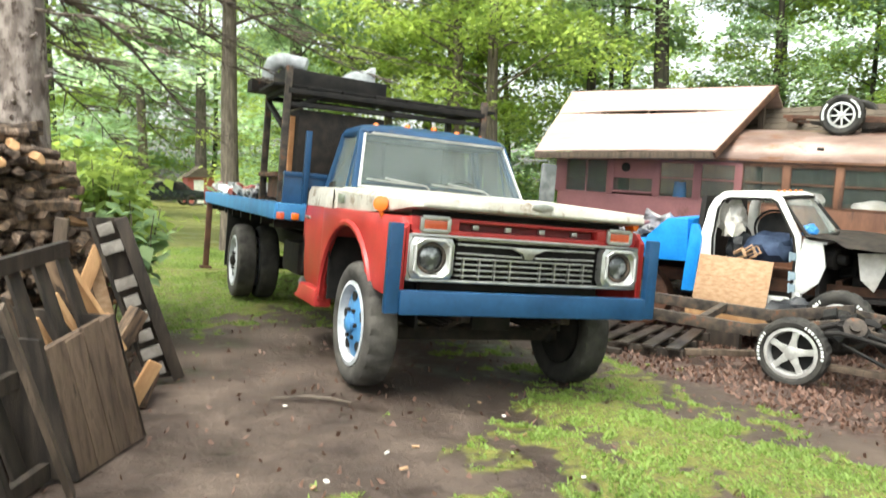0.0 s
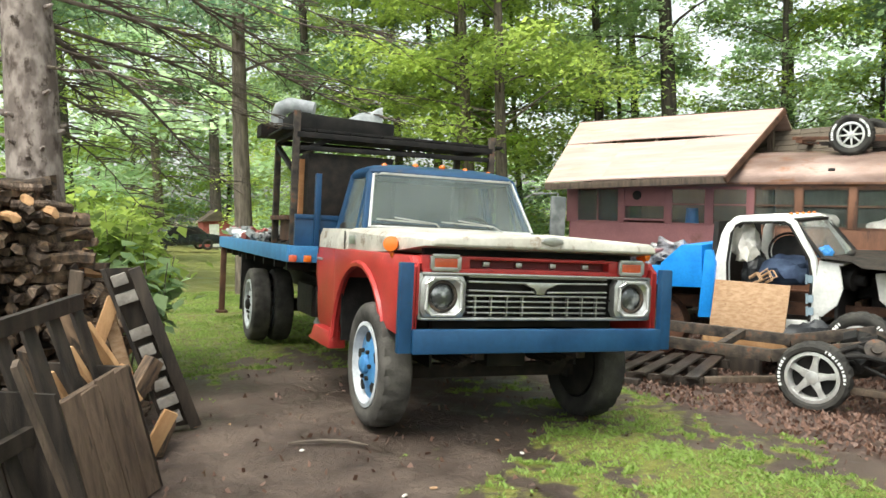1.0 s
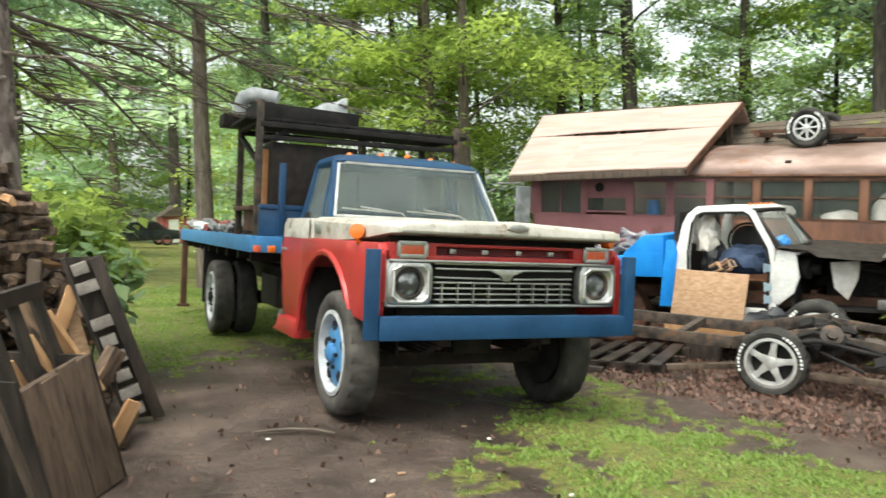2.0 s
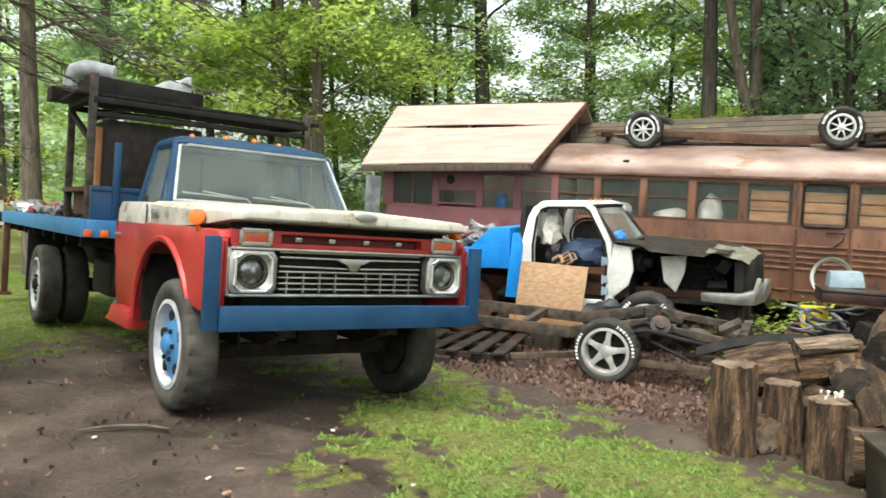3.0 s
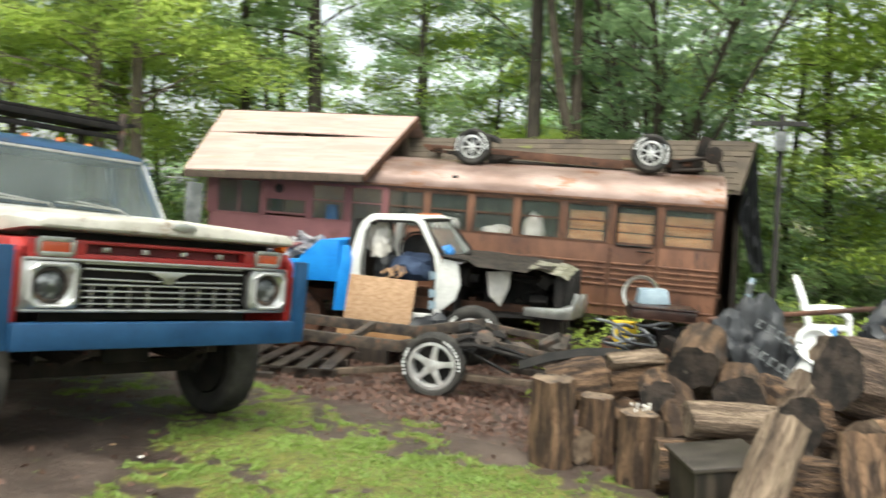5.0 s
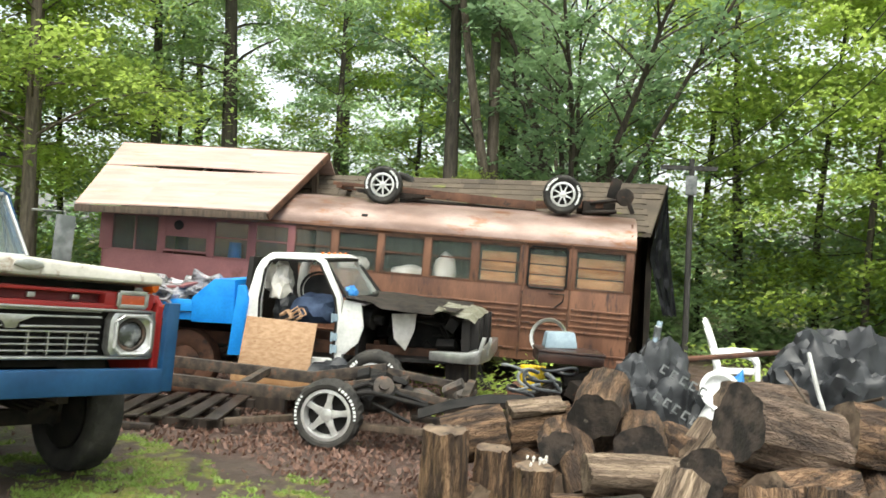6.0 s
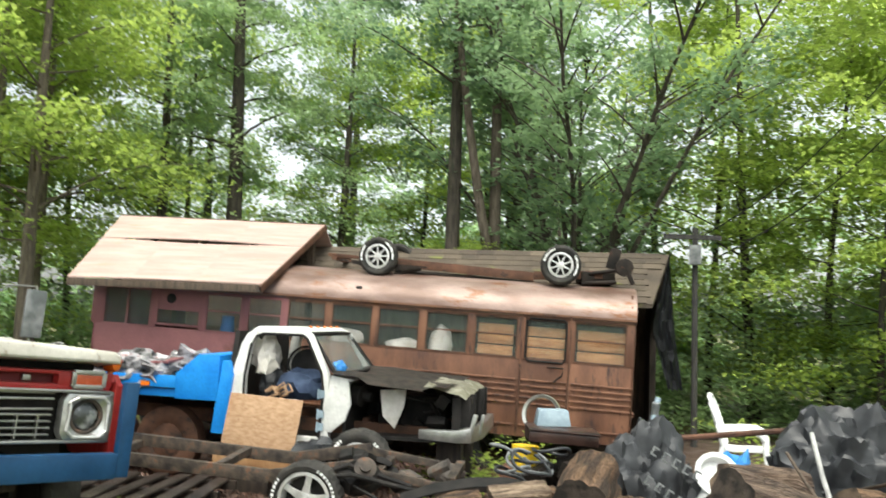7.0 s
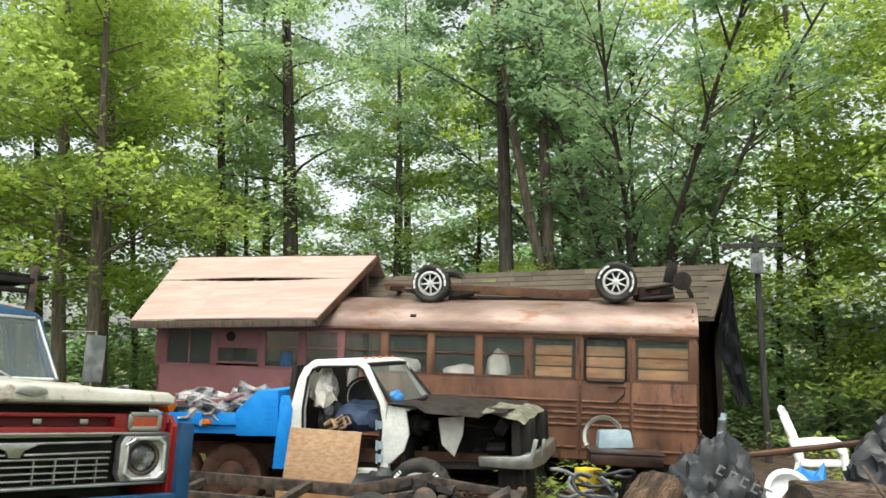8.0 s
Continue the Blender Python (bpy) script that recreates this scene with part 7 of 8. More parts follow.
# loose billets lying along the top
for k in range(34):
    ob = new("log", rng.choice(kinds) if k % 7 else fresh)
    ob.parent = stack
    x_ = rng.uniform(-0.7, 0.75)
    ob.matrix_local = pose(x_, rng.uniform(-0.6, 0.3), stack_top(x_) + rng.uniform(-0.05, 0.05), rng.uniform(-12, 12), rng.uniform(0, 360), rng.uniform(30, 120))
# dark filler block added inside the stack as shade between the logs
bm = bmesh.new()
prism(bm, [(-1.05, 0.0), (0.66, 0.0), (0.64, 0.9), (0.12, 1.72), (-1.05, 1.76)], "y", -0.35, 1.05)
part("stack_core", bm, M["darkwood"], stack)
for k, (x, y, z, ry, rz, l_, c_) in enumerate(((-2.95, 0.55, 0.75, 20, 10, 0.7, "freshwood"), (-2.8, 0.62, 0.62, -12, -5, 0.65, "osb"), (-2.7, 0.25, 0.42, 35, 40, 0.5, "log"), (-2.62, -0.35, 0.18, 30, 20, 0.45, "freshwood"), (-2.85, -0.1, 0.35, -30, 60, 0.5, "log"), (-2.55, 0.1, 0.12, 70, 80, 0.4, "log"), (-3.1, 0.5, 1.0, 10, -20, 0.6, "greywood"), (-2.9, -0.35, 0.5, 40, -30, 0.55, "freshwood"), (-3.05, -0.15, 0.8, -25, 10, 0.6, "log"), (-3.3, 0.2, 0.55, -25, 40, 0.6, "log"), (-3.5, -0.2, 0.3, 15, 80, 0.6, "log"), (-2.9, 0.35, 0.15, 80, 0, 0.5, "bark"), (-2.75, 0.45, 0.35, 75, 40, 0.5, "bark"))):
    bm = bmesh.new()
    box(bm, (0, 0, 0), (0.1 if c_ != "log" else 0.12, 0.035 if c_ != "log" else 0.1, l_))
    solid("board" if c_ in ("osb", "greywood", "freshwood") else "billet", bm, M[c_], pose(x, y, z, 8, ry, rz), "split board leaning on the firewood" if c_ != "log" else "rough billet fallen from the stack", "board" if c_ != "log" else "billet", "offcuts by the stack", bevel=0.01)
# crate with plank side
crate = thing("plank_crate", Matrix.Translation((-2.59, -0.71, 0.0)), "brown weathered plank crate tipped against the firewood", "crate")
d1, up = Vector((-0.36, -0.63, 0)), Vector((-0.16, 0.0, 0.76))
nrm = d1.cross(up).normalized()
for k in range(4):
    bm = bmesh.new()
    a, b = d1 * (k / 4 + 0.006), d1 * ((k + 1) / 4 - 0.006)
    dz = Vector((0, 0, 0.02 * (k % 2)))
    ua, ub = up * (1.02 - 0.03 * k), up * (1.02 - 0.03 * (k + 1))
    loft(bm, [[a, b, b + nrm * 0.03, a + nrm * 0.03], [a + ua + dz, b + ub + dz, b + ub + dz + nrm * 0.03, a + ua + dz + nrm * 0.03]])
    part("plank", bm, M["crateplank"], crate, bevel=0.003)
back = Vector((-0.55, 0.22, 0.05))
for k in range(2):
    bm = bmesh.new()
    o = d1 * k
    loft(bm, [[o, o + back, o + back + d1.normalized() * 0.03, o + d1.normalized() * 0.03], [o + up, o + up + back, o + up + back + d1.normalized() * 0.03, o + up + d1.normalized() * 0.03]])
    part("end_panel", bm, M["darkwood"], crate)
bm = bmesh.new()
beam(bm, up * 1.0 + nrm * 0.05, up * 0.9 + d1 + nrm * 0.05, 0.045, 0.03)
part("batten", bm, M["crateplank"], crate)
# dark pallet behind the crate
pal2 = thing("pallet", Matrix.Translation((-3.0, -0.62, 0.0)), "dark wet pallet standing aslant by the firewood", "pallet")
t0, t1 = Vector((-0.05, -0.03, 1.16)), Vector((-0.62, -0.95, 1.06))
lean = Vector((0.30, 0.0, -1.1))
for k in range(6):
    bm = bmesh.new()
    p = t0.lerp(t1, k / 5.0)
    beam(bm, p, p + lean, 0.1, 0.025, (t1 - t0).cross(lean))
    part("slat", bm, M["darkwood"], pal2, bevel=0.004)
for f_ in (0.0, 0.5, 0.95):
    bm = bmesh.new()
    off = (t1 - t0).cross(lean).normalized() * 0.05
    beam(bm, t0 + lean * f_ + off, t1 + lean * f_ + off, 0.05, 0.09)
    part("stringer", bm, M["darkwood"], pal2)
for k in range(3):
    bm = bmesh.new()
    beam(bm, (-3.0 - 0.1 * k, -0.55 - 0.1 * k, 1.02 - 0.12 * k), (-2.72 - 0.12 * k, -0.5 - 0.05 * k, 0.5 - 0.14 * k), 0.13, 0.03, (1, 0.6, 0.4))
    solid("fresh_board", bm, M["freshwood"], Matrix(), "bright orange freshly split board", "board", "fresh boards", bevel=0.004)
for k, (x0, y0, x1, y1, h) in enumerate(((-3.25, -1.75, -2.98, -1.6, 1.0), (-3.4, -2.0, -3.2, -1.9, 0.9), (-3.5, -1.5, -3.3, -1.3, 1.1))):
    bm = bmesh.new()
    beam(bm, (x0, y0, h), (x1, y1, 0.0), 0.12, 0.03, (1, 0, 0))
    solid("board", bm, M["greywood" if k != 1 else "darkwood"], Matrix(), "grey weathered board leaning on the pallet", "board", "boards on the pallet", bevel=0.004)
# notched rack of timber leaning on the stack
lat = thing("notched_frame", Matrix.Translation((-2.39, 0.6, 0.02)), "dark leaning wooden channel holding pale notched blocks", "wooden frame")
ax = Vector((-0.40, -0.12, 1.27))
sd = Vector((0.2, 0.02, 0.06))
for o, wd in ((Vector((0.11, 0.0, 0)), 0.09), (Vector((-0.11, 0, 0)), 0.03)):
    bm = bmesh.new()
    beam(bm, o, o + ax, wd, 0.05, (0, 1, 0))
    part("rail", bm, M["darkwood"], lat, bevel=0.004)
bm = bmesh.new()
loft(bm, [[Vector((-0.1, 0.06, 0)), Vector((0.1, 0.06, 0)), Vector((0.1, 0.08, 0)), Vector((-0.1, 0.08, 0))], [Vector((-0.1, 0.06, 0)) + ax, Vector((0.1, 0.06, 0)) + ax, Vector((0.1, 0.08, 0)) + ax, Vector((-0.1, 0.08, 0)) + ax]])
part("back_board", bm, M["darkwood"], lat)
for k in range(9):
    if k == 6:
        continue
    bm = bmesh.new()
    c = ax * (0.07 + k * 0.108)
    box(bm, (c.x - 0.02, c.y + 0.01, c.z), (0.15 if k % 2 else 0.11, 0.07, 0.085), (0, -17, 0))
    part("block", bm, M["cinder"], lat, "pale notched block", bevel=0.008)
# twig on the mud
bm = bmesh.new()
tube(bm, [(-1.71, -0.15, 0.0), (-1.56, -0.22, 0.012), (-1.46, -0.24, 0.008), (-1.32, -0.36, 0.014), (-1.2, -0.47, 0.0)], [0.008, 0.014, 0.016, 0.012, 0.006], 6)
solid("twig", bm, M["twig"], Matrix(), "thin dark twig lying on mud", "twig")
for k in range(16):
    rng = random.Random(400 + k)
    x, y = rng.uniform(-2.4, 0.2), rng.uniform(-3.2, 0.8)
    bm = bmesh.new()
    box(bm, (0, 0, 0), (rng.uniform(0.02, 0.05), rng.uniform(0.012, 0.03), 0.012))
    solid("wood_chip", bm, M["osb" if k % 3 else "insulation"], pose(x, y, gz(x, y) - 0.005, rng.uniform(-8, 8), rng.uniform(-8, 8), rng.uniform(0, 180)), "pale wood chip lying on mud", "wood chip", "chips on the lane", bevel=0.003)

# ---------------------------------------------------------------- trees


def leaf_cloud(name, sprays, mat_, rng, size, droop=0.25, thick=0.16, tip=0.5):
    """Leaves in flat sprays: each (centre, radius, count) becomes a thin uneven layer of small pointed leaves."""
    g = np.random.default_rng(rng.randrange(1 << 30))
    quads = []
    for c, rad, cnt in sprays:
        a, d = g.uniform(0, 6.283, cnt), rad * np.sqrt(g.random(cnt)) * (1 + 0.25 * np.sin(3 * g.uniform(0, 6.283) + g.uniform(0, 6.283, cnt)))
        p = np.stack([c[0] + d * np.cos(a), c[1] + d * np.sin(a), c[2] + g.normal(0, thick * rad, cnt) - droop * d * d / rad], 1)
        b, s = g.uniform(0, 6.283, cnt), (size * g.uniform(0.6, 1.3, cnt))[:, None]
        u = np.stack([np.cos(b), np.sin(b), g.uniform(-tip - 0.15, tip * 0.6, cnt)], 1) * s
        w = np.stack([-np.sin(b), np.cos(b), g.uniform(-tip, tip, cnt)], 1) * 0.66 * s
        quads.append(np.stack([p - u, p + w - 0.25 * u, p + u, p - w - 0.25 * u], 1))
    v = np.concatenate(quads).reshape(-1, 3)
    return cloud(name, v.tolist(), np.arange(len(v)).reshape(-1, 4).tolist(), mat_)


def limb_sprays(sprays, pts, az, rng, scale, per, count):
    """Flat leaf layers along the outer part of a limb and on its side twigs."""
    for j in range(count):
        q = 0.35 + 0.7 * (j + rng.random()) / count
        i = min(int(q * (len(pts) - 1)), len(pts) - 2)
        c = pts[i].lerp(pts[i + 1], q * (len(pts) - 1) - i)
        side = rng.gauss(0, 0.42) * scale * (1.2 - 0.4 * q)
        sprays.append((c + Vector((-math.sin(az) * side, math.cos(az) * side, rng.uniform(-0.16, 0.12) * scale)), rng.uniform(0.4, 0.8) * scale, per))


def make_tree(m, seed, height, r, first, reach, mat_, size=0.1, per=60, limbs=26, label="tall leafy maple with grey-brown trunk", fork=False, bark="treebark", lean=0.3):
    """A forest tree: bent tapering trunk, an optional second stem, rising limbs, leaves in layers."""
    rng = random.Random(seed)
    t = thing("tree", m, label, "tree", "trees round the yard")
    bm = bmesh.new()
    bend = [(rng.uniform(-lean, lean), rng.uniform(-lean, lean)) for _ in range(3)]

    def axis(z):
        q = z / height
        return Vector((bend[0][0] * q + 0.25 * bend[1][0] * math.sin(q * 5), bend[0][1] * q + 0.25 * bend[1][1] * math.sin(q * 4 + 1), z))
    n_ = 12
    tube(bm, [axis(height * k / n_) + Vector((0, 0, -0.5 if k == 0 else 0)) for k in range(n_ + 1)], [r * (1.35 if k == 0 else 1.0 - 0.8 * k / n_) for k in range(n_ + 1)], 12)
    sprays = []
    for q in range(fork or 0):
        a = rng.uniform(0, 6.28)
        z0 = rng.uniform(0.5, 3.5)
        pts = [axis(z0)]
        for j in range(1, 6):
            d_ = 0.5 * j ** 0.8
            pts.append(axis(z0 + (height * 0.85 - z0) * j / 5) + Vector((math.cos(a) * d_, math.sin(a) * d_, 0)))
        tube(bm, pts, [r * 0.75, r * 0.62, r * 0.5, r * 0.38, r * 0.24, r * 0.1], 9)
    for k in range(limbs):
        z = first + (height - first) * ((k + rng.random()) / limbs) ** 1.05
        a = k * 2.4 + rng.uniform(-0.6, 0.6)
        L_ = reach * (1 - 0.5 * ((z - first) / (height - first)) ** 1.5) * rng.uniform(0.55, 1.15)
        p0 = axis(z)
        rise = rng.uniform(0.05, 0.75)
        pts = [p0]
        for j in range(1, 6):
            q = j / 5
            pts.append(p0 + Vector((math.cos(a + 0.3 * q) * L_ * q, math.sin(a + 0.3 * q) * L_ * q, rise * L_ * (q - 0.5 * q * q) + rng.uniform(-0.05, 0.05))))
        r0 = r * 0.24 * (1 - 0.6 * z / height)
        tube(bm, pts, [r0, r0 * 0.8, r0 * 0.6, r0 * 0.42, r0 * 0.25, 0.006], 6)
        limb_sprays(sprays, pts, a, rng, reach / 2.8, per, 5)
    part("trunk", bm, M[bark], t)
    crown = new("crown", leaf_cloud("crown", sprays, mat_, rng, size, 0.35, 0.2, 0.65))
    crown.parent = t
    return t


def make_fan_tree(m, seed, stems, height, label):
    """Many dark stems that spread out from one stool, with thin branches and a sparse crown."""
    rng = random.Random(seed)
    t = thing("tree", m, label, "tree", "trees round the yard")
    bm = bmesh.new()
    sprays = []
    for k in range(stems):
        a = 2 * math.pi * k / stems + rng.uniform(-0.3, 0.3)
        out = rng.uniform(0.12, 0.7)
        h = height * rng.uniform(0.7, 1.0)
        pts = []
        for j in range(9):
            q = j / 8
            d = 0.22 + out * h * (0.35 * q + 0.65 * q * q)
            pts.append(Vector((math.cos(a) * d + rng.uniform(-0.08, 0.08), math.sin(a) * d + rng.uniform(-0.08, 0.08), h * q - 0.4 * (j == 0))))
        r0 = rng.uniform(0.06, 0.12)
        tube(bm, pts, [r0 * (1.1 - 1.0 * j / 8) + 0.006 for j in range(9)], 8)
        for _ in range(15):
            q = rng.uniform(0.3, 1.0) * 7.9
            i = int(q)
            p = pts[i].lerp(pts[i + 1], q - i)
            b = a + rng.gauss(0, 1.0)
            L_ = rng.uniform(0.7, 2.1)
            lp = [p + Vector((math.cos(b) * L_ * u, math.sin(b) * L_ * u, L_ * (0.75 * u - 0.3 * u * u))) for u in (0, 0.25, 0.5, 0.75, 1)]
            tube(bm, lp, [r0 * 0.32, r0 * 0.25, r0 * 0.18, r0 * 0.12, 0.006], 5)
            limb_sprays(sprays, lp, b, rng, 0.75, 46, 2)
    part("trunk", bm, M["treebark"], t)
    crown = new("crown", leaf_cloud("crown", sprays, M["leaf_dark"], rng, 0.075, 0.35, 0.22, 0.7))
    crown.parent = t
    return t


TA = make_tree(pose(11.95, 12.65, -0.3), 1, 17, 0.28, 6.0, 3.2, M["leaf"], 0.069, 102, 27, lean=0.3)
TB = make_tree(pose(-0.1, 12.5, -0.1), 2, 14, 0.22, 4.8, 3.0, M["leaf_dark"], 0.069, 87, 24, "tall tree with a bare brown trunk", bark="tanbark")
TC = make_tree(pose(5.3, 11.7, -0.3), 3, 12, 0.17, 3.4, 3.2, M["leaf_lime"], 0.069, 95, 25, "maple with yellow-green leaves", bark="tanbark", lean=0.6)
TD = make_tree(pose(11.9, 4.9, -0.3), 4, 15, 0.2, 6.6, 2.8, M["leaf_dark"], 0.066, 95, 24, "dark-trunked tree behind the shed", lean=0.3)
TE = make_fan_tree(pose(14.1, 2.9, -0.3), 5, 15, 9.5, "many-stemmed spreading tree behind the shed")
TF = make_tree(pose(12.15, 3.9, -0.3), 6, 14, 0.17, 6.8, 2.2, M["leaf"], 0.066, 66, 16, "slim brown-barked forked tree behind the shed", 1, "tanbark", 0.3)
TG = make_tree(pose(10.8, 14.7, -0.3), 7, 15, 0.19, 4.4, 3.2, M["leaf"], 0.069, 105, 27, "slender maple with low branches", lean=0.6)
TH = make_tree(pose(17.3, -0.1, -0.3), 8, 13, 0.13, 1.2, 3.4, M["leaf_lime"], 0.066, 105, 30, "leafy young tree at the wood's edge", lean=0.7)
TI = make_tree(pose(14.6, -3.2, -0.3), 9, 9, 0.08, 0.5, 2.7, M["leaf_lime"], 0.06, 105, 28, "bushy young tree reaching the ground", lean=0.8)
rng = random.Random(21)
spots = [  # x, y, kind, scale
    (5.2, 9.9, "TC", 0.95), (6.8, 15.9, "TC", 1.05), (6.9, 13.6, "TC", 1.05), (11.9, 4.2, "TI", 0.42), (17.5, 10.5, "TI", 1.3), (13.5, 17.0, "TI", 1.4), (10.5, 19.0, "TI", 1.5), (19.0, 9.0, "TI", 1.5), (14.6, 10.9, "TG", 0.8), (4.2, 19.0, "TI", 1.2), (18.2, 7.3, "TD", 1.0),
    (0.0, 52.0, "TB", 1.7), (3.6, 50.0, "TA", 1.5), (2.5, 17.5, "TG", 1.0), (-4.0, 15.0, "TD", 0.9), (9.0, 18.5, "TC", 1.2), (16.5, 13.0, "TC", 1.0), (20.5, 3.5, "TH", 1.1),
    (17.5, 6.5, "TG", 0.8), (19.5, -4.0, "TH", 1.1), (15.5, -6.0, "TI", 1.3), (12.5, -5.5, "TI", 0.9), (17.0, -8.5, "TD", 1.0), (22.0, 10.0, "TA", 1.0), 
    (20.0, 16.0, "TD", 1.1), (-3.8, 48.0, "TD", 1.6), (17.5, 22.0, "TG", 1.2), (8.0, 20.5, "TB", 0.95), (6.0, 19.0, "TB", 0.85),
    (-7.5, 19.0, "TG", 1.1), (18.8, 1.5, "TI", 1.3), (16.3, -2.0, "TI", 1.1), (14.0, -8.5, "TI", 1.2),
    (8.5, 44.0, "TI", 2.0), (-1.5, 54.0, "TI", 2.4), (5.0, 56.0, "TI", 2.6), (-4.5, 30.0, "TA", 1.0), (4.6, 27.0, "TG", 1.1), (-5.0, 18.0, "TI", 1.3), (22.0, -3.0, "TI", 1.5),
    # two trees out of view, added to shade the light on the yard
    (-12.0, 3.0, "TA", 1.0), (11.0, -15.0, "TD", 1.1),
]
KIND = {"TA": TA, "TB": TB, "TC": TC, "TD": TD, "TG": TG, "TH": TH, "TI": TI}
for x, y, k, s in spots:
    copy_thing(KIND[k], pose(x, y, gz(x, y) - 0.05, 0, 0, rng.uniform(0, 360)) @ Matrix.Scale(s, 4))

# far woods all round, past the single trees; the unseen part is added to close the ring
rng = random.Random(33)
sprays = []
for _ in range(1500):
    a = rng.uniform(-20, 380)
    near = -30 < a < 118
    a = radians(90 - a)
    d = rng.uniform(27, 34)
    top = 9.5 if near else 7
    z = top * rng.random() ** 1.7
    gap = 0.5 < math.degrees(math.atan2(d * math.cos(a) + 2.8, d * math.sin(a) + 5.8)) < 9.8
    if gap and z < 6:
        d = rng.uniform(52, 62)
        for _ in range(4):
            sprays.append((Vector((d * math.cos(a) + rng.uniform(-7, 7), d * math.sin(a), rng.uniform(0.5, 13))), rng.uniform(1.6, 3.0), 60))
        continue
    sprays.append((Vector((d * math.cos(a), d * math.sin(a), z)), rng.uniform(0.9, 2.0), 80 if near else 30))
# leaf colour here is paled to stand in for haze
fw = new("far_woods", leaf_cloud("far_woods", sprays, M["leaf_haze"], rng, 0.2, 0.3, 0.14))
tagged(fw, "dense green woods behind the clearing, paled for haze", "woods", kind="stuff")
sprays = []
for _ in range(420):
    a = radians(90 - rng.uniform(-25, 112))
    d = rng.uniform(17, 27)
    z = 0.2 + 2.2 * rng.random() ** 1.8
    if -0.5 < math.degrees(math.atan2(d * math.cos(a) + 3.3, d * math.sin(a) + 3.8)) < 10.5:
        continue
    sprays.append((Vector((d * math.cos(a) + 0.5, d * math.sin(a) - 2, z)), rng.uniform(0.5, 1.1), 60))
tagged(new("undergrowth", leaf_cloud("undergrowth", sprays, M["leaf"], rng, 0.1)), "low green undergrowth along the wood's edge", "undergrowth", kind="stuff")
sprays = []
for _ in range(420):
    a, d = radians(rng.uniform(60, 90)), rng.uniform(16.5, 22)
    sprays.append((Vector((-2 + d * math.sin(a), -5.8 + d * math.cos(a), -0.3 + 2.8 * rng.random() ** 1.3)), rng.uniform(0.4, 0.9), 70))
for _ in range(260):
    a, d = radians(rng.uniform(24, 62)), rng.uniform(21, 27)
    sprays.append((Vector((-2 + d * math.sin(a), -5.8 + d * math.cos(a), -0.3 + 4.6 * rng.random())), rng.uniform(0.5, 1.0), 60))
tagged(new("shrubs", leaf_cloud("shrubs", sprays, M["leaf"], rng, 0.07, 0.35, 0.2, 0.6)), "leafy green shrubs filling the wood's edge", "shrubs", kind="stuff")
# weeds by the bus and the yard's edge
sprays = []
for x, y, h, cnt in ((6.6, 0.6, 0.35, 10), (7.0, -0.2, 0.4, 8), (6.2, 0.1, 0.2, 8), (9.6, -3.5, 0.5, 14), (10.5, -2.2, 0.8, 14), (8.8, -4.6, 0.4, 12), (5.9, -0.6, 0.1, 6), (4.2, 6.2, 0.5, 10), (3.6, 7.4, 0.7, 14), (7.05, 0.0, 0.55, 14), (4.15, -1.5, 0.15, 6)):
    for _ in range(cnt):
        sprays.append((Vector((x + rng.gauss(0, 0.35), y + rng.gauss(0, 0.35), gz(x) + h * rng.random())), 0.28, 30))
tagged(new("weeds", leaf_cloud("weeds", sprays, M["leaf_lime"], rng, 0.042)), "green weeds growing by the bus and scrap", "weeds", kind="stuff")


def bush(m, seed, h, w, size, stems, per, mat_, label):
    rng = random.Random(seed)
    b = thing("bush", m, label, "bush")
    bm = bmesh.new()
    vs, fs = [], []
    for k in range(stems):
        a, d = rng.uniform(0, 6.28), rng.uniform(0.1, 1) * w
        top = Vector((math.cos(a) * d, math.sin(a) * d, h * rng.uniform(0.6, 1.0)))
        pts = [Vector((0.1 * math.cos(a), 0.1 * math.sin(a), -0.1)), Vector((top.x * 0.4, top.y * 0.4, top.z * 0.6)), top]
        tube(bm, pts, [0.014, 0.01, 0.004], 5)
        for _ in range(per):
            q = rng.uniform(0.35, 1.0)
            p = pts[1].lerp(pts[2], (q - 0.35) / 0.65 * 0.8 + 0.2) + Vector((rng.gauss(0, 0.13), rng.gauss(0, 0.13), rng.gauss(0, 0.08)))
            b_, s = rng.uniform(0, 6.28), size * rng.uniform(0.6, 1.2)
            u = Vector((math.cos(b_), math.sin(b_), rng.uniform(-0.7, 0.1))) * s
            w_ = Vector((-math.sin(b_), math.cos(b_), rng.uniform(-0.3, 0.3))) * s * 0.72
            i = len(vs)
            mid_ = p + u * 0.9 + Vector((0, 0, -0.1 * s))
            vs += [p, p + u * 0.7 + w_, p + u * 1.8 + Vector((0, 0, -0.35 * s)), p + u * 0.7 - w_, mid_]
            fs += [(i, i + 1, i + 4), (i + 1, i + 2, i + 4), (i + 2, i + 3, i + 4), (i + 3, i, i + 4)]
    part("stem", bm, M["twig"], b)
    lv = new("foliage", cloud("foliage", vs, fs, mat_))
    lv.parent = b
    return b


bush(pose(-2.85, 2.9, 0), 51, 1.75, 0.75, 0.085, 30, 50, M["leaf_lime"], "broad-leaved green bush beside the firewood")
bush(pose(-3.2, 4.2, 0), 52, 2.1, 0.95, 0.085, 28, 46, M["leaf_lime"], "leafy green bush behind the firewood")
bush(pose(-2.5, 2.0, 0), 53, 1.45, 0.45, 0.1, 10, 16, M["leaf"], "sparse bush with large drooping leaves")

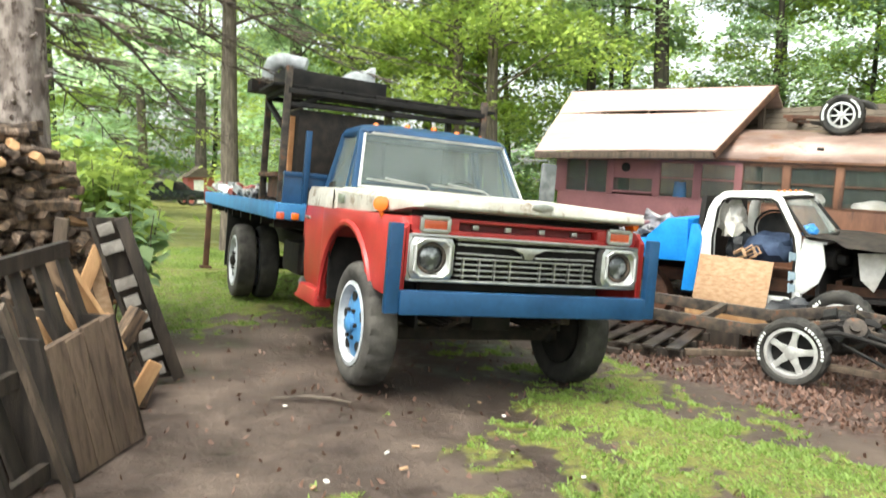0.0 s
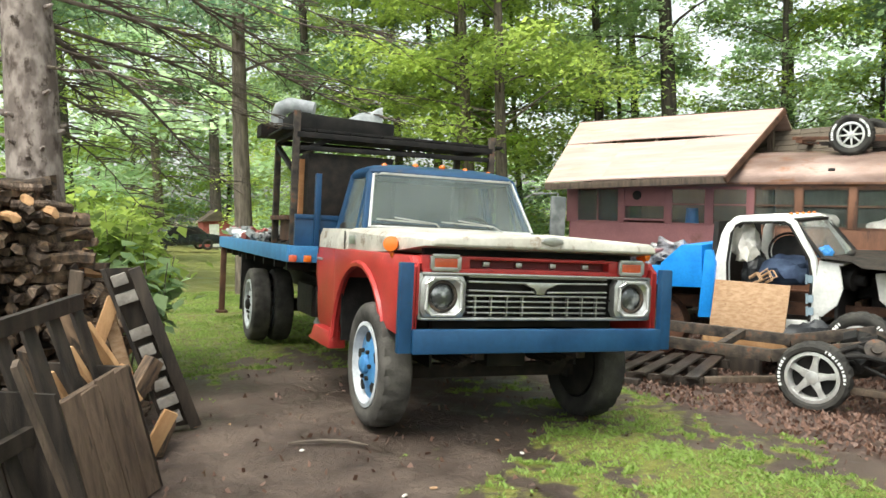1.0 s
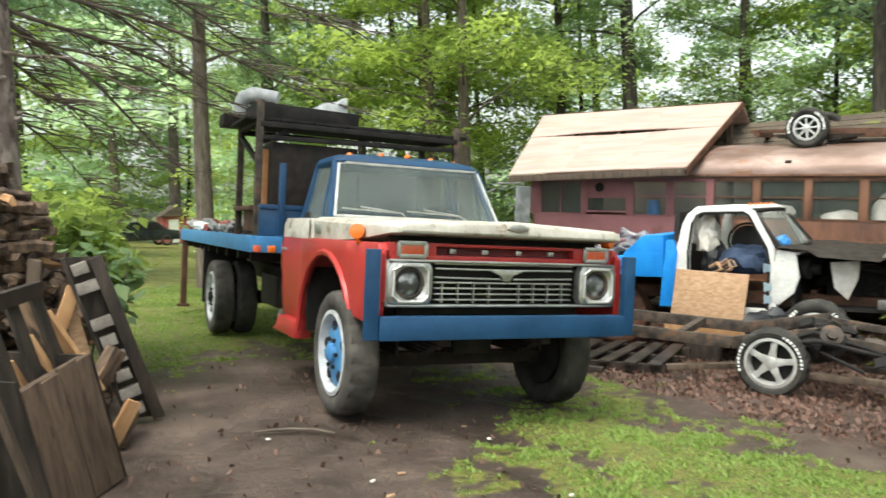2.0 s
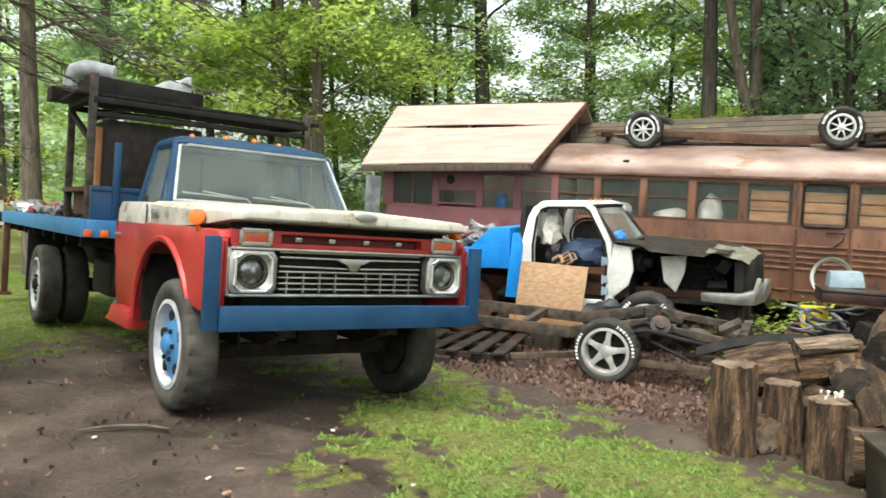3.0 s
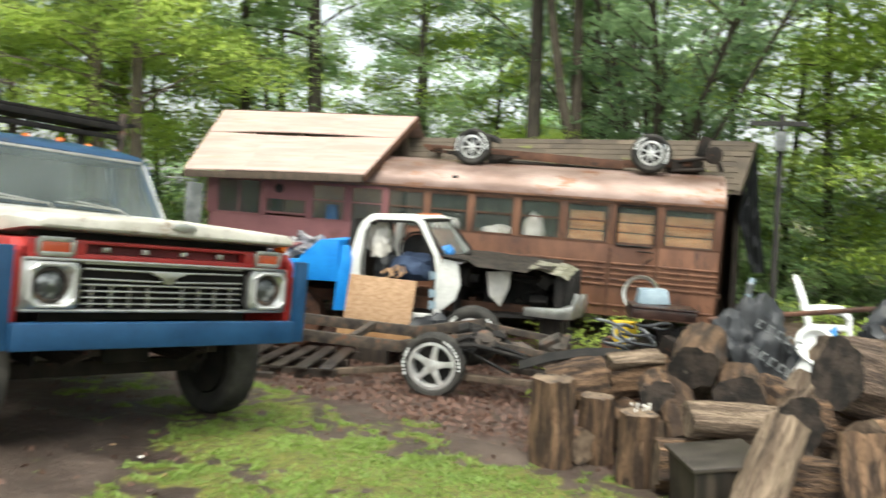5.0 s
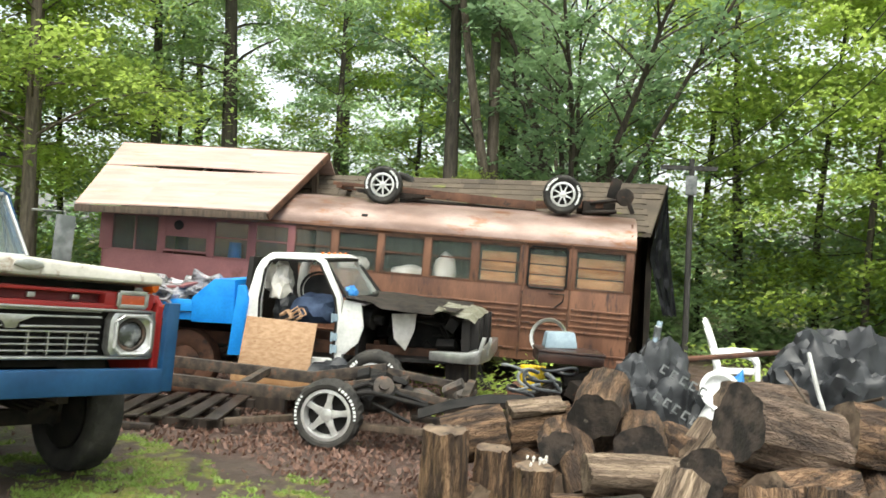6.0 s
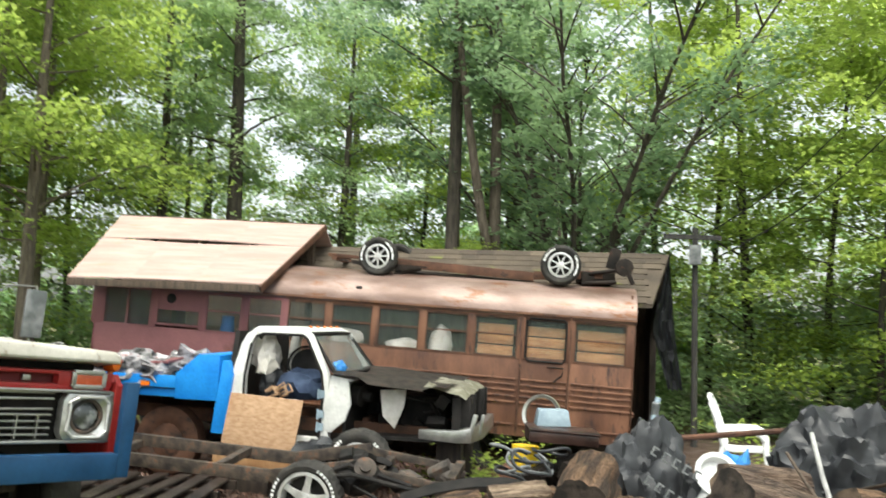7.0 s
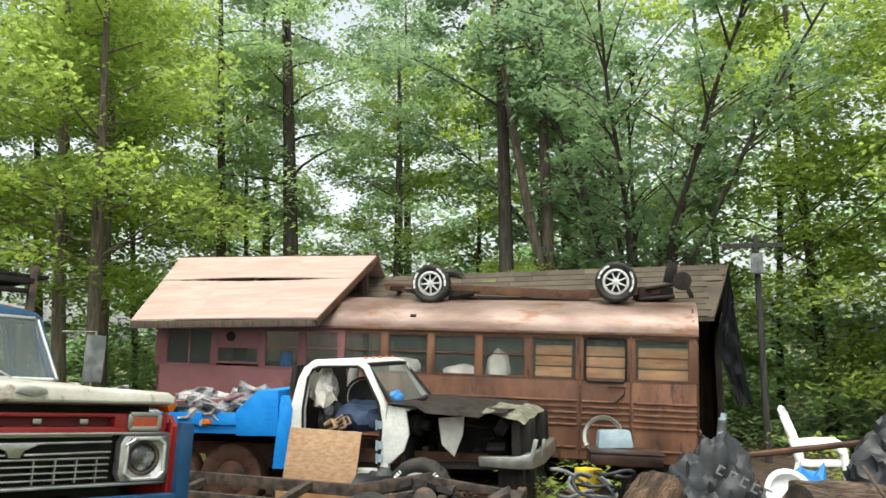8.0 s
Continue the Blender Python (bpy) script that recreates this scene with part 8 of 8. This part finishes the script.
# spruce with bare lower branches
spruce = thing("spruce_tree", pose(-3.44, 2.15, 0), "grey spruce trunk with dead lower branches", "tree")
bm = bmesh.new()
tube(bm, [(0, 0, -0.3), (0.0, 0, 1.0), (0.0, 0.03, 3.0), (-0.05, 0.05, 6.0), (0, 0, 11.0), (0, 0, 15)], [0.3, 0.25, 0.22, 0.19, 0.12, 0.02], 18)
rng = random.Random(61)
for k in range(50):
    a, z = rng.uniform(0, 6.28), rng.uniform(1.2, 4.6)
    rod(bm, (0.2 * math.cos(a), 0.2 * math.sin(a), z), (0.275 * math.cos(a), 0.275 * math.sin(a), z + 0.02), 0.025, 0.012, 6)
part("trunk", bm, M["sprucebark"], spruce)
vs, fs = [], []


def dead_branch(z, az, length, drop, r_):
    """A drooping branch with many fine side twigs."""
    pts = []
    for j in range(9):
        q = j / 8
        pts.append(Vector((math.cos(az + 0.12 * math.sin(3 * q)) * length * q, math.sin(az + 0.12 * math.sin(3 * q)) * length * q, z - drop * q ** 1.3 + 0.05 * math.sin(q * 9 + z))))
    bm_ = bmesh.new()
    tube(bm_, pts, [r_ * (1 - 0.85 * j / 8) for j in range(9)], 6)
    for j in range(int(length * 16)):
        q = rng.uniform(0.12, 1)
        i = min(int(q * 8), 7)
        p = pts[i].lerp(pts[i + 1], q * 8 - i)
        sgn = rng.choice((-1, 1))
        a = az + sgn * rng.uniform(0.4, 1.1)
        l_ = rng.uniform(0.2, 0.7) * (1.1 - 0.5 * q)
        e = p + Vector((math.cos(a) * l_, math.sin(a) * l_, -rng.uniform(0.05, 0.4) * l_))
        tube(bm_, [p, p.lerp(e, 0.5) + Vector((0, 0, 0.02)), e], [0.008, 0.006, 0.003], 4)
    part("dead_branch", bm_, M["twig"], spruce)


for z, az, L_, drop, r_ in ((3.45, 28, 2.3, 1.25, 0.042), (3.5, 20, 3.4, 0.75, 0.032), (3.75, 8, 4.0, 0.9, 0.034), (3.15, 42, 2.0, 1.0, 0.024), (3.95, 32, 3.6, 0.9, 0.032), (4.2, 16, 4.2, 1.0, 0.032), (3.1, -40, 1.6, 0.4, 0.026), (2.7, 55, 2.2, 0.9, 0.02), (4.4, 26, 4.2, 1.1, 0.032), (3.6, 66, 2.8, 0.9, 0.024), (4.1, -18, 3.2, 0.7, 0.028), (4.6, 4, 3.8, 0.9, 0.03), (2.9, 170, 1.5, 0.4, 0.026), (3.6, 190, 2.0, 0.6, 0.028), (3.3, 12, 2.6, 0.6, 0.022), (2.9, 24, 1.9, 0.7, 0.02)):
    dead_branch(z, radians(az), L_, drop * 1.25, r_ * 0.68)
sprays = []
for k in range(60):
    z = rng.uniform(5.5, 14)
    a = rng.uniform(0, 6.28)
    d = (15 - z) * 0.3 * rng.random()
    sprays.append((Vector((d * math.cos(a), d * math.sin(a), z)), 0.8, 60))
cr = new("crown", leaf_cloud("crown", sprays, M["needle"], rng, 0.07, 0.5))
cr.parent = spruce

# utility pole with cross arm and wires
up_ = thing("utility_pole", pose(12.2, -0.5, -0.4, 0, 0, -69), "grey wooden utility pole with cross arm", "utility pole")
bm = bmesh.new()
tube(bm, [(0, 0, -0.3), (0, 0, 2), (0, 0.02, 3.9)], [0.06, 0.056, 0.05], 12)
part("post", bm, M["pole"], up_)
bm = bmesh.new()
beam(bm, (-0.55, 0.0, 3.75), (0.45, 0.0, 3.72), 0.07, 0.08)
part("cross_arm", bm, M["pole"], up_)
bm = bmesh.new()
box(bm, (0, -0.12, 3.4), (0.2, 0.16, 0.35))
part("meter_box", bm, M["greyplastic"], up_, bevel=0.01)
for k, (a, b) in enumerate((((12.6, -0.3, 3.3), (13.5, -4.2, 7.2)), ((12.0, -0.9, 2.9), (13.0, -5.0, 6.8)))):
    bm = bmesh.new()
    a, b = Vector(a), Vector(b)
    tube(bm, [a.lerp(b, q / 8) + Vector((0, 0, -0.5 * math.sin(math.pi * q / 8))) for q in range(9)], 0.012, 5)
    solid("overhead_wire", bm, M["black"], Matrix(), "thin dark overhead wire running up from the pole", "wire", "overhead wires")

# ---------------------------------------------------------------- far end of the lane
car = thing("parked_car", pose(0.5, 40.0, -0.05, 0, 0, 12) @ Matrix.Scale(0.92, 4), "dark parked car at the far end of the lawn", "car")
bm = bmesh.new()
loft(bm, [[(x, y, z) for x, z in ((-2.1, 0.35), (-2.1, 0.85), (-1.3, 0.95), (-0.7, 1.45), (0.8, 1.45), (1.4, 0.98), (2.1, 0.88), (2.15, 0.35))] for y in (-0.85, 0.85)])
part("body", bm, M["carpaint"], car, bevel=0.06)
bm = bmesh.new()
prism(bm, [(-1.15, 0.98), (-0.65, 1.38), (0.72, 1.38), (1.2, 0.98)], "y", -0.86, 0.86)
part("window", bm, M["black"], car)
for x in (-1.35, 1.35):
    for y in (-0.8, 0.8):
        t = part("wheel", tyre_bm(0.33, 0.2, 0.2, False, 20), M["rubber"], car)
        t.matrix_local = pose(x, y, 0.33)
fs_ = thing("red_shed", pose(3.1, 46.5, -0.1, 0, 0, 5) @ Matrix.Scale(0.75, 4), "small red board shed across the lawn", "shed")
bm = bmesh.new()
box(bm, (0, 0, 1.1), (2.4, 2.2, 2.2))
part("wall", bm, M["redshed"], fs_)
bm = bmesh.new()
prism(bm, [(-1.4, 2.15), (1.4, 2.15), (0, 3.1)], "y", -1.3, 1.3)
part("roof", bm, M["shingle"], fs_)
bm = bmesh.new()
box(bm, (-0.3, -1.12, 0.95), (0.8, 0.04, 1.9))
part("door", bm, M["white"], fs_)
# stones under the truck's rear
for k in range(5):
    rng = random.Random(500 + k)
    lump("stone", pose(0.2 + 0.35 * k, 5.9 + rng.uniform(-0.5, 0.5), gz(0.2 + 0.35 * k) - 0.06), (0.45, 0.35, 0.3), M["stone"], "grey field stone on the grass", "stone", 500 + k, 0.2, 2, "stones on the lawn")
